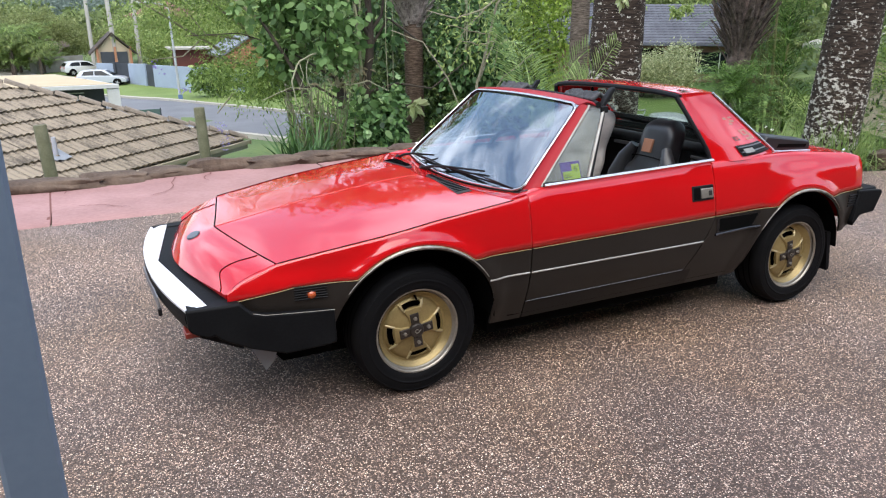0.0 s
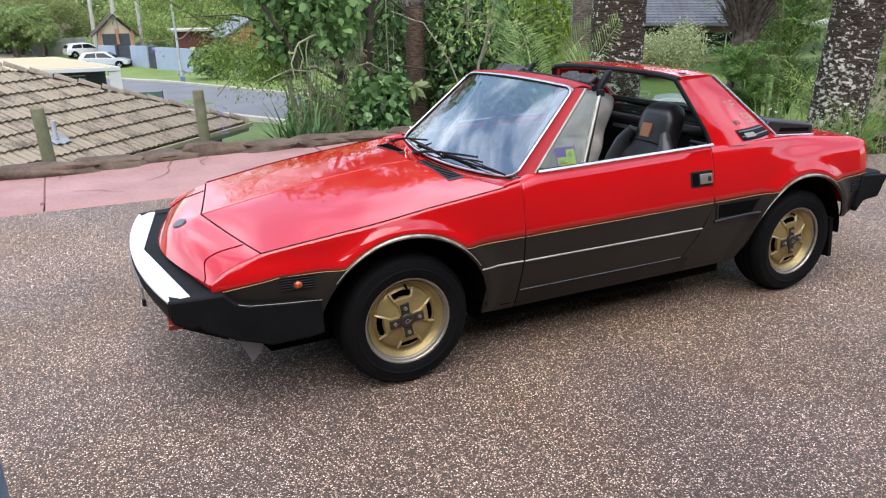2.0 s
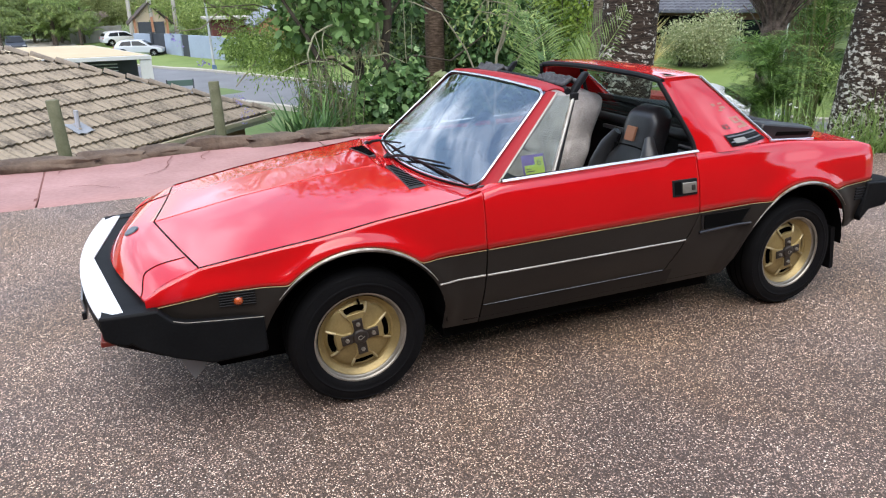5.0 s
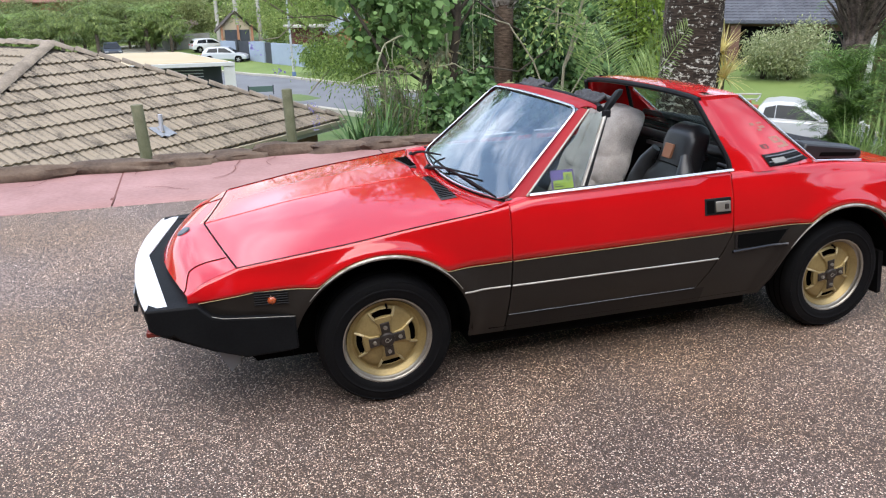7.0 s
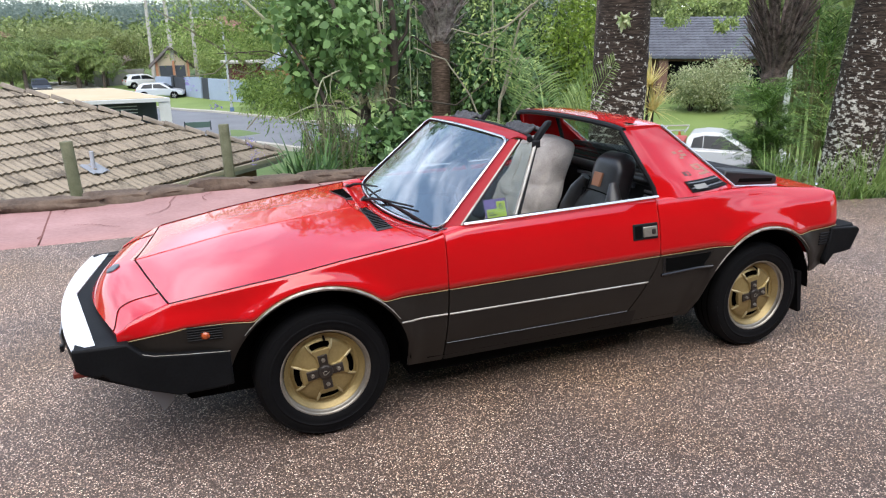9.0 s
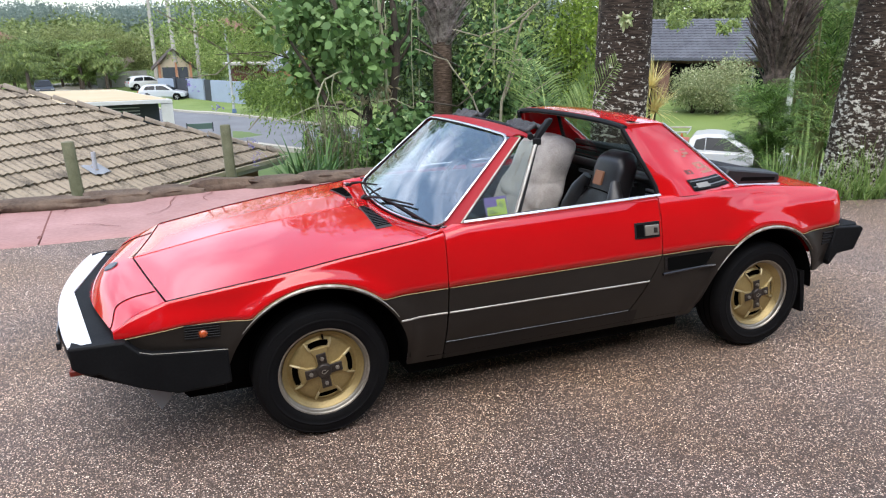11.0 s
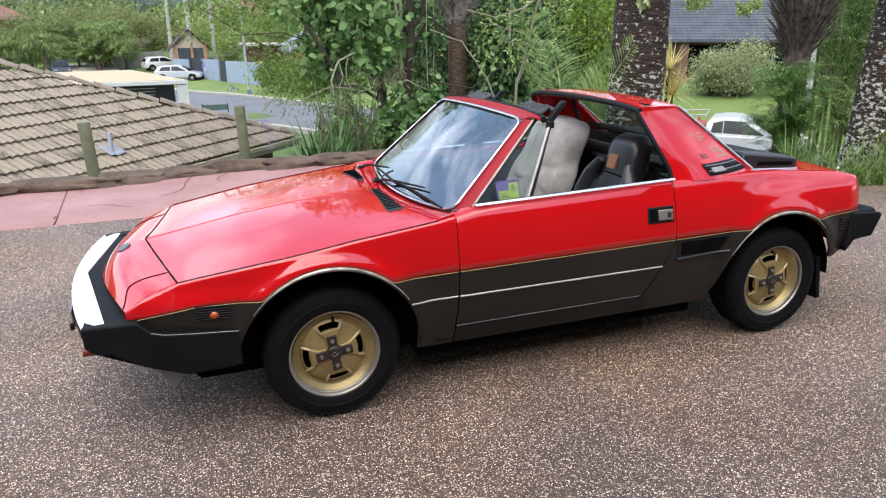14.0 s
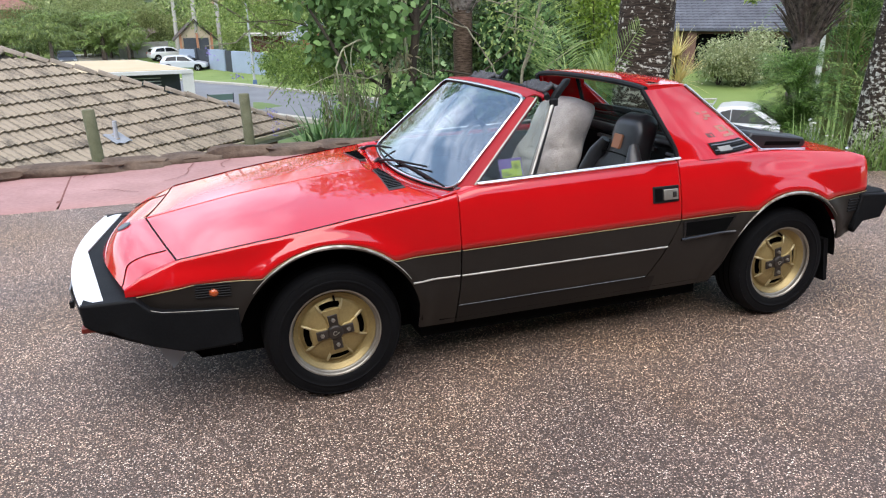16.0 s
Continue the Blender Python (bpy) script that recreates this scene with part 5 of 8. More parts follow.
# wheels
def wheel(cx, side):
    hub = part("wheel", Geo().lathe([(0.172, 0.004), (0.176, -0.002), (0.181, -0.003), (0.184, 0.001), (0.184, 0.012), (0.170, 0.016), (0.164, 0.022), (0.160, 0.05), (0.158, 0.15), (0.180, 0.165)], 72), SILVER, car, "gold four-slot alloy wheel with a polished rim")
    hub.matrix_basis = pose(cx, -HUB_Y * side, HUB_Z - 0.004, 0, 0, 0 if side > 0 else 180)
    prof = [(0.179, 0.008), (0.182, -0.004), (0.192, -0.010), (0.205, -0.0125), (0.214, -0.0130), (0.217, -0.0158), (0.221, -0.0158), (0.224, -0.0133), (0.236, -0.0135), (0.254, -0.0085), (0.256, -0.0105), (0.260, -0.0060), (0.268, 0.006), (0.2745, 0.022), (0.2755, 0.05), (0.276, 0.085), (0.2755, 0.12), (0.2745, 0.148), (0.268, 0.164), (0.235, 0.182), (0.186, 0.172)]
    part("tyre", Geo().lathe([(r * (0.276 - 0.004) / 0.276 if r > 0.25 else r, y) for r, y in prof], 80), RUBBER, hub, "black road tyre")
    g = Geo()
    for yy in (0.045, 0.085, 0.125):
        g.lathe([(0.2728, yy - 0.004), (0.2728, yy + 0.004)], 72)
    part("tread_groove", g, WELL, hub)
    # gold barrel and face
    part("barrel", Geo().lathe([(0.1630, 0.018), (0.158, 0.022), (0.154, 0.031), (0.146, 0.036), (0.1425, 0.045), (0.131, 0.049)], 72), GOLD, hub, "gold painted rim well")
    face_g = Geo()
    n = 120
    rr = (0.028, 0.055, 0.080, 0.090, 0.0985, 0.1055, 0.1165, 0.1235, 0.128, 0.134)
    yy = (0.020, 0.023, 0.029, 0.030, 0.031, 0.032, 0.0345, 0.037, 0.040, 0.046)
    tilt = 8
    pts = [(r * math.cos(2 * math.pi * k / n), y, r * math.sin(2 * math.pi * k / n)) for r, y in zip(rr, yy) for k in range(n)]
    fs = []
    for i in range(len(rr) - 1):
        for k in range(n):
            a = ((k + 0.5) * 360 / n - tilt + 45) % 90 - 45
            if abs(a) < (0, 0, 0, 0, 19.5, 22.5, 19.5, 0, 0)[i]:
                continue
            fs.append((i * n + k, (i + 1) * n + k, (i + 1) * n + (k + 1) % n, i * n + (k + 1) % n))
    face_g.add(pts, fs)
    part("wheel_face", face_g, GOLD, hub, "gold painted wheel face", solid=0.005, ref=(0, 1, 0))
    part("slot_backing", Geo().lathe([(0.0, 0.075), (0.150, 0.075)], 32), WELL, hub)
    for q in range(4):
        a0 = radians(90 * q + tilt)
        ca, sa_ = math.cos(a0), math.sin(a0)
        P = lambda r, t, y: (r * ca - t * sa_, y, r * sa_ + t * ca)
        # a raised spoke: a wedge from the hub that ends in a cross bar under the slot, its flanks carried on to the rim
        spoke = Geo().prism([(0.030, -0.023), (0.066, -0.025), (0.078, -0.033), (0.095, -0.038), (0.095, 0.038), (0.078, 0.033), (0.066, 0.025), (0.030, 0.023)],
                            lambda p: P(p[0], p[1], 0.0155 + 0.16 * max(0, p[0] - 0.06)), lambda p: P(p[0], p[1] * 1.12, 0.031 + 0.05 * max(0, p[0] - 0.06)))
        part("spoke", spoke, GOLD, hub, "raised gold spoke", bevel=0.003)
        for sgn in (-1, 1):
            rib = Geo().tube([P(0.088, 0.036 * sgn, 0.024), P(0.101, 0.043 * sgn, 0.028), P(0.113, 0.049 * sgn, 0.033), P(0.122, 0.053 * sgn, 0.038)], [0.0050, 0.0058, 0.0052, 0.0035], 7)
            part("spoke_rib", rib, bpy.data.materials["worn_gold_edge"], hub, "raised spoke rib with worn edges")
        lug = Geo().prism([(0.026, -0.018), (0.074, -0.0195), (0.074, 0.0195), (0.026, 0.018)], lambda p: P(p[0], p[1], 0.018), lambda p: P(p[0], p[1], 0.0105))
        part("lug_well", lug, HUB, hub, bevel=0.003)
        nut = Geo().lathe([(0.0, -0.006), (0.0065, -0.006), (0.0085, 0.0), (0.0095, 0.012)], 6, P(0.053, 0, 0.006))
        part("wheel_nut", nut, SILVER, hub)
    part("valve", Geo().tube([(0.004, 0.042, 0.143), (0.002, 0.014, 0.135)], 0.0045, 7), WELL, hub, "black tyre valve")
    cap = Geo().lathe([(0.0, 0.001), (0.021, 0.001), (0.028, 0.004), (0.031, 0.010), (0.032, 0.026)], 28)
    hc = part("hub_cap", cap, HUB, hub, "dark hub cap", bevel=0.003)
    part("cap_emblem", Geo().tube([(0.008 * math.cos(a) - 0.003, -0.0005, 0.008 * math.sin(a)) for a in np.linspace(0.5, 5.6, 12)] + [(0.014, -0.0005, 0.004)], 0.0016, 5), SILVER, hc)
    return hub


mat("worn_gold_edge", (0.44, 0.345, 0.165), 0.4, metal=0.45, spread=(0.50, 0.43, 0.27), scale=20, fine=90)
for cx in (AX_F, AX_R):
    for side in (1, -1):
        wheel(cx, side)

# wipers: two parallel arms parked towards the kerb side, each with a bridged blade
for piv, elbow, hold, b0, b1 in (((-0.676, 0.216, 0.760), (-0.640, -0.02, 0.792), (-0.600, -0.33, 0.822), (-0.632, -0.02, 0.790), (-0.622, -0.625, 0.797)),
                                 ((-0.676, 0.560, 0.764), (-0.640, 0.43, 0.795), (-0.606, 0.22, 0.820), (-0.622, 0.42, 0.796), (-0.638, -0.03, 0.784))):
    piv, elbow, hold, b0, b1 = (Vector(p) for p in (piv, elbow, hold, b0, b1))
    wp = part("wiper", Geo().tube([piv, piv.lerp(elbow, 0.5) + Vector((-0.006, 0, 0.010)), elbow + Vector((-0.006, 0, 0.008)), hold], [0.0085, 0.0075, 0.006, 0.0045], 6), BLACK, car, "black windscreen wiper")
    lift = Vector((-0.66, 0, 0.75))
    part("wiper_bridge", Geo().tube([b0.lerp(b1, t) + lift * (0.004 + 0.017 * math.sin(math.pi * t)) for t in np.linspace(0.10, 0.90, 11)], 0.0034, 6), BLACK, wp)
    for t0, t1 in ((0.02, 0.34), (0.66, 0.98)):
        part("blade_claw", Geo().tube([b0.lerp(b1, lerp(t0, t1, k)) + lift * (0.002 + 0.010 * math.sin(math.pi * k)) for k in np.linspace(0, 1, 7)], 0.003, 5), BLACK, wp)
    part("wiper_blade", Geo().tube([b0, b0.lerp(b1, 0.5) - lift * 0.004, b1], 0.0042, 5), RUBBER, wp)
    part("wiper_pivot", Geo().tube([piv - lift * 0.02, piv + lift * 0.012], [0.020, 0.016], 12), BLACK, wp)


# ---- street below ----
road_line = [(-26, 84), (-15, 71), (-9, 62), (-3.2, 52.2), (2.1, 41.7), (5.2, 35.3), (10.7, 25.3), (16.4, 16.3), (24.7, 6.3), (36, -5), (60, -24)]


def refine(pts, step=2.0):
    out = []
    for a, b in zip(pts, pts[1:]):
        n = max(1, int(math.hypot(b[0] - a[0], b[1] - a[1]) / step))
        out += [(lerp(a[0], b[0], i / n), lerp(a[1], b[1], i / n)) for i in range(n)]
    return out + [pts[-1]]


def offset(pts, d):
    out = []
    for i, p in enumerate(pts):
        a, b = pts[max(0, i - 1)], pts[min(len(pts) - 1, i + 1)]
        l = math.hypot(b[0] - a[0], b[1] - a[1])
        out.append((p[0] - d * (b[1] - a[1]) / l, p[1] + d * (b[0] - a[0]) / l))
    return out


road_pts = refine(road_line)
road = strip("road", road_pts, 7.4, 0.02, ASPHALT, "grey asphalt street running downhill", "road")
kerb = strip("kerb", offset(road_pts, 3.85), 0.35, 0.14, CONCRETE, "pale concrete kerb along the street", "kerb")
kerb2 = strip("kerb", offset(road_pts, -3.85), 0.35, 0.14, CONCRETE, "pale concrete kerb along the street", "kerb")
verge = strip("verge", offset(road_pts, 9.5), 11.0, 0.10, GRASS, "mown bright green grass verge", "lawn")
strip("crossover", refine([(-3.3, 58.5), (-5.2, 66), (-7.5, 74), (-9.5, 84)], 2), 4.5, 0.16, CONCRETE, "pale concrete driveway crossing the verge", "driveway")
# House lawn: grass green darkened to carry the shade there.
SHADELAWN = mat("shaded_lawn", (0.034, 0.082, 0.012), 0.9, spread=(0.066, 0.120, 0.024), scale=0.5, fine=14, bump=0.6, detail=8)
strip("lawn", refine([(15, 34), (24, 26.5), (36, 17)], 2), 13.0, 0.12, SHADELAWN, "green front lawn of the brick house", "lawn")


# ---- neighbour's tiled roof ----
RE = Vector((1.60, 16.25, -1.55))
ED, ND = Vector((-0.7018, -0.7124, 0)), Vector((-0.7124, 0.7018, 0))
RUN, PITCH = 4.82, radians(23.5)
SLOPE = RUN / math.cos(PITCH)
house = thing("tiled_house", "single-storey house with a weathered beige concrete-tile hip roof", "house")
UPV = (ND * math.cos(PITCH) + Vector((0, 0, math.sin(PITCH)))).normalized()
NRM = ED.cross(UPV).normalized()
if NRM.z < 0:
    NRM = -NRM
PK = RE + ED * RUN + UPV * SLOPE


LEFT = 12.1
g = Geo().add([RE - NRM * 0.05, RE + ED * LEFT - NRM * 0.05, PK - NRM * 0.05], [(0, 1, 2)])
L2 = RE + ED * LEFT
ridge_end = PK + ND * 9.0
g.add([RE - Vector((0, 0, 0.05)), RE + ND * 13 - Vector((0, 0, 0.05)), ridge_end - Vector((0, 0, 0.05)), PK - Vector((0, 0, 0.05))], [(0, 1, 2, 3)])
g.add([L2 - Vector((0, 0, 0.05)), L2 + ND * 13 - Vector((0, 0, 0.05)), ridge_end - Vector((0, 0, 0.05)), PK - Vector((0, 0, 0.05))], [(0, 3, 2, 1)])
roof = part("roof", g, TILE, house, "weathered beige concrete roof tiles")
walls = Geo().prism([(0.5, 0.5), (LEFT - 0.5, 0.5), (LEFT - 0.5, 12.5), (0.5, 12.5)], lambda p: tuple(RE + ED * p[0] + ND * p[1] + Vector((0, 0, -2.7))), lambda p: tuple(RE + ED * p[0] + ND * p[1] + Vector((0, 0, -0.15))))
part("wall", walls, BRICK, house, "brown brick wall under the eaves")
gut = Geo()
prof = [(-0.10, -0.12), (-0.02, -0.12), (-0.02, -0.02), (-0.11, -0.02)]
gut.prism(prof, lambda p: tuple(RE - ED * 0.06 + ND * p[0] + Vector((0, 0, p[1]))), lambda p: tuple(L2 + ED * 0.06 + ND * p[0] + Vector((0, 0, p[1]))))
part("gutter", gut, GUTTER, house, "weathered beige gutter")
fas = Geo().prism([(-0.02, -0.24), (0.02, -0.24), (0.02, -0.04), (-0.02, -0.04)], lambda p: tuple(RE + ND * p[0] + Vector((0, 0, p[1]))), lambda p: tuple(L2 + ND * p[0] + Vector((0, 0, p[1]))))
part("fascia", fas, WOODPOLE, house, "grey timber fascia board")
for a, b in ((RE, PK), (L2, PK), (PK, ridge_end)):
    d = (b - a)
    n = int(d.length / 0.50)
    cap = Geo()
    for i in range(n):
        p, q = a + d * (i / n), a + d * ((i + 0.945) / n)
        side = d.cross(Vector((0, 0, 1))).normalized()
        up = side.cross(d).normalized()
        pts = []
        for s, lift, rad in ((p, 0.010, 0.86), (q, 0.034, 1.06)):
            for k in range(7):
                an = math.pi * (k / 6)
                pts.append(s + side * math.cos(an) * 0.165 * rad + up * (math.sin(an) * 0.092 * rad + lift * 1.4 + 0.004))
        gg = Geo().add(pts, [(k, k + 1, k + 8, k + 7) for k in range(6)] + [tuple(range(6, -1, -1)), tuple(range(7, 14))])
        part("ridge_cap", gg, RIDGE, roof)
# roof vent: pipe on a pale flashing
vp = RE + ED * 5.36 + UPV * 0.98
fl = part("flashing", Geo().grid(lambda u, v: vp + ED * (u - 0.5) * 0.42 + UPV * (v - 0.5) * 0.4 + NRM * (0.07 + 0.02 * math.sin(u * 9)), 6, 4), mat("lead_flashing", (0.27, 0.29, 0.33), 0.6, spread=(0.20, 0.215, 0.24), scale=4, fine=30), house, "pale blue-grey flashing", solid=0.01)
part("vent_pipe", Geo().tube([vp, vp + Vector((0, 0, 0.42))], 0.045, 12), mat("pale_pipe", (0.40, 0.39, 0.43), 0.5), house, "pale vent pipe")


# ---- timber fence posts on the bank ----
for x, y, lean in ((-2.66, 8.2, -4.5), (-0.41, 9.32, -3.0), (-5.0, 7.1, -3.0)):
    z0 = height(x, y) - 0.2
    tall = 0.105 - z0
    g = Geo().tube([(0, 0, 0), (0, 0, tall * 0.5), (0, 0, tall - 0.01), (0, 0, tall)], [0.092, 0.088, 0.086, 0.078], 14)
    single("fence_post", g, POSTWOOD, "round green-grey treated timber fence post on the bank", "fence post", "fence posts", at=pose(x, y, z0, 0, lean * 0.6, 0))

# steel post beside the camera
g = Geo().prism([(-0.036, -0.03), (-0.03, -0.036), (0.03, -0.036), (0.036, -0.03), (0.036, 0.03), (0.03, 0.036), (-0.03, 0.036), (-0.036, 0.03)], lambda p: (p[0], p[1], 0.0), lambda p: (p[0], p[1], 2.54))
cp = thing("carport_post", "square blue-grey painted steel carport post on the driveway", "post", at=pose(-2.325, -2.10, 0, 0, 0, 8))
part("shaft", g, BLUEPOST, cp)
part("base_plate", Geo().box((0, 0, 0.005), (0.14, 0.14, 0.01)), BLUEPOST, cp, bevel=0.002)
# Added upright standing for an unidentified dark strip beside the post.
single("downpipe", Geo().tube([(0, 0, 0), (0, 0, 2.66)], 0.04, 12), GATE, "dark round upright added beside the post", "downpipe", at=pose(-2.425, -2.05, 0))

# unseen roof and walls added behind the viewer to close the forecourt
# Made-up roof out of view, placed to cut sky light round the car.
light_block_roof = tagged(new("ceiling_light_block"), "unseen dark roof added to block low sky light", "roof", kind="structure")
part("roof_sheet", Geo().prism([(-5.5, 2.66), (-3.95, 2.66), (-3.95, 2.74), (-5.5, 2.95)], lambda p: (-6.5, p[0], p[1]), lambda p: (5.0, p[0], p[1])), GATE, light_block_roof)
part("edge_beam", Geo().box((-0.75, -4.00, 2.60), (11.5, 0.10, 0.12)), BLUEPOST, light_block_roof, "blue-grey steel edge beam")
# Added walls and eave, unseen, also block low sky light under the car.
closing_walls = tagged(new("wall_south"), "unseen brown brick walls with an eave, added to close the forecourt and block light", "wall", kind="structure")
part("wall", Geo().box((0, -5.6, 1.55), (26, 0.25, 3.3)), BRICK, closing_walls)
part("side_wall", Geo().box((-6.6, -1.6, 1.55), (0.25, 7.75, 3.3)), BRICK, closing_walls)
part("eave", Geo().prism([(-5.6, 2.75), (-4.55, 2.60), (-4.55, 2.78), (-5.6, 3.3)], lambda p: (-13, p[0], p[1]), lambda p: (13, p[0], p[1])), GUTTER, closing_walls, "painted eave")


# ---- far buildings ----
def wall_run(name, a, b, h, t, material, label, parent, z=None):
    a, b = Vector((*a, 0)), Vector((*b, 0))
    d = (b - a).normalized()
    s = Vector((-d.y, d.x, 0)) * t / 2
    za = (height(a.x, a.y) if z is None else z) + 0.1
    zb = (height(b.x, b.y) if z is None else z) + 0.1
    bot = [(a - s).to_tuple()[:2], (b - s).to_tuple()[:2], (b + s).to_tuple()[:2], (a + s).to_tuple()[:2]]
    zz = (za, zb, zb, za)
    pts = [(p[0], p[1], q - 0.5) for p, q in zip(bot, zz)] + [(p[0], p[1], q + h) for p, q in zip(bot, zz)]
    return part(name, Geo().add(pts, [(3, 2, 1, 0), (4, 5, 6, 7), (0, 1, 5, 4), (1, 2, 6, 5), (2, 3, 7, 6), (3, 0, 4, 7)]), material, parent, label)


fence = thing("street_fence", "blue-grey rendered street fence with two charcoal gates", "fence")
wall_run("wall_panel", (-0.6, 66.0), (0.65, 64.7), 1.68, 0.25, FENCEBLUE, "", fence)
wall_run("gate_post", (0.62, 64.85), (0.85, 64.6), 1.80, 0.4, GATE, "charcoal gate post", fence)
wall_run("gate", (0.85, 64.5), (1.74, 63.5), 1.70, 0.08, GATE, "charcoal slatted gate", fence)
wall_run("wall_panel", (1.76, 63.5), (2.85, 61.0), 1.66, 0.25, FENCEBLUE, "", fence)
wall_run("gate", (2.87, 60.9), (3.32, 59.8), 1.62, 0.08, GATE, "charcoal slatted gate", fence)
wall_run("wall_panel", (3.34, 59.7), (6.9, 53.4), 1.62, 0.25, FENCEBLUE, "", fence)
wall_run("wall_panel", (6.9, 53.4), (10.5, 47.2), 1.58, 0.25, FENCEBLUE, "", fence)

garage = thing("gabled_garage", "small cream gabled garage with a dark roller door", "garage", at=pose(0.7, 0, 0))
zb = height(0.3, 69) - 0.2
g = Geo().prism([(-1.15, zb), (1.65, zb), (1.65, -1.12), (0.15, 0.25), (-1.15, -1.05)], lambda p: (p[0], 68.6, p[1]), lambda p: (p[0], 74.0, p[1]))
part("wall", g, CREAMWALL, garage)
part("garage_door", Geo().box((0.25, 68.56, -2.05), (2.2, 0.08, 1.75)), GATE, garage, "charcoal roller door")
for x in (-1.1, 0.35, 1.6):
    part("post", Geo().box((x, 68.45, -2.2), (0.20, 0.2, 2.9)), ORANGEBRICK, garage, "orange-brown brick pier")
for sgn in (-1, 1):
    e = Vector((0.22 + sgn * 1.95, 0, -1.50 + 0.02))
    t = Vector((0.22, 0, 0.36))
    part("roof", Geo().prism([(e.x, e.z), (t.x, t.z), (t.x, t.z + 0.14), (e.x, e.z + 0.14)], lambda p: (p[0], 68.2, p[1]), lambda p: (p[0], 74.3, p[1])), BARK, garage, "dark brown tiled roof")

carport = thing("flat_carport", "white rendered carport with a flat sand-coloured roof and dark slats", "carport")
q = [(-0.60, 32.7), (-5.9, 32.4), (-8.6, 41.0), (-3.25, 41.0)]
g = Geo().prism(q, lambda p: (p[0], p[1], -1.42), lambda p: (p[0], p[1], -1.26))
part("roof_edge", g, RENDERWHITE, carport, "white rendered roof edge")
g = Geo().prism([(-0.85, 32.95), (-5.9, 32.65), (-8.4, 40.8), (-3.35, 40.8)], lambda p: (p[0], p[1], -1.27), lambda p: (p[0], p[1], -1.235))
part("roof_sheet", g, SANDROOF, carport, "sand-coloured roof sheet")
zc = height(-0.9, 33) - 0.3
g = Geo().box((-0.86, 32.98, (zc - 1.45) / 2), (0.5, 0.5, -1.45 - zc))
part("pier", g, RENDERWHITE, carport, "white rendered pier")
# Pale strips drawn for the thin light gaps between dark slats.
for k in range(12):
    part("slat", Geo().box((-4.0, 33.2, -1.62 - 0.145 * k), (3.9, 0.05, 0.034)), POLE, carport)
part("back_wall", Geo().box((-4.0, 34.6, -2.6), (5.6, 0.15, 2.3)), GATE, carport, "plain dark sheet standing for the dark slats")
pf = thing("mesh_fence", "low green mesh fence beside the street", "fence")
part("panel", Geo().box((0.75, 37.0, -3.05), (1.3, 0.04, 0.3)), mat("green_mesh", (0.07, 0.12, 0.10), 0.7), pf)
for x in (0.10, 1.40):
    part("post", Geo().box((x, 37.0, -3.1), (0.06, 0.06, 0.5)), GATE, pf)

oh = thing("red_brick_house", "low red-brown house with a pale roof edge behind the fence", "house")
part("wall", Geo().box((7.2, 63.5, -2.2), (3.6, 3.0, 2.9)), mat("dark_red_brick", (0.14, 0.045, 0.035), 0.9, spread=(0.10, 0.035, 0.03), scale=1, fine=10), oh)
part("roof", Geo().box((7.0, 63.4, -0.78), (4.2, 3.8, 0.16)), CONCRETE, oh, "pale flat roof edge")
ob_ = thing("orange_brick_house", "orange brick gable end with a grey roof among trees", "house")
g = Geo().prism([(8.3, -3.6), (12.2, -3.6), (12.2, -1.0), (10.2, 0.05), (8.3, -1.0)], lambda p: (p[0], 56.0, p[1]), lambda p: (p[0], 63.0, p[1]))
part("wall", g, ORANGEBRICK, ob_)
for sgn in (-1, 1):
    part("roof", Geo().prism([(10.2 + sgn * 2.3, -1.3), (10.2, 0.1), (10.2, 0.26), (10.2 + sgn * 2.3, -1.12)], lambda p: (p[0], 55.8, p[1]), lambda p: (p[0], 63.3, p[1])), STEELGREY, ob_, "grey roof")


def hip_house(name, label, centre, size, turn, wall_h, roof_h, z, wall_m, roof_m, over=0.6):
    h = thing(name, label, "house", at=pose(centre[0], centre[1], z, 0, 0, turn))
    a, b = size[0] / 2, size[1] / 2
    part("wall", Geo().box((0, 0, wall_h / 2 - 0.3), (size[0], size[1], wall_h + 0.6)), wall_m, h)
    A, B = a + over, b + over
    rl = max(0.3, A - B)
    v = [(-A, -B, wall_h), (A, -B, wall_h), (A, B, wall_h), (-A, B, wall_h), (-rl, 0, wall_h + roof_h), (rl, 0, wall_h + roof_h)]
    part("roof", Geo().add(v + [(p[0], p[1], wall_h - 0.15) for p in v[:4]], [(0, 1, 5, 4), (1, 2, 5), (2, 3, 4, 5), (3, 0, 4), (6, 7, 1, 0), (7, 8, 2, 1), (8, 9, 3, 2), (9, 6, 0, 3), (9, 8, 7, 6)]), roof_m, h)
    return h, a, b


rh, ra, rb = hip_house("brick_house", "brown brick house with a slate-grey tiled hip roof", (30.6, 33.2), (15, 7.5), -40.5, 2.45, 2.2, -2.3, BRICK, SLATE)
slates = Geo()
A, B, rl = ra + 0.6, rb + 0.6, max(0.3, ra - rb)
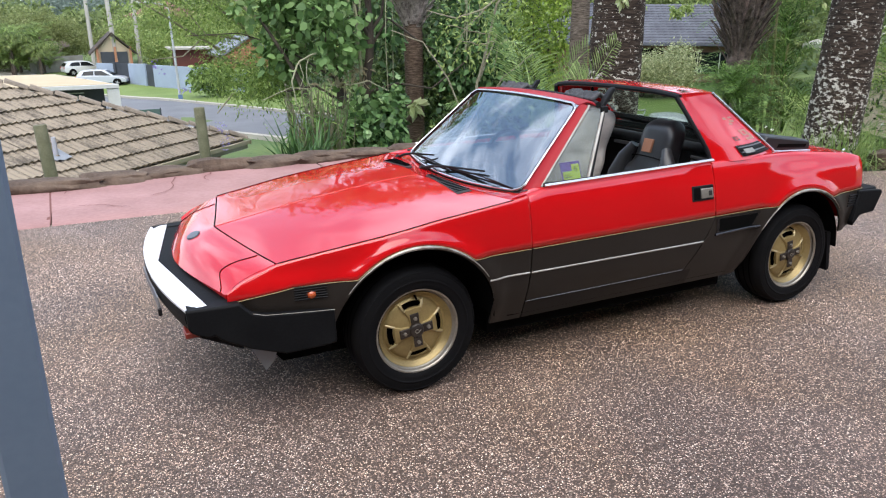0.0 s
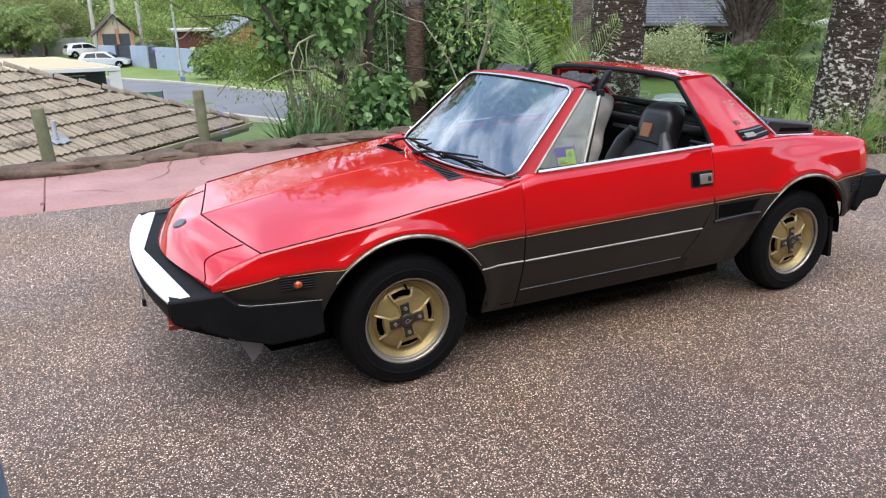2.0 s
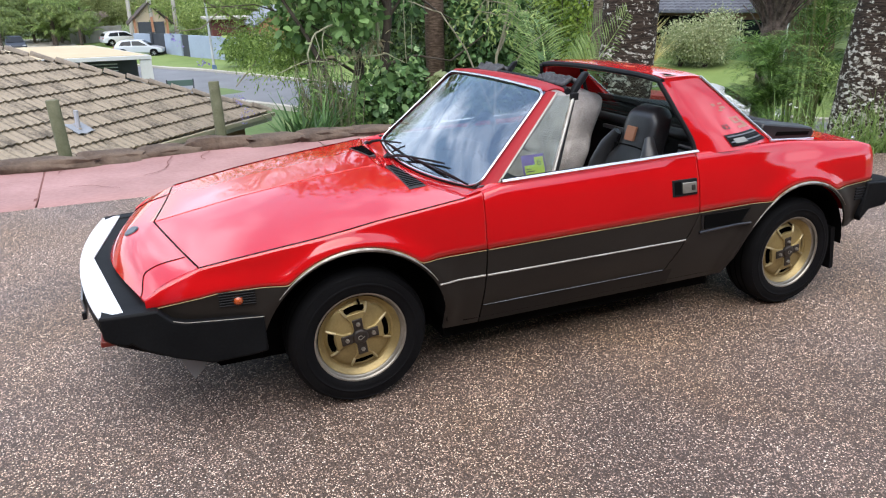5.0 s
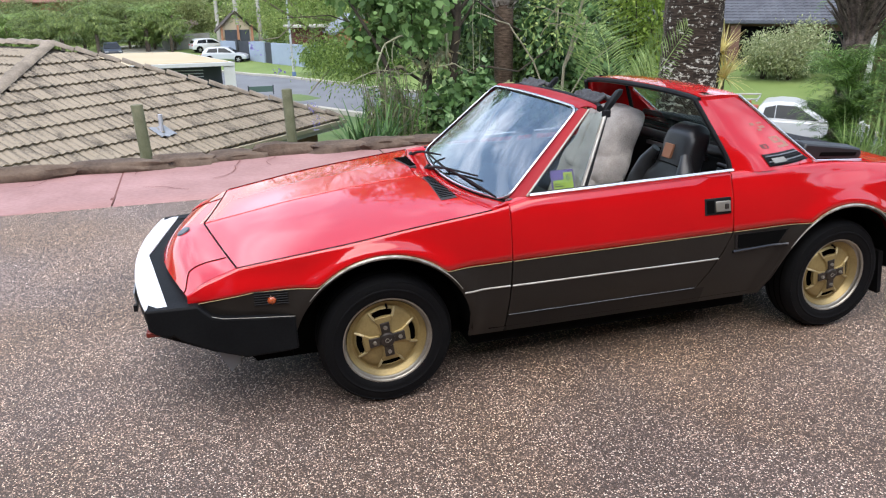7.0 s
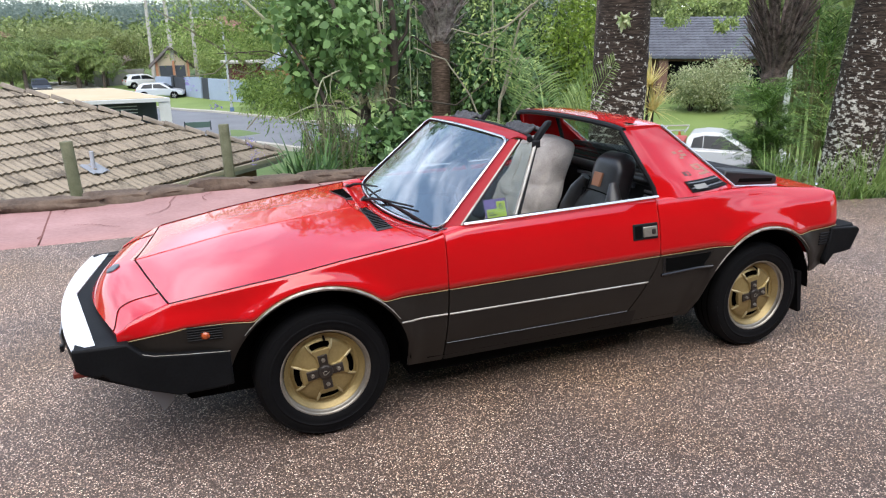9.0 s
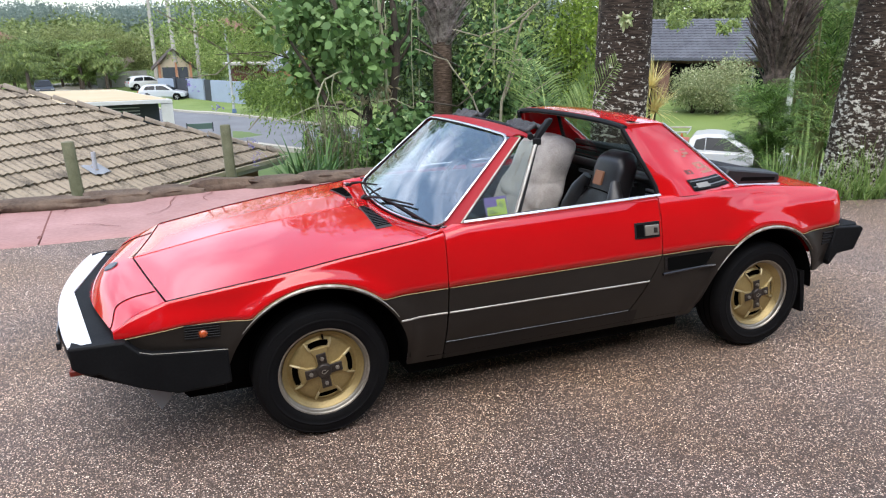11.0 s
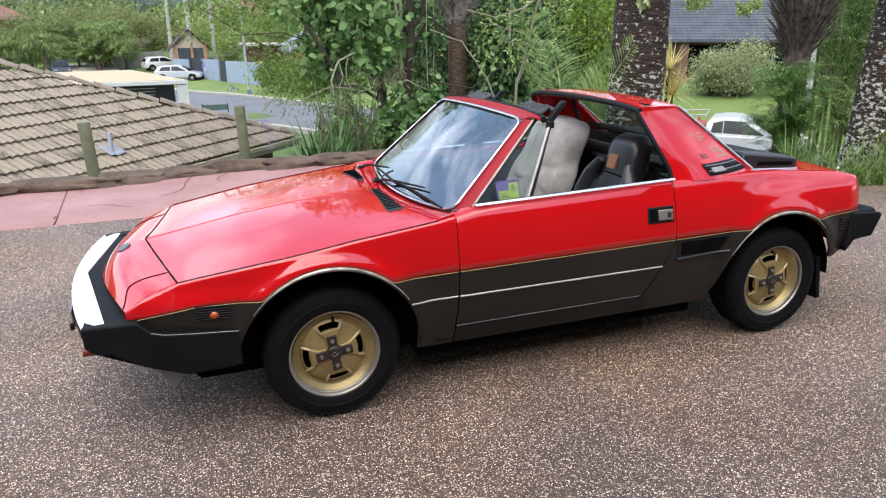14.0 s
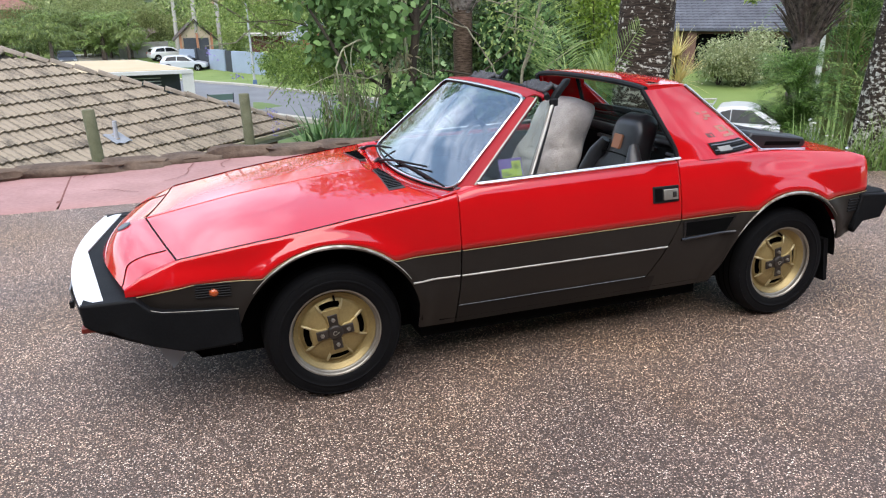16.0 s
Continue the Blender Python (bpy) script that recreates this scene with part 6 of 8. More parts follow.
for k in range(15):
    t0, t1 = k / 15, (k + 1) / 15
    y0, y1, z0, z1 = -lerp(B, 0, t0), -lerp(B, 0, t1), lerp(2.45, 4.65, t0), lerp(2.45, 4.65, t1)
    half = lerp(A, rl, t0)
    for j in range(int(2 * half / 0.34)):
        xa = -half + 0.34 * j
        pts = []
        for i in range(5):
            w = 0.022 * math.sin(math.pi * i / 4)
            pts += [(xa + 0.325 * i / 4, y0 - 0.03, z0 + 0.045 + w), (xa + 0.325 * i / 4, y1, z1 + 0.012 + w), (xa + 0.325 * i / 4, y0 - 0.03, z0 - 0.01)]
        slates.add(pts, [f for i in range(4) for f in ((3 * i, 3 * i + 3, 3 * i + 4, 3 * i + 1), (3 * i, 3 * i + 2, 3 * i + 5, 3 * i + 3))])
slate_part = part("slate_tiles", slates, SLATE, rh)
slate_part["kind"] = "stuff"
for sx in (-1, 1):
    part("hip_cap", Geo().tube([(sx * A, -B, 2.50), (sx * rl, 0, 4.72)], 0.09, 8), SLATE, rh)
part("eave_gutter", Geo().box((0, -B - 0.06, 2.40), (2 * A, 0.12, 0.12)), SLATE, rh, "slate-grey eave gutter")
# Flat black panel drawn for the shade inside the porch.
part("porch_opening", Geo().box((-0.6, -rb - 0.02, 1.08), (2.5, 0.06, 2.16)), WELL, rh, "flat black panel standing for the porch's shade")
for x in (-2.1, 0.9):
    part("pier", Geo().box((x, -rb - 0.25, 1.2), (0.5, 0.5, 2.4)), BRICK, rh)
part("window", Geo().box((3.2, -rb - 0.02, 1.35), (2.4, 0.06, 1.2)), CARGLASS, rh, "dark window")
for dx in (-0.6, 0.6):
    part("window_bar", Geo().box((3.2 + dx, -rb - 0.06, 1.35), (0.05, 0.04, 1.2)), RENDERWHITE, rh)
hip_house("distant_house", "far house with a brown-red tiled roof among trees", (-19.5, 93), (9, 8), 8, 3.0, 2.0, -1.6, ORANGEBRICK, REDTILE)
hip_house("distant_house", "far house with a brown-red tiled roof among trees", (9.6, 108), (9, 8), 0, 2.6, 2.0, -0.6, BRICK, REDTILE)
hip_house("grey_house", "pale house with a light grey roof behind the palms", (27.9, 12.2), (9, 7), -30, 2.4, 1.8, -1.9, CREAMWALL, CONCRETE)

# timber paling fence behind the far cars
tf = thing("paling_fence", "grey weathered timber paling fence", "fence")
for i in range(26):
    a = Vector((-6.1, 77.5, 0)).lerp(Vector((-1.4, 79.5, 0)), i / 26)
    zt = height(a.x, a.y)
    part("paling", Geo().box((a.x, a.y, zt + 0.75), (0.17, 0.04, 1.75)), TIMBERFENCE, tf)


# ---- poles ----
def pole(name, x, y, z1, r, material, label, category="pole", group="", lean=0.0):
    z0 = height(x, y) - 0.2
    p = thing(name, label, category, group, at=pose(x, y, z0, 0, lean, 0))
    part("shaft", Geo().tube([(0, 0, 0), (0, 0, (z1 - z0) / 2), (0, 0, z1 - z0)], [r * 1.2, r, r * 0.8], 10), material, p)
    return p, z1 - z0


for x, y in ((-0.6, 76.7), (3.3, 72.6)):
    p, h = pole("power_pole", x, y, 8.0, 0.17, WOODPOLE, "tall grey timber power pole", "pole", "power poles")
    part("cross_arm", Geo().box((0, 0, h - 0.8), (2.4, 0.12, 0.14)), WOODPOLE, p)
p, h = pole("power_pole", 1.15, 68.7, 8.0, 0.18, WOODPOLE, "tall grey timber power pole", "pole", "power poles", -1.8)
part("cross_arm", Geo().box((0, 0, h - 0.8), (2.4, 0.12, 0.14)), WOODPOLE, p)
sl, h = pole("street_lamp", 3.75, 48.2, 2.2, 0.075, POLE, "slim galvanised street lamp on the verge", "street lamp", lean=-1.5)
part("arm", Geo().tube([(0, 0, h), (-0.3, 0.05, h + 0.25), (-1.3, 0.1, h + 0.42)], 0.04, 8), POLE, sl)
part("lamp_head", Geo().box((-1.55, 0.1, h + 0.42), (0.55, 0.2, 0.12)), RENDERWHITE, sl, "pale lamp head", bevel=0.04)
part("notice", Geo().box((0.0, -0.12, 0.45), (0.28, 0.05, 0.28)), mat("blue_notice", (0.10, 0.16, 0.30), 0.5), sl, "small blue box at its foot")
p, h = pole("street_pole", 14.55, 11.65, 4.0, 0.075, PAINTPOLE, "pale painted pole behind the garden", "pole", lean=1.2)


# ---- parked cars ----
def road_car(name, label, x, y, turn, body_m, kind="hatch", dz=0.0, scale=1.0):
    c = thing(name, label, "car", at=pose(x, y, height(x, y) + 0.10 + dz, 0, 0, turn) @ Matrix.Diagonal((scale, scale, scale, 1)))
    if kind == "ute":
        low = [(-2.4, 0.32), (-2.42, 0.85), (-1.1, 0.95), (0.9, 0.95), (2.0, 0.86), (2.38, 0.72), (2.42, 0.35)]
        cab = [(-0.74, 0.93), (-0.68, 1.28), (-0.58, 1.40), (-0.15, 1.47), (0.25, 1.46), (0.52, 1.38), (1.34, 0.92)]
        win = [((-0.56, 1.00), (-0.50, 1.28), (-0.22, 1.36), (-0.22, 1.00)), ((-0.20, 1.00), (-0.20, 1.365), (0.34, 1.36), (0.98, 0.98))]
        axles = (-1.45, 1.45)
    else:
        low = [(-2.02, 0.35), (-2.06, 0.72), (-1.95, 0.92), (-0.9, 0.95), (1.0, 0.92), (1.75, 0.80), (2.05, 0.65), (2.08, 0.35)]
        cab = [(-1.98, 0.92), (-1.70, 1.28), (-1.35, 1.43), (-0.2, 1.46), (0.35, 1.40), (1.12, 0.90)]
        win = [((-1.55, 0.98), (-1.32, 1.30), (-0.55, 1.36), (-0.55, 0.98)), ((-0.47, 0.98), (-0.47, 1.36), (0.12, 1.35), (0.85, 0.95))]
        axles = (-1.30, 1.32)
    W = 0.86
    def bodyw(z):
        return W * float(np.interp(z, (0.3, 0.6, 0.9), (0.96, 1.0, 0.97)))
    part("body", Geo().prism(low, lambda p: (p[0], -bodyw(p[1]), p[1]), lambda p: (p[0], bodyw(p[1]), p[1])), body_m, c, bevel=0.06)
    tumble = lambda z: W * float(np.interp(z, (0.9, 1.46), (0.97, 0.74)))
    part("cabin", Geo().prism(cab, lambda p: (p[0], -tumble(p[1]), p[1]), lambda p: (p[0], tumble(p[1]), p[1])), body_m, c, bevel=0.025)
    for s in (1, -1):
        for w in win:
            part("side_window", Geo().add([(p[0], s * (tumble(p[1]) + 0.012), p[1]) for p in w], [(0, 1, 2, 3)]), CARGLASS, c, solid=0.005)
    (xa, za), (xb, zb_) = cab[-2], cab[-1]
    part("front_screen", Geo().add([(lerp(xa, xb, 0.06) + 0.02, -tumble(za) * 0.92, lerp(za, zb_, 0.06) + 0.02), (lerp(xa, xb, 0.06) + 0.02, tumble(za) * 0.92, lerp(za, zb_, 0.06) + 0.02), (lerp(xa, xb, 0.94) + 0.02, tumble(zb_) * 0.92, lerp(za, zb_, 0.94) + 0.02), (lerp(xa, xb, 0.94) + 0.02, -tumble(zb_) * 0.92, lerp(za, zb_, 0.94) + 0.02)], [(0, 1, 2, 3)]), CARGLASS, c, solid=0.005)
    if kind != "ute":
        (xa, za), (xb, zb_) = cab[1], cab[0]
        part("rear_screen", Geo().add([(lerp(xa, xb, 0.1) - 0.02, -0.60, lerp(za, zb_, 0.1) + 0.02), (lerp(xa, xb, 0.1) - 0.02, 0.60, lerp(za, zb_, 0.1) + 0.02), (lerp(xa, xb, 0.9) - 0.02, 0.66, lerp(za, zb_, 0.9) + 0.02), (lerp(xa, xb, 0.9) - 0.02, -0.66, lerp(za, zb_, 0.9) + 0.02)], [(0, 1, 2, 3)]), CARGLASS, c, solid=0.005)
        for s in (1, -1):
            part("tail_lamp", Geo().box((-2.03, 0.68 * s, 0.80), (0.08, 0.2, 0.16)), CARRED, c, "red tail lamp")
    else:
        part("tray", Geo().box((-1.58, 0, 0.86), (1.55, 1.5, 0.06)), BLACK, c, "black tray liner")
        rack = Geo()
        for s in (1, -1):
            rack.tube([(-2.2, 0.70 * s, 0.95), (-2.2, 0.70 * s, 1.42), (-0.75, 0.66 * s, 1.50)], 0.022, 6)
        for xx in (-2.2, -1.45, -0.78):
            rack.tube([(xx, -0.70, 1.44), (xx, 0.70, 1.44)], 0.022, 6)
        part("roof_rack", rack, POLE, c, "pale roof rack")
    for s in (1, -1):
        part("headlamp", Geo().box((low[-1][0] - 0.06, 0.62 * s, 0.66), (0.12, 0.3, 0.12)), POLE, c, "pale headlamp")
        for ax in axles:
            w = part("wheel", Geo().lathe([(0.0, -0.02), (0.19, -0.02), (0.20, 0.0), (0.30, -0.01), (0.315, 0.02), (0.315, 0.18), (0.0, 0.18)], 24), RUBBER, c, "black tyre on an alloy wheel")
            w.matrix_basis = pose(ax, -0.88 * s, 0.315, 0, 0, 0 if s > 0 else 180)
            rim = Geo()
            for k in range(5):
                a = 2 * math.pi * k / 5
                rim.tube([(0.03 * math.cos(a), -0.03, 0.03 * math.sin(a)), (0.19 * math.cos(a), -0.03, 0.19 * math.sin(a))], 0.028, 5)
            part("rim", rim, POLE, w, "pale alloy rim")
            part("arch", Geo().lathe([(0.0, 0.03), (0.36, 0.03), (0.36, 0.10)], 24), WELL, c).matrix_basis = pose(ax, -0.875 * s, 0.36, 0, 0, 0 if s > 0 else 180)
    return c


road_car("hatchback", "pale silver-white hatchback parked on the verge", -0.40, 63.4, -12, CARSILVER, scale=0.92)
road_car("hatchback", "white older hatchback parked on a driveway", -1.55, 74.6, 14, CARWHITE, scale=0.93)
road_car("dark_car", "dark hatchback parked nose-out on the grass", -10.4, 72.0, -78, CARDARK, scale=0.92)
road_car("pickup", "white pick-up truck with a pale roof rack on the street", 16.24, 16.08, -45, CARWHITE, "ute", dz=-0.04, scale=1.09)
cx_, cy_ = 16.24 - 1.35 * math.cos(radians(-45)), 16.08 - 1.35 * math.sin(radians(-45))
tb = thing("tool_chest", "faded red steel tool chest in the pick-up's tray", "tool chest", at=pose(cx_, cy_, height(16.24, 16.08) + 0.06 + 0.89, 0, 0, -45))
part("box", Geo().box((0, 0, 0.17), (0.95, 1.3, 0.34)), CARRED, tb, bevel=0.03)
part("lid", Geo().box((0, 0, 0.365), (1.0, 1.34, 0.05)), CARRED, tb, bevel=0.015)
cone = thing("traffic_cone", "small orange traffic cone on the verge", "cone", at=pose(17.83, 19.6, height(17.83, 19.6) + 0.42))
part("body", Geo().tube([(0, 0, 0.02), (0, 0, 0.7)], [0.17, 0.03], 12), ORANGE, cone)
part("foot", Geo().box((0, 0, 0.0), (0.4, 0.4, 0.05)), ORANGE, cone)


# ---- plants ----
def unit(v):
    return v / np.maximum(np.linalg.norm(v, axis=-1, keepdims=True), 1e-6)


def leaf_quads(rs, pos, length, width, droop=0.35, up=0.15, out=None, bend=0.15, rounded=False):
    """Diamond or rounded leaves at pos (n, 3), pointing anyhow but a little outwards and down."""
    n = len(pos)
    d = rs.normal(size=(n, 3))
    if out is not None:
        d = unit(d) + 0.9 * unit(out)
    d[:, 2] += up - droop
    d = unit(d)
    s = unit(np.cross(d, rs.normal(size=(n, 3))))
    l = (length * rs.uniform(0.6, 1.3, (n, 1)))
    w = l * width * rs.uniform(0.75, 1.2, (n, 1))
    mid = pos + d * l * 0.45
    tip = pos + d * l
    tip[:, 2] -= bend * l[:, 0]
    if rounded:
        lo, hi = pos + d * l * 0.22, pos + d * l * 0.58
        hi[:, 2] -= 0.4 * bend * l[:, 0]
        return np.stack([pos, lo + s * w * 0.40, hi + s * w * 0.42, tip, hi - s * w * 0.42, lo - s * w * 0.40], axis=1)
    return np.stack([pos, mid + s * w * 0.5, tip, mid - s * w * 0.5], axis=1)


def clear_of_palm(p):
    """True where a leaf leaves the slim ringed palm open towards the drive."""
    dx, dy = p[:, 0] - 3.98, p[:, 1] - 10.5
    ahead, aside = -0.380 * dx - 0.925 * dy, np.abs(0.925 * dx - 0.380 * dy)
    return ~((ahead > 0.1) & (ahead < 5.0) & (aside < 0.27 + 0.15 * (p[:, 2] > 1.3)))


def clumps(rs, spots, per, spread):
    """per positions round each spot, with the way out from the spot."""
    c = np.repeat(np.asarray(spots, float), per, axis=0)
    off = rs.normal(size=c.shape) * spread
    return c + off, off


def tree(name, label, base, stems, spots, leaf, n_per, spread, length, width, bark=BARK, droop=0.35, seed=1, category="tree", group="", extra=None, girth=1.0):
    """stems: lists of (x, y, z, radius) in world metres; spots: places of leaf clumps."""
    rs = np.random.RandomState(seed)
    t = thing(name, label, category, group, at=pose(*base))
    b = Vector(base)
    g = Geo()
    for st in stems:
        path = [Vector(p[:3]) - b for p in st]
        fine, rad = [], []
        for i in range(len(path) - 1):
            for k in range(4):
                q = path[i].lerp(path[i + 1], k / 4)
                w = 0.5 * st[i][3]
                fine.append(q + Vector((noise.noise(q * 2.1), noise.noise(q * 2.3 + Vector((5, 0, 0))), 0)) * w * (0 if i + k == 0 else 1))
                rad.append(girth * lerp(st[i][3], st[i + 1][3], k / 4))
        fine.append(path[-1])
        rad.append(girth * st[-1][3])
        g.tube(fine, rad, 8)
    part("trunk", g, bark, t)
    pos, out = clumps(rs, np.asarray(spots) - np.asarray(base), n_per, spread)
    free = clear_of_palm(pos + np.asarray(base))
    pos, out = pos[free], out[free]
    q = leaf_quads(rs, pos, length, width, droop, out=out, rounded=width > 0.65)
    ob = new("crown", quads("crown", q, leaf))
    ob.parent = t
    if extra:
        for nm, p2, m2 in extra:
            o2 = new(nm, quads(nm, p2 - np.asarray(base)[None, None, :], m2))
            o2.parent = t
    return t


def frond(rs, base, heading, length, rise, droop, leaflet, count, vshape=0.35, width=0.03, hang=0.5):
    """One feather palm frond: the quads of its rib and leaflets."""
    base = np.asarray(base, float)
    h = np.array([math.cos(heading), math.sin(heading), 0.0])
    side = np.array([-h[1], h[0], 0.0])
    out = []
    pts = []
    for i in range(count + 1):
        t = i / count
        a = rise - droop * t ** 1.4
        pts.append((math.cos(a), math.sin(a)))
    p = base.copy()
    line = [p.copy()]
    for i in range(count):
        p = p + (h * pts[i][0] + np.array([0, 0, 1.0]) * pts[i][1]) * length / count
        line.append(p.copy())
    for i in range(count):
        w = 0.012 * (1 - i / count) + 0.004
        out.append([line[i] - side * w, line[i] + side * w, line[i + 1] + side * w, line[i + 1] - side * w])
    for i in range(int(count * 0.18), count + 1):
        t = i / count
        fwd = h * pts[i][0] + np.array([0, 0, 1.0]) * pts[i][1]
        ll = leaflet * (math.sin(math.pi * min(1, 0.18 + 0.80 * t)) ** 0.7) * rs.uniform(0.85, 1.12)
        for s in (1, -1):
            d = side * s * 0.85 + fwd * 0.55 + np.array([0, 0, vshape]) + rs.normal(size=3) * 0.06
            d /= np.linalg.norm(d)
            nrm = np.cross(d, fwd)
            wd = np.cross(nrm, d)
            wd /= max(np.linalg.norm(wd), 1e-6)
            a = line[i]
            m = a + d * ll * 0.5
            e = a + d * ll - np.array([0, 0, hang * ll * 0.5])
            out.append([a, m + wd * width * 0.5, e, m - wd * width * 0.5])
    return out


def frond_palm(name, label, base, crown_z, heads, n, length, rise, droop, leaflet, count, material, seed, trunk=None, hang=0.5, width=0.03, category="palm", headings=None, vshape=0.35):
    """heads: (dx, dy, dz) growing points above base."""
    rs = np.random.RandomState(seed)
    t = thing(name, label, category, at=pose(*base))
    if trunk:
        trunk(t)
    qs = []
    for hx, hy, hz in heads:
        for k in range(n):
            a = 2 * math.pi * (k + rs.uniform(-0.35, 0.35)) / n if headings is None else radians(headings[k % len(headings)] + rs.uniform(-8, 8))
            qs += frond(rs, (hx, hy, hz), a, length * rs.uniform(0.75, 1.15), rise + rs.uniform(-0.25, 0.3), droop * rs.uniform(0.8, 1.25), leaflet, count, vshape, width, hang)
    ob = new("fronds", quads("fronds", np.array(qs), material))
    ob.parent = t
    return t


def strap_plant(name, label, base, n, length, width, material, seed, spread=0.15, stiff=0.5, category="plant", flowers=0, group="", fan=0.7):
    rs = np.random.RandomState(seed)
    qs = []
    for i in range(n):
        a = rs.uniform(0, 2 * math.pi)
        tilt = rs.uniform(0.05, 1.15)
        L = length * rs.uniform(0.6, 1.15)
        o = np.array([rs.normal() * spread, rs.normal() * spread, 0])
        h = np.array([math.cos(a), math.sin(a), 0])
        s = np.array([-h[1], h[0], 0]) * width / 2
        ang = math.pi / 2 - tilt * fan
        p = o
        for k in range(5):
            w0, w1 = 1 - 0.18 * k, 1 - 0.18 * (k + 1)
            q = p + (h * math.cos(ang) + np.array([0, 0, 1]) * math.sin(ang)) * L / 5
            qs.append([p - s * w0, p + s * w0, q + s * w1, q - s * w1])
            p = q
            ang -= (1 - stiff) * tilt * 0.75
    t = thing(name, label, category, group, at=pose(*base))
    o = new("leaves", quads("leaves", np.array(qs), material))
    o.parent = t
    for i in range(flowers):
        a, r, z = rs.uniform(0, 6.28), rs.uniform(0.05, 0.35), length * rs.uniform(0.6, 0.95)
        top = Vector((r * math.cos(a), r * math.sin(a), z))
        st = part("flower_stalk", Geo().tube([(0.3 * top.x, 0.3 * top.y, 0), top], 0.004, 4), LEAF_STRAP, t)
        petals = Geo()
        petals.v = [tuple(top)]
        for k in range(7):
            d = Vector(rs.normal(size=3)).normalized() * 0.022
            w = d.orthogonal().normalized() * 0.010
            j = len(petals.v)
            petals.v += [tuple(top + d * 0.6 + w), tuple(top + d), tuple(top + d * 0.6 - w)]
            petals.f.append((0, j, j + 1, j + 2))
        part("flower", petals, FLOWER_WHITE, st)
    return t


def shell_spots(rs, centre, radii, n, inner=0.45):
    d = unit(rs.normal(size=(n, 3)))
    r = rs.uniform(inner, 1.0, (n, 1)) ** 0.6
    return np.asarray(centre) + d * r * np.asarray(radii)


def big_trunk(name, label, x, y, z0, z1, r0, r1, material, seed, rings=0.0, lean=(0, 0), bend=0.0):
    """A stout trunk with swellings and shallow rings."""
    g = Geo()
    n, m = 60, 28
    H = z1 - z0

    def pt(u, v):
        z = u * H
        r = lerp(r0, r1, smooth(0, 0.75, u)) * (1 + 0.05 * noise.noise((math.cos(v * 6.283) * 1.5 + seed, math.sin(v * 6.283) * 1.5, z * 1.2)) + 0.025 * noise.noise((math.cos(v * 6.283) * 5, math.sin(v * 6.283) * 5 + seed, z * 5)))
        r += rings * (0.5 - ((z / 0.07) % 1.0)) * 0.5
        a = 2 * math.pi * v
        return (r * math.cos(a) + lean[0] * u + bend * math.sin(math.pi * u), r * math.sin(a) + lean[1] * u, z)
    g.grid(pt, n, m)
    t = thing(name, label, "palm trunk" if rings else "tree", at=pose(x, y, z0))
    part("trunk", g, material, t, sharp=70)
    return t


TWIG = mat("pale_twig_bark", (0.20, 0.17, 0.12), 0.9, spread=(0.30, 0.27, 0.19), scale=4, fine=40)

# stout lichened trunks beside the forecourt
t1 = big_trunk("stout_palm", "stout palm trunk blotched with pale lichen", 2.74, 2.86, -0.1, 4.6, 0.275, 0.225, LICHEN, 2.0, 0.012, (0.05, 0.0))
t2 = big_trunk("stout_palm", "stout palm trunk blotched with pale lichen", 4.93, 1.90, -0.1, 4.6, 0.275, 0.22, LICHEN, 9.0, 0.012, (0.22, -0.10))
t3 = big_trunk("slim_palm", "slim dark ringed palm trunk", 5.35, 6.95, height(5.35, 6.95) - 0.2, 5.5, 0.17, 0.14, PALMBARK, 5.0, 0.008)
t4 = big_trunk("slim_palm", "grey ringed palm trunk with peeling leaf bases", 3.98, 10.5, height(3.98, 10.5) - 0.2, 1.42, 0.20, 0.185, RINGBARK, 7.0, 0.010, (-0.06, 0))
crown_rs = np.random.RandomState(3)
for tt, hz, hx, n in ((t1, 4.7, 0.05, 12), (t2, 4.7, 0.22, 12)):
    qs = []
    for k in range(n):
        qs += frond(crown_rs, (hx, 0, hz), 2 * math.pi * k / n, 2.6, 0.9, 1.9, 0.5, 26)
    o = new("fronds", quads("fronds", np.array(qs), LEAF_PALM))
    o.parent = tt


def boots(parent, z0, z1, r0, r1, n, seed, x=0.0, y=0.0, length=(0.40, 0.75), flare=0.16, wide=(0.035, 0.065), material=BOOT):
    """Old leaf bases that sheathe the head of a palm, pointing up and out."""
    rs = np.random.RandomState(seed)
    for i in range(n):
        t = i / n
        a = i * 2.399 + rs.uniform(-0.2, 0.2)
        z = lerp(z0, z1, t)
        r = lerp(r0, r1, t)
        L = rs.uniform(*length)
        w = rs.uniform(*wide)
        h = Vector((math.cos(a), math.sin(a), 0))
        s = Vector((-h.y, h.x, 0))
        p0 = Vector((x, y, z)) + h * (r * 0.7)
        pts = []
        for k in range(4):
            u = k / 3
            c = p0 + h * (flare * u + 0.10 * u * u) + Vector((0, 0, L * u * (1 - 0.15 * u)))
            ww = w * (1 - 0.65 * u)
            pts += [c - s * ww, c + h * 0.025 * (1 - u), c + s * ww]
        g = Geo().add(pts, [(3 * k + j, 3 * k + j + 1, 3 * k + 4 + j, 3 * k + 3 + j) for k in range(3) for j in range(2)])
        part("leaf_base", g, material, parent, solid=0.012)


zb4 = height(3.98, 10.5) - 0.2
boots(t4, 1.32 - zb4, 2.4 - zb4, 0.22, 0.42, 100, 4, -0.06, length=(0.40, 0.80), flare=0.26, wide=(0.05, 0.09), material=BOOTPALE)
qs = []
rs = np.random.RandomState(14)
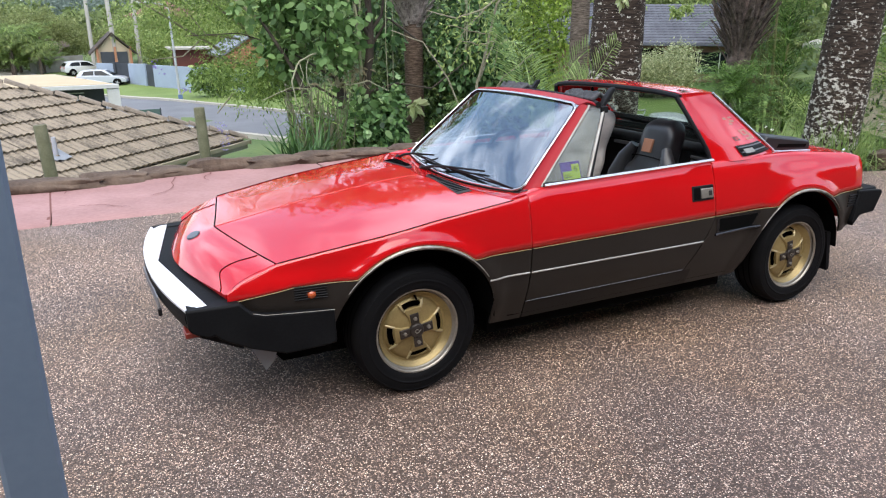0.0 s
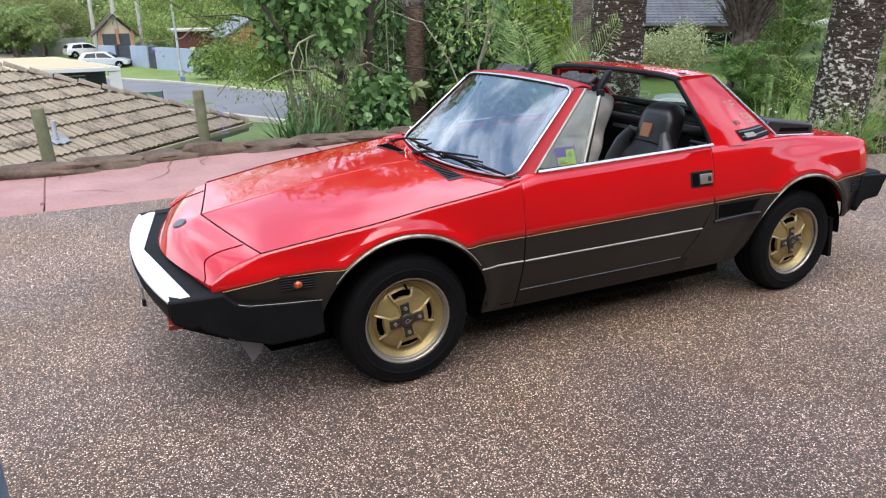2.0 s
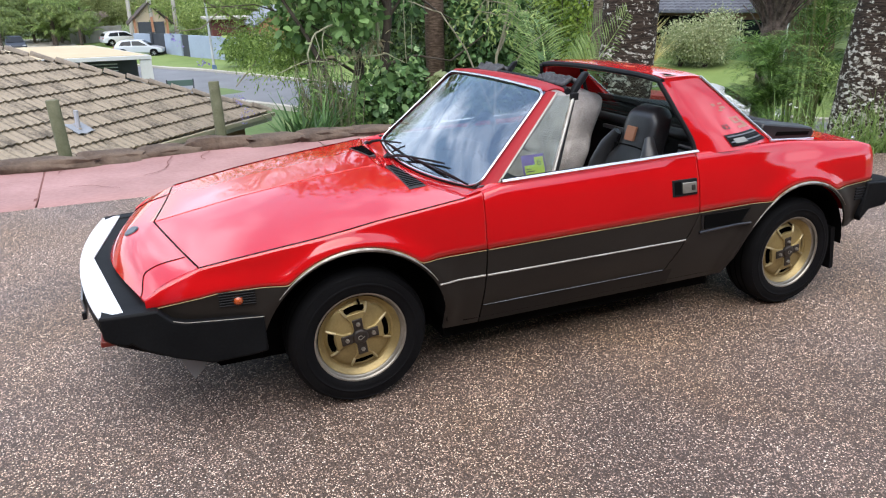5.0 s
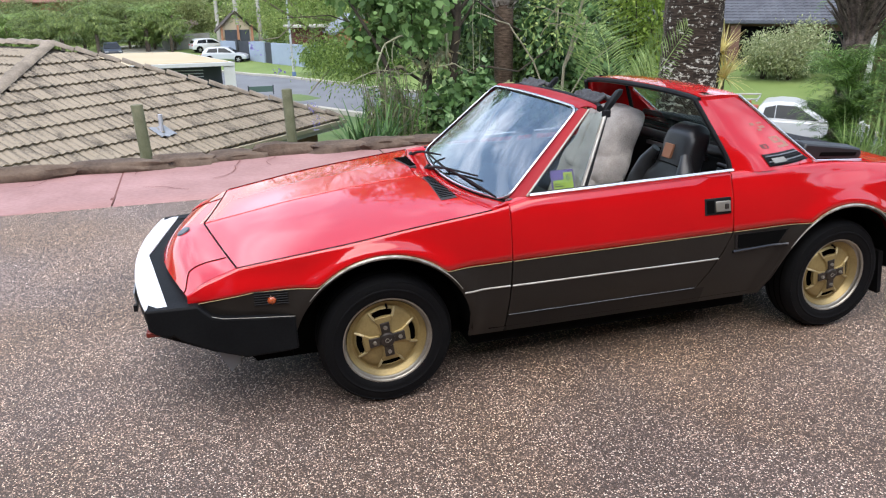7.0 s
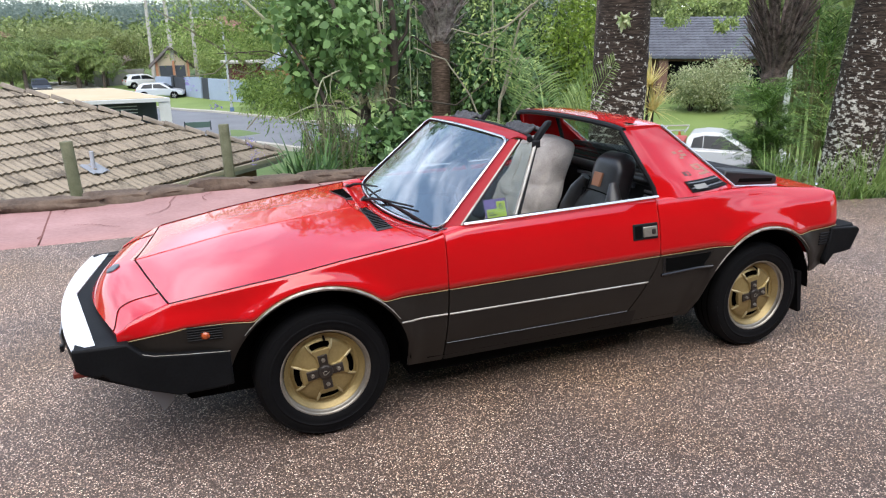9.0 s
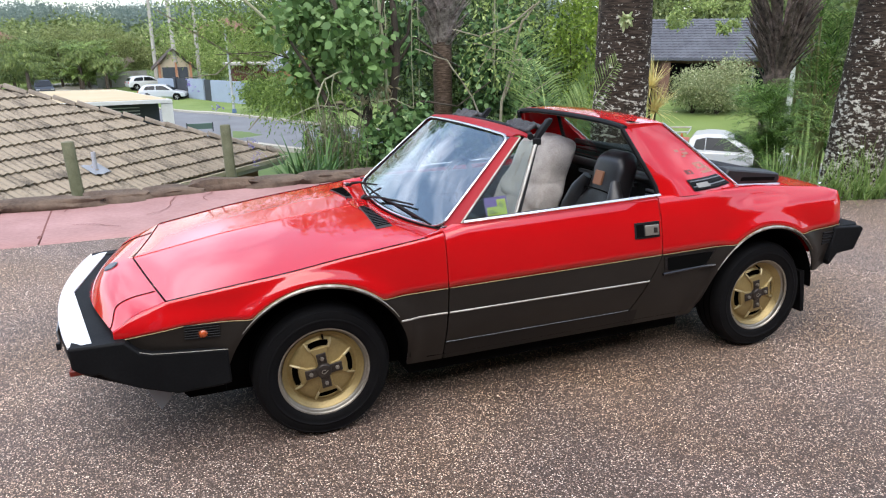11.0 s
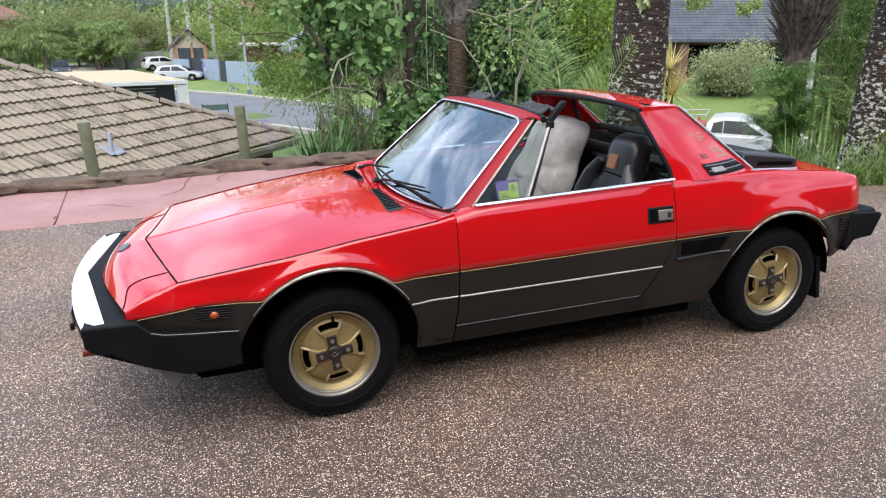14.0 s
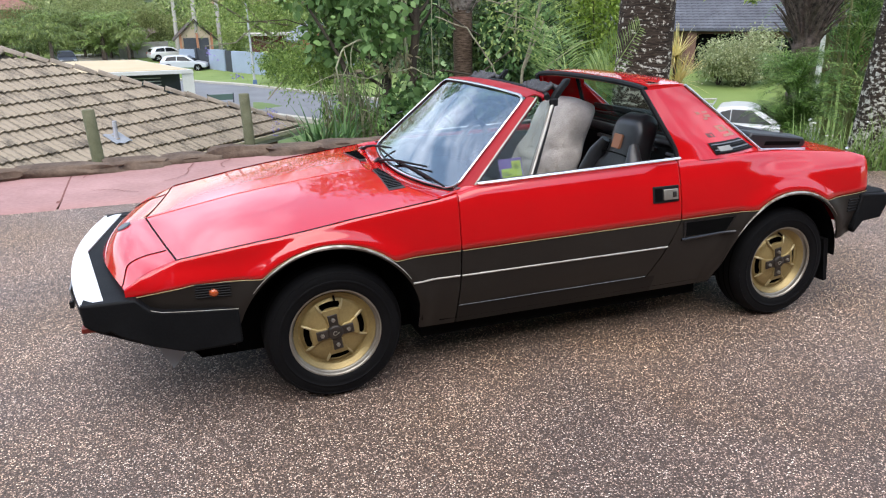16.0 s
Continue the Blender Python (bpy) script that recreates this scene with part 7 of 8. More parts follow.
for k in range(14):
    if math.sin(2 * math.pi * k / 14) < -0.3:
        continue
    qs += frond(rs, (-0.06, 0, 2.7 - zb4), 2 * math.pi * k / 14, 2.6, 1.25, 2.0, 0.5, 24)
o = new("fronds", quads("fronds", np.array(qs), LEAF_PALM))
o.parent = t4
zb5 = height(8.88, 6.75) - 0.2
t5 = big_trunk("booted_palm", "palm with a shaggy brown head of old leaf bases", 8.88, 6.75, zb5, 1.5, 0.20, 0.21, BOOT, 11.0, 0.012)
boots(t5, 0.62 - zb5, 1.6 - zb5, 0.17, 0.30, 210, 6, length=(0.55, 1.35), flare=0.34, wide=(0.018, 0.042))
qs = []
for k in range(18):
    qs += frond(rs, (0, 0, 2.5 - zb5), 2 * math.pi * k / 18, 2.6, 1.15, 1.7, 0.45, 26)
o = new("fronds", quads("fronds", np.array(qs), LEAF_PALM))
o.parent = t5

# ferns that have settled on the trunks
def tree_fern(at_, out_, size, n, seed, label):
    rs = np.random.RandomState(seed)
    pos = np.asarray(at_) * 0 + rs.normal(size=(n, 3)) * size * 0.18
    out = np.tile(np.asarray(out_, float), (n, 1)) * 1.2 + rs.normal(size=(n, 3)) * 0.5
    t = thing("trunk_fern", label, "fern", at=pose(*at_))
    o = new("leaves", quads("leaves", leaf_quads(rs, pos, size, 0.5, droop=0.5, out=out, rounded=True), LEAF_PALE))
    o.parent = t


tree_fern((2.575, 2.60, 1.66), (-0.55, -0.8, 0.1), 0.085, 30, 5, "pale green fern clinging to the lichened trunk")
tree_fern((3.84, 10.30, -0.20), (-0.4, -0.9, 0.1), 0.24, 22, 6, "pale green fern clinging to the ringed palm trunk")

# broad-leaved tree behind the car, with several leaning stems
zt = height(2.1, 9.75)
rs = np.random.RandomState(21)
stems = [[(2.2, 9.75, zt - 0.2, 0.21), (2.14, 9.73, -0.9, 0.17), (2.12, 9.73, 0.24, 0.125), (1.97, 9.8, 1.0, 0.105), (1.7, 9.9, 1.7, 0.09), (1.4, 10.1, 3.0, 0.05)],
         [(2.15, 9.75, -1.1, 0.14), (1.75, 9.7, -0.55, 0.10), (1.5, 9.75, 0.05, 0.075), (1.25, 9.9, 0.7, 0.05), (0.8, 10.1, 1.5, 0.03)],
         [(2.45, 9.65, zt - 0.2, 0.15), (2.52, 9.6, -0.5, 0.12), (2.57, 9.59, 0.44, 0.115), (2.63, 9.58, 1.2, 0.105), (2.62, 9.6, 1.9, 0.08), (2.5, 9.7, 3.4, 0.04)],
         [(2.63, 9.58, 1.15, 0.06), (2.42, 9.5, 1.5, 0.045), (2.33, 9.45, 1.85, 0.04), (2.42, 9.4, 2.3, 0.03)],
         [(2.63, 9.58, 1.25, 0.05), (2.85, 9.5, 1.55, 0.04), (2.9, 9.45, 2.0, 0.03), (3.2, 9.4, 2.5, 0.02)],
         [(2.66, 9.58, 1.0, 0.035), (2.95, 9.4, 1.5, 0.03), (3.5, 9.3, 1.1, 0.022), (3.8, 9.3, 0.95, 0.012)],
         [(2.14, 9.73, 0.0, 0.045), (1.6, 9.6, 0.35, 0.03), (1.0, 9.5, 0.28, 0.02)],
         [(2.6, 9.6, 0.2, 0.04), (3.1, 9.4, 0.35, 0.03), (3.7, 9.2, 0.25, 0.02), (4.4, 9.2, 0.7, 0.015)],
         [(2.1, 9.75, 0.4, 0.03), (1.2, 10.2, 1.0, 0.018), (0.5, 10.5, 1.25, 0.013), (-0.4, 10.9, 1.2, 0.007)]]
# The two high masses, out of view, are added to shade the leaves below.
spots = np.concatenate([shell_spots(rs, (2.0, 10.4, 1.9), (0.5, 0.4, 0.5), 10),
                        shell_spots(rs, (3.9, 11.2, 4.3), (3.0, 2.4, 1.3), 140), shell_spots(rs, (4.6, 14.0, 5.2), (4.2, 2.2, 1.6), 170), shell_spots(rs, (3.0, 9.7, 1.7), (0.5, 0.4, 0.7), 7), shell_spots(rs, (2.75, 9.1, -0.45), (0.75, 0.35, 0.5), 30),
                        shell_spots(rs, (3.4, 9.6, -0.2), (0.35, 0.3, 0.7), 18), shell_spots(rs, (4.85, 9.9, 0.75), (0.6, 0.5, 1.2), 48), shell_spots(rs, (5.4, 9.6, -0.3), (0.8, 0.5, 0.6), 36)])
bt = tree("broadleaf_tree", "leafy broad-leaved tree with dark leaning stems and pale hanging twigs", (2.1, 9.75, zt), stems, spots, LEAF_BROAD, 42, 0.18, 0.135, 0.85, seed=31, girth=0.74)
# Lighter clumps painted as the sunlit part of the same crown.
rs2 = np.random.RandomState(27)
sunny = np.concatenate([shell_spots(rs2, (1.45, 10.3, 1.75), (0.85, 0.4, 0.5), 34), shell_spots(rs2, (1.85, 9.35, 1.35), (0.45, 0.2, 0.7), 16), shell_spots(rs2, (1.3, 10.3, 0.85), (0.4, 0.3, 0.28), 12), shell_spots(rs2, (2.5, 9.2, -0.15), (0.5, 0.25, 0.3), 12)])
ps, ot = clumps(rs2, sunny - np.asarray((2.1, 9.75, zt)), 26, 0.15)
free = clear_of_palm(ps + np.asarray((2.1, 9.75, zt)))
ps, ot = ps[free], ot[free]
o = new("sunlit_leaves", quads("sunlit_leaves", leaf_quads(rs2, ps, 0.165, 0.85, out=ot, rounded=True), LEAF_BROAD_LIT))
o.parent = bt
PALEBARK = mat("pale_bare_bark", (0.26, 0.25, 0.16), 0.85, spread=(0.38, 0.36, 0.24), scale=5, fine=40, bump=0.4)
o0 = Vector((2.1, 9.75, zt))
for path, r0, r1 in (([(-0.5, 10.85, 2.85), (0.18, 10.65, 2.14), (1.01, 10.51, 1.35), (1.6, 10.38, 1.05), (1.92, 10.31, 0.95), (2.45, 10.0, 0.61)], 0.022, 0.045), ([(0.7, 10.4, 2.6), (0.95, 10.4, 1.95), (1.15, 10.4, 1.45)], 0.012, 0.02),
                     ([(2.0, 9.5, 0.86), (1.6, 9.43, 0.92), (1.28, 9.43, 0.80), (1.12, 9.43, 0.45), (1.16, 9.43, 0.12), (1.2, 9.43, -0.1)], 0.02, 0.012), ([(1.45, 9.43, 0.88), (1.38, 9.43, 0.5), (1.5, 9.43, 0.2)], 0.012, 0.007),
                     ([(1.28, 9.43, 0.80), (1.32, 9.4, 0.55), (1.24, 9.4, 0.3)], 0.01, 0.006), ([(0.6, 9.5, 0.15), (1.1, 9.45, 0.35), (1.7, 9.45, 0.25), (2.1, 9.5, 0.4)], 0.007, 0.012), ([(2.1, 9.4, 0.35), (2.5, 9.3, 0.42), (2.8, 9.2, 0.25)], 0.014, 0.008),
                     ([(2.42, 9.5, 0.5), (2.40, 9.48, 1.2), (2.3, 9.45, 2.2)], 0.03, 0.022)):
    pts = []
    for (p, q) in zip(path, path[1:]):
        pts += [Vector(p).lerp(Vector(q), k / 4) for k in range(4)]
    pts = [p + Vector((noise.noise(p * 5), 0, noise.noise(p * 5 + Vector((3, 0, 0))))) * 0.025 - o0 for p in pts + [Vector(path[-1])]]
    part("pale_branch", Geo().tube(pts, list(np.linspace(r0, r1, len(pts))), 6), PALEBARK, bt, "pale bare branch")
vr = random.Random(12)
for i in range(16):
    x = vr.choice((2.25, 2.35, 2.45, 2.5, 1.9, 2.3, 2.95, 4.55, 4.8)) + vr.uniform(-0.06, 0.06)
    y = 9.45 + vr.uniform(-0.1, 0.1)
    z1 = vr.uniform(1.8, 2.6)
    z0 = vr.uniform(-0.2, 0.9)
    part("hanging_vine", Geo().tube([Vector((x, y, z1)) - o0, Vector((x + vr.uniform(-0.05, 0.05), y, (z0 + z1) / 2)) - o0, Vector((x + vr.uniform(-0.04, 0.04), y, z0)) - o0], vr.uniform(0.004, 0.009), 5), PALEBARK, bt)
rs = np.random.RandomState(61)
dq = leaf_quads(rs, np.array((2.12, 9.45, 0.52)) + rs.normal(size=(90, 3)) * (0.2, 0.08, 0.12), 0.16, 0.3, droop=0.6) - np.asarray((2.1, 9.75, zt))
o = new("dry_leaves", quads("dry_leaves", dq, LEAF_DRY))
o.parent = bt

# feathery pale tree to its left, with a few lilac flowers
zf = height(2.3, 13.4)
rs = np.random.RandomState(23)
stems = [[(2.3, 13.4, zf - 0.2, 0.12), (2.0, 13.2, 0.2, 0.054), (1.0, 12.9, 1.4, 0.036), (-0.6, 12.5, 2.6, 0.018)],
         [(2.1, 13.2, 0.0, 0.030), (0.9, 12.6, 0.6, 0.024), (0.1, 12.2, 0.85, 0.012)],
         [(0.5, 12.7, 0.9, 0.030), (-0.5, 12.0, 1.5, 0.018), (-1.3, 11.6, 2.0, 0.012)],
         [(1.6, 13.0, 0.5, 0.024), (1.0, 12.4, 0.4, 0.018), (0.2, 11.8, -0.3, 0.012)],
         [(0.9, 12.6, 1.1, 0.024), (0.2, 12.2, 1.2, 0.018), (-0.3, 12.1, 0.8, 0.012), (-0.9, 12.0, 0.75, 0.007)],
         [(0.2, 12.2, 1.2, 0.012), (-0.2, 12.1, 1.7, 0.011), (-0.7, 12.0, 1.75, 0.007), (-1.0, 11.9, 2.2, 0.005)],
         [(0.6, 12.4, 0.9, 0.012), (0.25, 12.1, 0.7, 0.010)]]
spots = np.concatenate([shell_spots(rs, (0.35, 12.2, 1.75), (1.0, 0.9, 0.7), 34), shell_spots(rs, (0.85, 12.0, 0.45), (0.5, 0.5, 0.3), 18), shell_spots(rs, (0.9, 12.4, 1.2), (1.0, 0.8, 1.4), 34), shell_spots(rs, (0.5, 12.4, 3.2), (1.8, 1.2, 0.8), 70), shell_spots(rs, (-0.7, 12.1, 1.9), (0.7, 0.6, 0.8), 16), shell_spots(rs, (1.2, 10.8, 0.55), (0.45, 0.35, 0.22), 16), shell_spots(rs, (0.9, 10.8, 0.3), (0.4, 0.3, 0.16), 14)])
fl = []
for c in ((-0.8, 12.0, 0.6), (0.25, 11.8, -0.55), (0.3, 11.9, -0.95), (-0.3, 12.2, 0.15), (0.35, 11.7, -0.75)):
    fl.append(np.asarray(c) + rs.normal(size=(18, 3)) * 0.06)
ex = [("blossom", leaf_quads(rs, np.concatenate(fl), 0.05, 0.7), FLOWER_LILAC)]
tree("feathery_tree", "airy tree with feathery light green leaves and lilac blossom", (2.3, 13.4, zf), stems, spots, LEAF_LACE, 110, 0.20, 0.075, 0.34, bark=TWIG, seed=33, extra=ex)

# thin reed-like clump and the shrubs at the foot of the tree
zz = height(0.6, 6.3)
cane_geos = []
rs = np.random.RandomState(8)
lq = []
for i in range(110):
    x, y = rs.normal() * 0.20, rs.normal() * 0.2
    H = rs.uniform(0.75, 1.45)
    dx, dy = rs.normal() * 0.16, rs.normal() * 0.16
    cane_geos.append(Geo().tube([(x, y, -0.1), (x + dx * 0.4, y + dy * 0.4, H * 0.55), (x + dx, y + dy, H)], [0.009, 0.008, 0.004], 5))
    for k in range(15):
        t = rs.uniform(0.35, 1.0)
        lq.append((x + dx * t, y + dy * t, H * t))
reed = thing("cane_clump", "clump of thin upright canes with narrow leaves", "plant", at=pose(0.6, 6.3, zz))
CANE = mat("cane_green", (0.05, 0.052, 0.028), 0.7, spread=(0.22, 0.20, 0.12), scale=4, fine=30)
for cg in cane_geos:
    part("cane", cg, CANE, reed)
o = new("leaves", quads("leaves", leaf_quads(rs, np.array(lq), 0.16, 0.09, droop=0.5, up=0.3), LEAF_FERN))
o.parent = reed
strap_plant("spiky_plant", "rosette of long sword-shaped green leaves behind the rocks", (-0.05, 5.05, -0.22), 44, 0.66, 0.055, LEAF_SWORD, 5, 0.05, 0.95, fan=0.95)
strap_plant("spiky_plant", "rosette of long sword-shaped green leaves behind the rocks", (0.25, 5.30, -0.28), 44, 0.68, 0.055, LEAF_SWORD, 15, 0.06, 0.95, fan=0.95)
for i, (x, y) in enumerate(((1.05, 5.5), (1.4, 5.45), (1.7, 5.7))):
    strap_plant("cordyline", "low clump of narrow variegated green leaves", (x, y, height(x, y) - 0.05), 80, 0.50, 0.034, LEAF_PALM, 40 + i, 0.14, 0.6, group="low leafy clumps")


def shrub(name, label, c, radii, spots_n, per, spread, length, width, leaf, seed, droop=0.25, category="shrub", inner=0.2):
    rs = np.random.RandomState(seed)
    z0 = height(c[0], c[1])
    stems = []
    for k in range(7):
        a = 2 * math.pi * k / 7
        stems.append([(c[0], c[1], z0 - 0.1, 0.03), (c[0] + 0.3 * radii[0] * math.cos(a), c[1] + 0.3 * radii[1] * math.sin(a), lerp(z0, c[2], 0.7), 0.02), (c[0] + 0.6 * radii[0] * math.cos(a), c[1] + 0.6 * radii[1] * math.sin(a), c[2] + 0.4 * radii[2], 0.008)])
    return tree(name, label, (c[0], c[1], z0), stems, shell_spots(rs, c, radii, spots_n, inner), leaf, per, spread, length, width, seed=seed, droop=droop, category=category)


shrub("leafy_shrub", "dense dark green shrub below the tree", (2.75, 8.9, -1.0), (0.9, 0.5, 0.6), 40, 45, 0.17, 0.15, 0.8, LEAF_BROAD, 51)
shrub("leafy_shrub", "dark green shrub in the shade of the tree", (1.75, 9.1, -0.85), (0.45, 0.35, 0.55), 26, 45, 0.15, 0.14, 0.6, LEAF_DARK, 58)
shrub("leafy_shrub", "dense dark green shrub on the bank behind the car", (4.9, 9.2, -0.9), (1.0, 0.8, 0.9), 60, 45, 0.2, 0.13, 0.7, LEAF_DARK, 52)
shrub("leafy_shrub", "mid-green leafy shrub on the bank", (5.9, 10.4, -0.4), (0.8, 0.9, 1.3), 55, 45, 0.22, 0.12, 0.5, LEAF_DARK, 53)
shrub("lime_shrub", "tall yellow-green shrub lit through its leaves", (9.1, 13.6, 0.9), (0.9, 1.0, 2.0), 110, 50, 0.22, 0.13, 0.5, LEAF_LIME, 57)
for i, (c, r) in enumerate((((24.6, 26.9, -1.25), (1.1, 1.2, 0.95)), ((26.4, 26.6, -0.95), (1.5, 1.4, 1.15)), ((25.4, 26.0, -1.35), (1.1, 1.0, 0.8)))):
    shrub("grey_bush", "rounded grey-green bush with cream-edged leaves on the lawn", c, r, 120, 60, 0.22, 0.13, 0.5, LEAF_GREY, 54 + i)
for i, (x, y, z) in enumerate(((8.31, 9.33, -0.06), (8.22, 9.40, 0.44))):
    zb6 = height(x, y)
    t = strap_plant("yellow_spiky_plant", "spiky yellow-cream striped plant", (x, y, z), 100, 0.78 - 0.12 * i, 0.038, LEAF_YELLOW, 60 + i, 0.03, 0.9, fan=1.75)
    part("stem", Geo().tube([(0, 0, zb6 - z - 0.1), (0, 0, 0.05)], 0.03, 6), BARK, t)

CANEYELLOW = mat("yellow_green_cane", (0.10, 0.105, 0.035), 0.6, spread=(0.20, 0.19, 0.07), scale=3, fine=20)
# half-bare shrub whose arching branches show between the palms
zs = height(4.0, 8.2) - 0.1
bs_ = thing("bare_shrub", "half-bare shrub with arching olive-brown branches", "shrub", at=pose(4.0, 8.2, zs))
srng = random.Random(31)
for path, r0 in (([(0.05, 0, -zs - 0.9), (0.1, -0.05, -zs + 0.4), (0.33, -0.3, -zs + 1.75), (0.57, -0.44, -zs + 2.05)], 0.03), ([(0.5, -0.4, -zs + 2.0), (0.1, -0.18, -zs + 1.62), (-0.29, 0.0, -zs + 1.5), (-0.7, 0.3, -zs + 1.62)], 0.022),
                 ([(0.28, -0.11, -zs + 1.72), (0.03, 0, -zs + 1.45), (-0.13, 0.09, -zs + 1.24), (-0.3, 0.1, -zs + 0.9)], 0.014), ([(0.1, -0.05, -zs + 0.4), (0.48, -0.05, -zs + 1.2), (0.17, 0.1, -zs + 1.26), (-0.29, 0.33, -zs + 1.38)], 0.016),
                 ([(0.3, -0.3, -zs + 1.11), (0.03, -0.16, -zs + 1.07), (-0.3, -0.08, -zs + 1.15)], 0.012), ([(0.54, -0.25, -zs + 1.14), (0.42, -0.19, -zs + 1.03), (0.36, -0.17, -zs + 0.6)], 0.012),
                 ([(0.0, 0, -zs - 0.5), (-0.4, 0.1, -zs + 0.5), (-0.8, 0.3, -zs + 1.1), (-1.3, 0.5, -zs + 1.3)], 0.018), ([(0.1, 0, -zs - 0.3), (0.6, -0.1, -zs + 0.5), (1.1, -0.3, -zs + 0.9)], 0.016)):
    pts = []
    for p, q in zip(path, path[1:]):
        pts += [Vector(p).lerp(Vector(q), k / 4) for k in range(4)]
    pts = [p + Vector((srng.uniform(-1, 1), 0, srng.uniform(-1, 1))) * 0.015 for p in pts] + [Vector(path[-1])]
    part("branch", Geo().tube(pts, list(np.linspace(r0, r0 * 0.45, len(pts))), 6), TWIG, bs_)
rs = np.random.RandomState(45)
sp = shell_spots(rs, (0.2, 0.1, -zs + 1.4), (0.9, 0.4, 0.9), 26)
ps, ot = clumps(rs, sp, 22, 0.14)
o = new("leaves", quads("leaves", leaf_quads(rs, ps, 0.10, 0.4, out=ot), LEAF_FINE))
o.parent = bs_

# fan of arching fronds between car and trees
def feather(rs, path, side, leaflet, n, width, hang, both_sides=(1.0, 1.0), sweep=0.5):
    """A frond along a given rib; side is the way in which its leaflets spread."""
    path = [np.asarray(p, float) for p in path]
    side = np.asarray(side, float)
    line = []
    for i in range(n + 1):
        t = i / n * (len(path) - 1)
        k = min(int(t), len(path) - 2)
        f = t - k
        p0, p1, p2, p3 = path[max(k - 1, 0)], path[k], path[k + 1], path[min(k + 2, len(path) - 1)]
        line.append(0.5 * (2 * p1 + (p2 - p0) * f + (2 * p0 - 5 * p1 + 4 * p2 - p3) * f * f + (3 * p1 - p0 - 3 * p2 + p3) * f ** 3))
    out = []
    for i in range(n):
        w = 0.011 * (1 - i / n) + 0.004
        out.append([line[i] - side * w, line[i] + side * w, line[i + 1] + side * w, line[i + 1] - side * w])
    for i in range(int(n * 0.22), n):
        t = i / n
        fwd = unit(line[i + 1] - line[i])
        for s, k in ((1, both_sides[0]), (-1, both_sides[1])):
            ll = leaflet * k * math.sin(math.pi * min(1, 0.22 + 0.74 * t)) ** 0.6 * rs.uniform(0.9, 1.08)
            d = unit(side * s + fwd * sweep + rs.normal(size=3) * 0.035)
            wd = unit(np.cross(np.cross(d, fwd), d))
            a0 = line[i]
            m = a0 + d * ll * 0.5
            e = a0 + d * ll - np.array([0, 0, hang * ll * 0.5])
            out.append([a0, m + wd * width * 0.5, e, m - wd * width * 0.5])
    return out


yz = height(3.05, 4.75) - 0.1
yp = thing("young_palm", "young feather palm with long arching fronds", "palm", at=pose(3.05, 4.75, yz))
rs = np.random.RandomState(71)
ribs = [([(0.0, 0, 0.1), (-0.08, 0.05, 0.8), (-0.24, 0.1, 1.35), (-0.45, 0.18, 1.85)], (0.86, -0.42, -0.25), 0.74, (1.0, 0.85)),
        ([(0.05, 0, 0.1), (0.22, -0.1, 0.8), (0.40, -0.28, 1.32), (0.66, -0.46, 1.58)], (0.55, -0.35, -0.75), 0.62, (1.0, 0.55)),
        ([(0.0, 0.05, 0.1), (0.08, 0.2, 0.8), (0.15, 0.5, 1.3), (0.2, 0.9, 1.55)], (0.95, -0.2, 0.0), 0.45, (1, 1)),
        ([(-0.03, 0.0, 0.1), (-0.3, 0.1, 0.6), (-0.65, 0.25, 0.85), (-1.05, 0.4, 0.80)], (0.3, 0.9, 0.1), 0.40, (1, 1)),
        ([(0.05, 0.0, 0.1), (0.3, 0.2, 0.55), (0.7, 0.4, 0.8), (1.1, 0.6, 0.75)], (-0.3, 0.9, 0.1), 0.40, (1, 1))]
qs = []
for rib, sd, ll, bs in ribs:
    qs += feather(rs, rib, sd, ll, 48, 0.0130, 0.28, bs, 0.75)
o = new("fronds", quads("fronds", np.array(qs), LEAF_YOUNG))
o.parent = yp
yz = height(1.98, 2.48)
yp = thing("young_palm", "small feather palm growing in front of the lichened trunk", "palm", at=pose(1.98, 2.48, yz))
qs = []
for rib, sd, ll, bs in (([(0, 0, -0.1), (0.01, -0.04, 0.58 - yz), (0.09, -0.10, 0.87 - yz), (0.29, -0.23, 1.29 - yz)], (-0.50, 0.12, 0.62), 0.36, (1.0, 0.45)),
                        ([(0, 0, -0.1), (0.02, 0.05, 0.55 - yz), (0.10, 0.12, 0.80 - yz), (0.22, 0.20, 1.02 - yz)], (-0.55, 0.15, 0.60), 0.34, (1.0, 0.5))):
    qs += feather(rs, rib, sd, ll, 56, 0.010, 0.25, bs, 0.45)
o = new("fronds", quads("fronds", np.array(qs), LEAF_YOUNG))
o.parent = yp
frond_palm("young_palm", "young feather palm with long arching fronds", (4.7, 7.4, height(4.7, 7.4) - 0.1), 0, [(0, 0, 0.5)], 9, 2.0, 1.20, 1.0, 0.45, 30, LEAF_PALM, 72, hang=0.35, width=0.022)
for i, (x, y, zc, n, L) in enumerate(((7.50, 5.42, 0.0, 28, 0.9), (7.62, 5.30, -0.35, 24, 0.85), (7.76, 5.86, 0.05, 26, 0.80), (7.58, 5.52, -0.6, 20, 0.8))):
    zb = height(x, y)
    frond_palm("dwarf_palm", "dwarf palm with fine dense feathery green fronds", (x, y, zb - 0.1), 0, [(0, 0, zc - zb + 0.1), (0.08, 0.1, zc - zb + 0.35), (-0.05, 0.0, zc - zb - 0.45), (0.1, 0.0, zc - zb - 1.0)], n // 2, L, 1.25, 1.9, 0.30, 30, LEAF_FERN, 73 + i, hang=0.55, width=0.010)
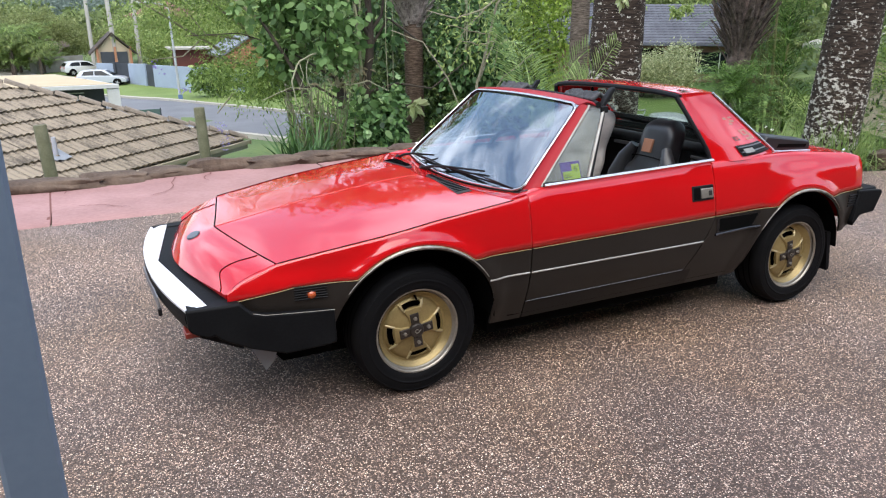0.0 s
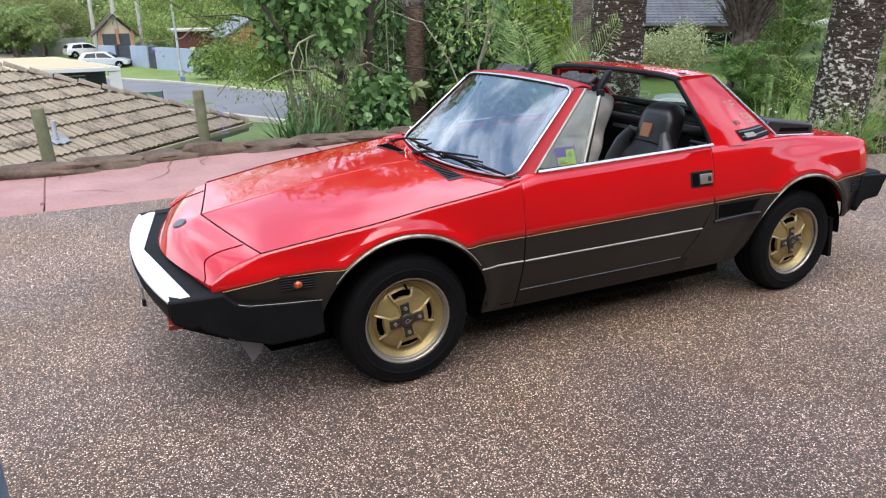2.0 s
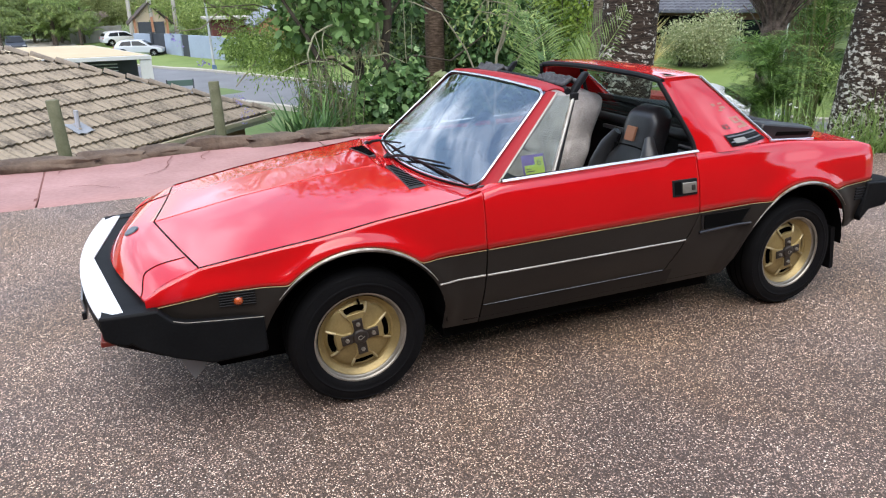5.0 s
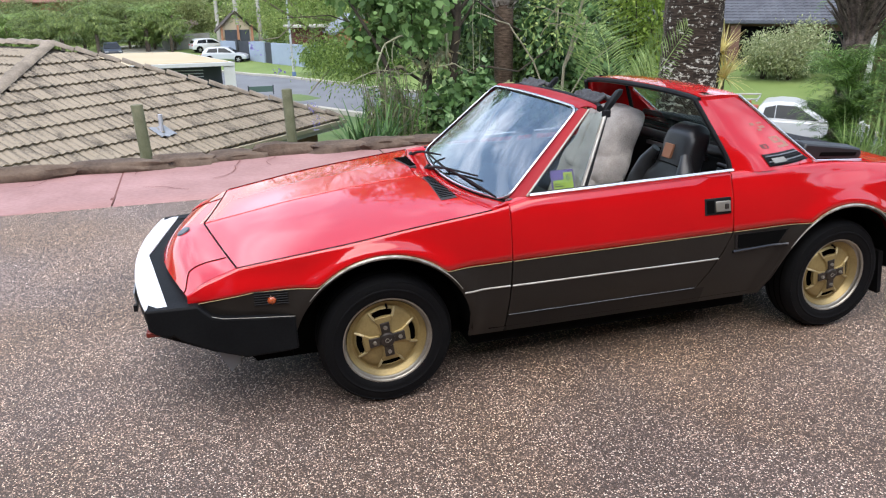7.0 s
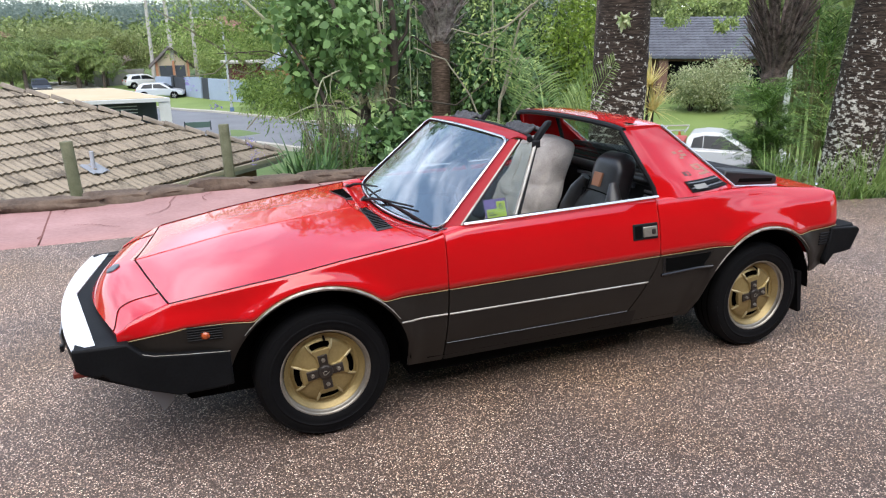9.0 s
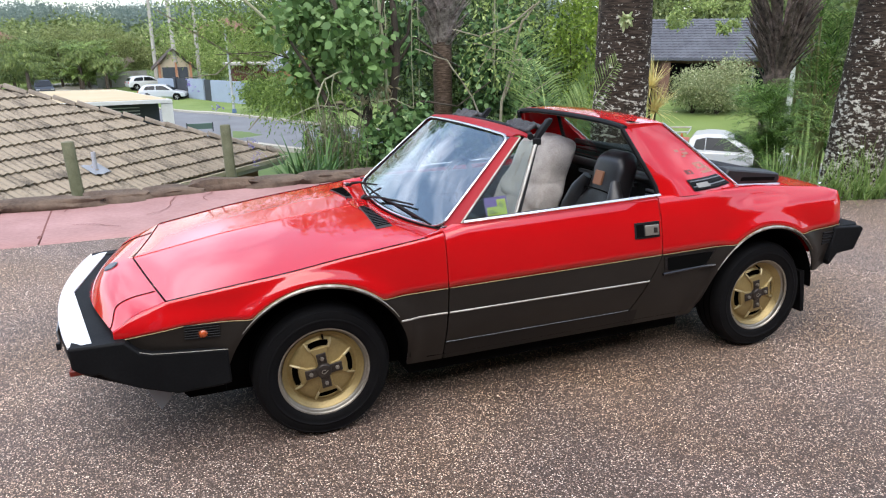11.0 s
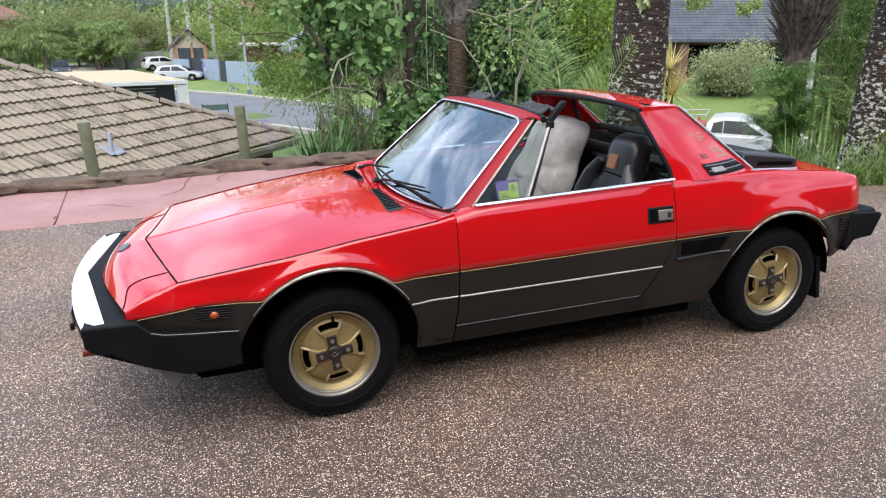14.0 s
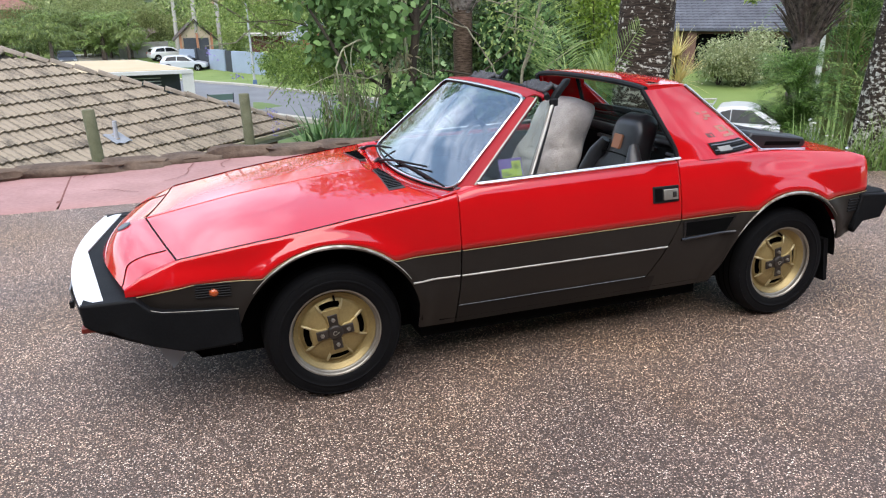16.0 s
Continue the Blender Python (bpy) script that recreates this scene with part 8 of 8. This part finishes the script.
for i, (x, y, hz) in enumerate(((9.9, 5.4, 0.6), (10.8, 4.3, 0.9), (11.4, 6.4, 0.8), (9.2, 3.6, 0.2), (12.6, 4.6, 1.4), (12.2, 2.2, 1.0))):
    frond_palm("cane_palm", "clumping cane palm with arching yellow-green fronds", (x, y, height(x, y) - 0.1), 0, [(0, 0, hz), (0.3, 0.3, hz + 0.7), (-0.3, 0.1, hz + 1.3), (0.1, -0.3, hz + 2.0)], 8, 2.0, 1.15, 1.5, 0.42, 24, (LEAF_PALM, LEAF_LIME, LEAF_PALM)[i % 3], 80 + i, hang=0.5, width=0.026)
for i, (x, y, hz) in enumerate(((10.7, 7.2, 0.2), (11.3, 7.9, 0.6), (11.9, 8.8, 0.9), (12.4, 6.9, 0.5))):
    zb = height(x, y)
    frond_palm("cane_palm", "clumping cane palm with arching yellow-green fronds", (x, y, zb - 0.1), 0, [(0.2, 0, hz - zb - 0.9), (0, 0, hz - zb), (0.3, 0.2, hz - zb + 0.8), (-0.3, 0.1, hz - zb + 1.7)], 8, 1.9, 1.2, 1.6, 0.42, 26, (LEAF_FERN, LEAF_FARPALM)[i % 2], 160 + i, hang=0.5, width=0.022,
               trunk=lambda t: [part("cane", Geo().tube([(0, 0, 0), (dx * 0.6, dy, hz - zb), (dx, dy, hz - zb + top)], [0.04, 0.032, 0.02], 6), CANEYELLOW, t) for dx, dy, top in ((0.2, 0, -0.9), (0.0, 0.0, 0.1), (0.3, 0.2, 0.9), (-0.3, 0.1, 1.8))])
frond_palm("dry_palm", "small palm with dry brown drooping fronds", (6.3, 1.9, height(6.3, 1.9)), 0, [(0, 0, 0.55)], 9, 0.9, 0.9, 1.9, 0.22, 18, LEAF_DRY, 90, hang=0.5, width=0.014)

# strap-leaved plants round the second trunk
for i, (x, y, n) in enumerate(((4.42, 1.72, 75), (4.66, 1.58, 85), (4.95, 1.62, 85), (4.2, 2.05, 55), (5.25, 1.75, 70))):
    strap_plant("strap_plant", "clump of arching strap leaves with small white flowers at the trunk", (x, y, -0.03), n, 0.62, 0.016, LEAF_STRAP, 100 + i, 0.09, 0.5, flowers=2, group="strap-leaved clumps")
for i, (x, y, sx) in enumerate(((5.35, 1.42, 0.28), (5.9, 1.2, 0.3), (6.5, 0.95, 0.32))):
    single("garden_stone", boulder(sx, 0.16, 0.12, 70 + i), ROCK, "low grey-brown stone edging the garden bed", "rock", "garden stones", at=pose(x, y, 0.05, 0, 0, -20))


# ---- woods and far planting ----
def wood(name, label, blobs, leaf, size, seed, per=420, kind="stuff", width=0.55):
    """blobs: (x, y, z, rx, ry, rz) leafy masses."""
    rs = np.random.RandomState(seed)
    allq = []
    for x, y, z, rx, ry, rz in blobs:
        sp = shell_spots(rs, (x, y, z), (rx, ry, rz), max(8, per // 24), 0.25)
        pos, out = clumps(rs, sp, 24, 0.20 * min(rx, rz))
        allq.append(leaf_quads(rs, pos, size, width, 0.3, out=out))
    o = new(name, quads(name, np.concatenate(allq), leaf))
    return tagged(o, label, "trees", kind=kind)


rs = np.random.RandomState(77)


def row(a, b, n, z, r, jit, rz=None):
    out = []
    for i in range(n):
        t = (i + rs.uniform(-0.4, 0.4)) / max(1, n - 1)
        x, y = lerp(a[0], b[0], t) + rs.uniform(-jit, jit), lerp(a[1], b[1], t) + rs.uniform(-jit, jit)
        rr = r * rs.uniform(0.65, 1.3)
        out.append((x, y, height(x, y) + z * rs.uniform(0.7, 1.15), rr, rr, (rz or r) * rs.uniform(0.75, 1.2)))
    return out


# The belts take the darkened leaf so that they read as shaded depth.
wood("background_trees", "dense belt of mixed green trees behind the garden", row((6.8, 20), (10, 17.5), 8, 3.6, 1.5, 1.4, 2.4) + row((7, 27), (13, 25), 9, 5.5, 1.8, 2.0, 2.2), LEAF_DARK, 0.20, 201, 1500)
wood("background_trees", "dense belt of mixed green trees behind the garden", row((6, 17), (9.2, 14.3), 9, 3.2, 1.3, 1.0, 2.2) + row((16, 6.5), (19, 0), 11, 3.5, 1.6, 1.4, 2.8), LEAF_DARK, 0.16, 202, 1700)
wood("background_trees", "dense belt of mixed green trees behind the garden", row((17, 8), (26, -4), 12, 4.5, 2.2, 2, 3.0) + row((22, 10), (30, 2), 8, 6.0, 2.4, 2, 3.0), LEAF_DARK, 0.24, 203, 1500)
wood("house_trees", "trees round and behind the brick house", row((26, 46), (52, 30), 18, 6.0, 2.8, 3, 3.4) + row((30, 52), (60, 30), 16, 11.0, 3.6, 3, 4.2) + row((33, 25), (44, 12), 10, 4.5, 2.2, 2, 2.6) + row((14, 38), (24, 42), 9, 5.0, 2.4, 2, 3.0), LEAF_FAR, 0.34, 204, 1500)
wood("overhang_trees", "light green leafy sprays hanging over the slate roof", [(15.6, 17.5, 2.15, 0.55, 0.5, 0.35), (15.6, 16.3, 2.5, 0.7, 0.5, 0.3), (15.5, 15.1, 1.75, 0.35, 0.4, 0.22), (16.5, 15.4, 2.3, 0.5, 0.5, 0.3), (16.1, 18.5, 1.95, 0.4, 0.4, 0.25), (16.0, 17.0, 3.3, 1.6, 1.2, 0.5)], LEAF_FINE, 0.11, 205, 420)
wood("street_trees", "mixed trees along the far side of the street", row((12, 58), (22, 46), 12, 4.2, 2.2, 2, 2.8) + row((4.5, 69), (13, 64), 9, 2.8, 1.5, 1.5, 1.6) + row((4, 82), (18, 76), 10, 4.2, 2.2, 2, 2.2), LEAF_FINE, 0.17, 206, 4200)
wood("street_trees", "pale green trees behind the far cars", row((-5.5, 84), (4, 88), 10, 3.0, 1.9, 2, 1.8) + row((-12, 88), (-4, 96), 9, 3.6, 2.2, 2, 2.2), LEAF_OLIVE, 0.16, 207, 4400)
wood("street_trees", "dark green trees on the far side of the street", row((-13, 80), (-6.5, 82), 9, 2.8, 1.6, 1.5, 2.0) + row((-26, 84), (-13, 90), 10, 3.2, 2.0, 2.5, 2.0) + row((-30, 70), (-16, 76), 8, 2.4, 1.6, 2, 1.6), LEAF_FAR, 0.16, 208, 4400)
wood("street_trees", "low planting in the far front gardens", row((6, 49), (10, 44), 5, 1.4, 1.0, 0.8, 1.1), LEAF_PALM, 0.32, 209, 700)
# leafless tree among the far palms
br_ = random.Random(17)
bx, by = -4.3, 80.5
bare = thing("bare_tree", "leafless grey-pink tree with a wide crown of fine twigs", "tree", at=pose(bx, by, height(bx, by)))
BAREBARK = mat("grey_pink_twig", (0.24, 0.18, 0.155), 0.9, spread=(0.36, 0.28, 0.25), scale=3, fine=20)


def grow(p, d, length, r, depth):
    """One limb and all that grows from it, as lines of points with their radii."""
    q = p + d * length
    mid = p.lerp(q, 0.5) + Vector((br_.uniform(-1, 1), br_.uniform(-1, 1), br_.uniform(-0.3, 0.6))) * length * 0.08
    out = [([p, mid, q], [r, r * 0.8, r * 0.6])]
    if depth:
        for k in range(3):
            nd = (d + Vector((br_.uniform(-1, 1), br_.uniform(-1, 1), br_.uniform(-0.35, 0.6))) * 0.8).normalized()
            out += grow(q, nd, length * br_.uniform(0.62, 0.82), r * 0.58, depth - 1)
    return out


limbs = grow(Vector((0, 0, -0.1)), Vector((0.05, 0, 1)), 1.1, 0.13, 5)
part("trunk", Geo().tube(*limbs[0], 8), BAREBARK, bare)
crown = Geo()
for pts, rad in limbs[1:]:
    crown.tube(pts, [max(0.012, r) for r in rad], 4)
part("branches", crown, BAREBARK, bare)["kind"] = "stuff"
wood("woods", "wooded suburb stretching to the hills", row((-60, 118), (60, 128), 44, 2.6, 3.6, 9, 2.6) + row((-90, 160), (90, 170), 54, 2.5, 4.5, 14, 3.0) + row((-120, 205), (120, 215), 50, 3, 6, 14, 3.6) + row((50, 60), (110, 10), 26, 6, 5.5, 8, 6) + row((-70, 100), (-28, 95), 18, 3.0, 3, 5, 2.6), LEAF_FAR, 0.95, 210, 800)
wood("hill_woods", "hazy wooded hills on the horizon", row((-170, 270), (170, 280), 60, 3, 9, 16, 4) + row((-210, 330), (210, 340), 60, 3, 11, 20, 5) + row((-250, 410), (250, 420), 60, 3, 14, 24, 5), LEAF_HILL_HAZE, 0.9, 211, 1300)
for i, (x, y, top) in enumerate(((-9.7, 58.5, 3.1), (-12.4, 60.0, 2.8), (-11.2, 62.5, 2.2), (-14.2, 64.0, 3.0), (-7.4, 76.2, 2.6), (-5.2, 75.6, 2.0))):
    frond_palm("weeping_palm", "palm with long weeping yellow-green fronds across the street", (x, y, height(x, y)), 0, [(0, 0, top), (0.3, -0.3, top - 0.7)], 10, 3.0, 1.30, 2.3, 0.75, 30, LEAF_FARPALM, 140 + i, hang=1.3, width=0.05, vshape=0.15, trunk=lambda t: part("trunk", Geo().tube([(0, 0, -0.2), (0, 0, top)], [0.16, 0.12], 8), PALMBARK, t))
for i, (x, y) in enumerate(((-15.5, 70), (-7.0, 78.5), (-9.5, 80), (-16.5, 62), (-5.6, 79.5), (-11.8, 79), (-11.6, 77.5), (-7.6, 76.5), (-13.6, 62.5), (-5.0, 78.0))):
    frond_palm("far_palm", "feather palm in a front garden across the street", (x, y, height(x, y)), 0, [(0.5, -0.4, 0.5), (-0.6, -0.2, 1.1), (0, 0, 2.0), (-0.3, 0.1, 3.0)], 12, 2.7, 1.30, 1.9, 0.50, 30, (LEAF_FARPALM, LEAF_PALM)[i % 2], 120 + i, hang=1.1, width=0.048, trunk=lambda t: part("trunk", Geo().tube([(0, 0, -0.2), (0, 0, 3.5)], [0.13, 0.09], 8), PALMBARK, t))


# ---- roof tiles, last ----
TW, TL = 0.330, 0.482
tile_g = Geo()
prof_n = 12


def tile_pt(u, v):
    x = (u - 0.5) * (TW - 0.010)
    w = 0.5 - 0.5 * math.cos(4 * math.pi * u)
    return (x, (v - 0.5) * (TL + 0.05), 0.030 * w + 0.052 * (1 - v) + 0.004)


tile_g.grid(tile_pt, prof_n, 1)
k0 = len(tile_g.v)
front = [tile_g.v[2 * i] for i in range(prof_n + 1)]
tile_g.v += [(x, y + 0.010, z - 0.044) for x, y, z in front]
tile_g.f += [(2 * i, k0 + i, k0 + i + 1, 2 * (i + 1)) for i in range(prof_n)]
TILE_M = bpy.data.materials.new("roof_tile_each")
TILE_M.use_nodes = True
_n, _l = TILE_M.node_tree.nodes, TILE_M.node_tree.links
_b = _n["Principled BSDF"]
_b.inputs["Roughness"].default_value = 0.88
_oi, _co, _ns, _ns2 = _n.new("ShaderNodeObjectInfo"), _n.new("ShaderNodeNewGeometry"), _n.new("ShaderNodeTexNoise"), _n.new("ShaderNodeTexNoise")
_ns.inputs["Scale"].default_value, _ns.inputs["Detail"].default_value = 3.0, 7
_ns2.inputs["Scale"].default_value, _ns2.inputs["Detail"].default_value = 22.0, 6
_de, _du, _cx = _n.new("ShaderNodeVectorMath"), _n.new("ShaderNodeVectorMath"), _n.new("ShaderNodeCombineXYZ")
for _d, _ax, _k in ((_de, ED * 3.2, "X"), (_du, UPV * 0.7, "Y")):
    _d.operation = "DOT_PRODUCT"
    _d.inputs[1].default_value = _ax
    _l.new(_co.outputs["Position"], _d.inputs[0])
    _l.new(_d.outputs["Value"], _cx.inputs[_k])
_l.new(_cx.outputs["Vector"], _ns.inputs["Vector"])
_l.new(_co.outputs["Position"], _ns2.inputs["Vector"])
_r1 = _n.new("ShaderNodeValToRGB")
_r1.color_ramp.elements[0].color, _r1.color_ramp.elements[1].color = (0.062, 0.050, 0.038, 1), (0.262, 0.215, 0.160, 1)
_r1.color_ramp.elements[0].position, _r1.color_ramp.elements[1].position = 0.30, 0.66
_a1 = _n.new("ShaderNodeMath")
_a1.operation = "MULTIPLY_ADD"
_a1.inputs[1].default_value = 0.22
_l.new(_oi.outputs["Random"], _a1.inputs[0])
_s1 = _n.new("ShaderNodeMath")
_s1.operation = "MULTIPLY_ADD"
_s1.inputs[1].default_value, _s1.inputs[2].default_value = 0.75, -0.36
_l.new(_ns2.outputs["Fac"], _s1.inputs[0])
_s2 = _n.new("ShaderNodeMath")
_s2.operation = "ADD"
_l.new(_ns.outputs["Fac"], _s2.inputs[0])
_l.new(_s1.outputs[0], _s2.inputs[1])
_l.new(_s2.outputs[0], _a1.inputs[2])
_l.new(_a1.outputs[0], _r1.inputs["Fac"])
_l.new(_r1.outputs["Color"], _b.inputs["Base Color"])
tile_me = tile_g.mesh("tile", TILE_M, 60)
basis = Matrix((ED, UPV, NRM)).transposed()
if basis.determinant() < 0:
    basis = Matrix((-ED, UPV, NRM)).transposed()
rest = Geo()
made = 0
rng = random.Random(9)
courses_n = int(SLOPE / TL)
for c in range(courses_n):
    v = (c + 0.5) * TL
    inset = v * math.cos(PITCH)
    for j in range(math.ceil(inset / TW - 0.3), int((LEFT - v * (LEFT - RUN) / SLOPE) / TW + 0.3) + 1):
        e = j * TW
        p = RE + ED * e + UPV * v + NRM * rng.uniform(-0.003, 0.003)
        m = Matrix.Translation(p) @ basis.to_4x4() @ Matrix.Rotation(rng.uniform(-0.012, 0.012), 4, "Z")
        if made < 300:
            o = new("tile", tile_me)
            o.parent = roof
            o.matrix_basis = m
            made += 1
        else:
            rest.add([m @ Vector(q) for q in tile_g.v], tile_g.f)
# the slopes to either side, beyond the hips
upv = (-ED * (LEFT - RUN) + Vector((0, 0, RUN * math.tan(PITCH)))).normalized()
left_slope = math.hypot(LEFT - RUN, RUN * math.tan(PITCH))
nr = ND.cross(upv).normalized()
nr = nr if nr.z > 0 else -nr
bs = Matrix((ND, upv, nr)).transposed()
if bs.determinant() < 0:
    bs = Matrix((-ND, upv, nr)).transposed()
for c in range(int(left_slope / TL)):
    v = (c + 0.5) * TL
    inset = v * RUN / left_slope
    for j in range(int((12 - inset) / TW)):
        m = Matrix.Translation(L2 + ND * (math.ceil(inset / TW) * TW + j * TW) + upv * v) @ bs.to_4x4()
        rest.add([m @ Vector(q) for q in tile_g.v], tile_g.f)
rt = part("roof_tiles_beyond", rest, TILE_M, roof)
rt["kind"] = "stuff"
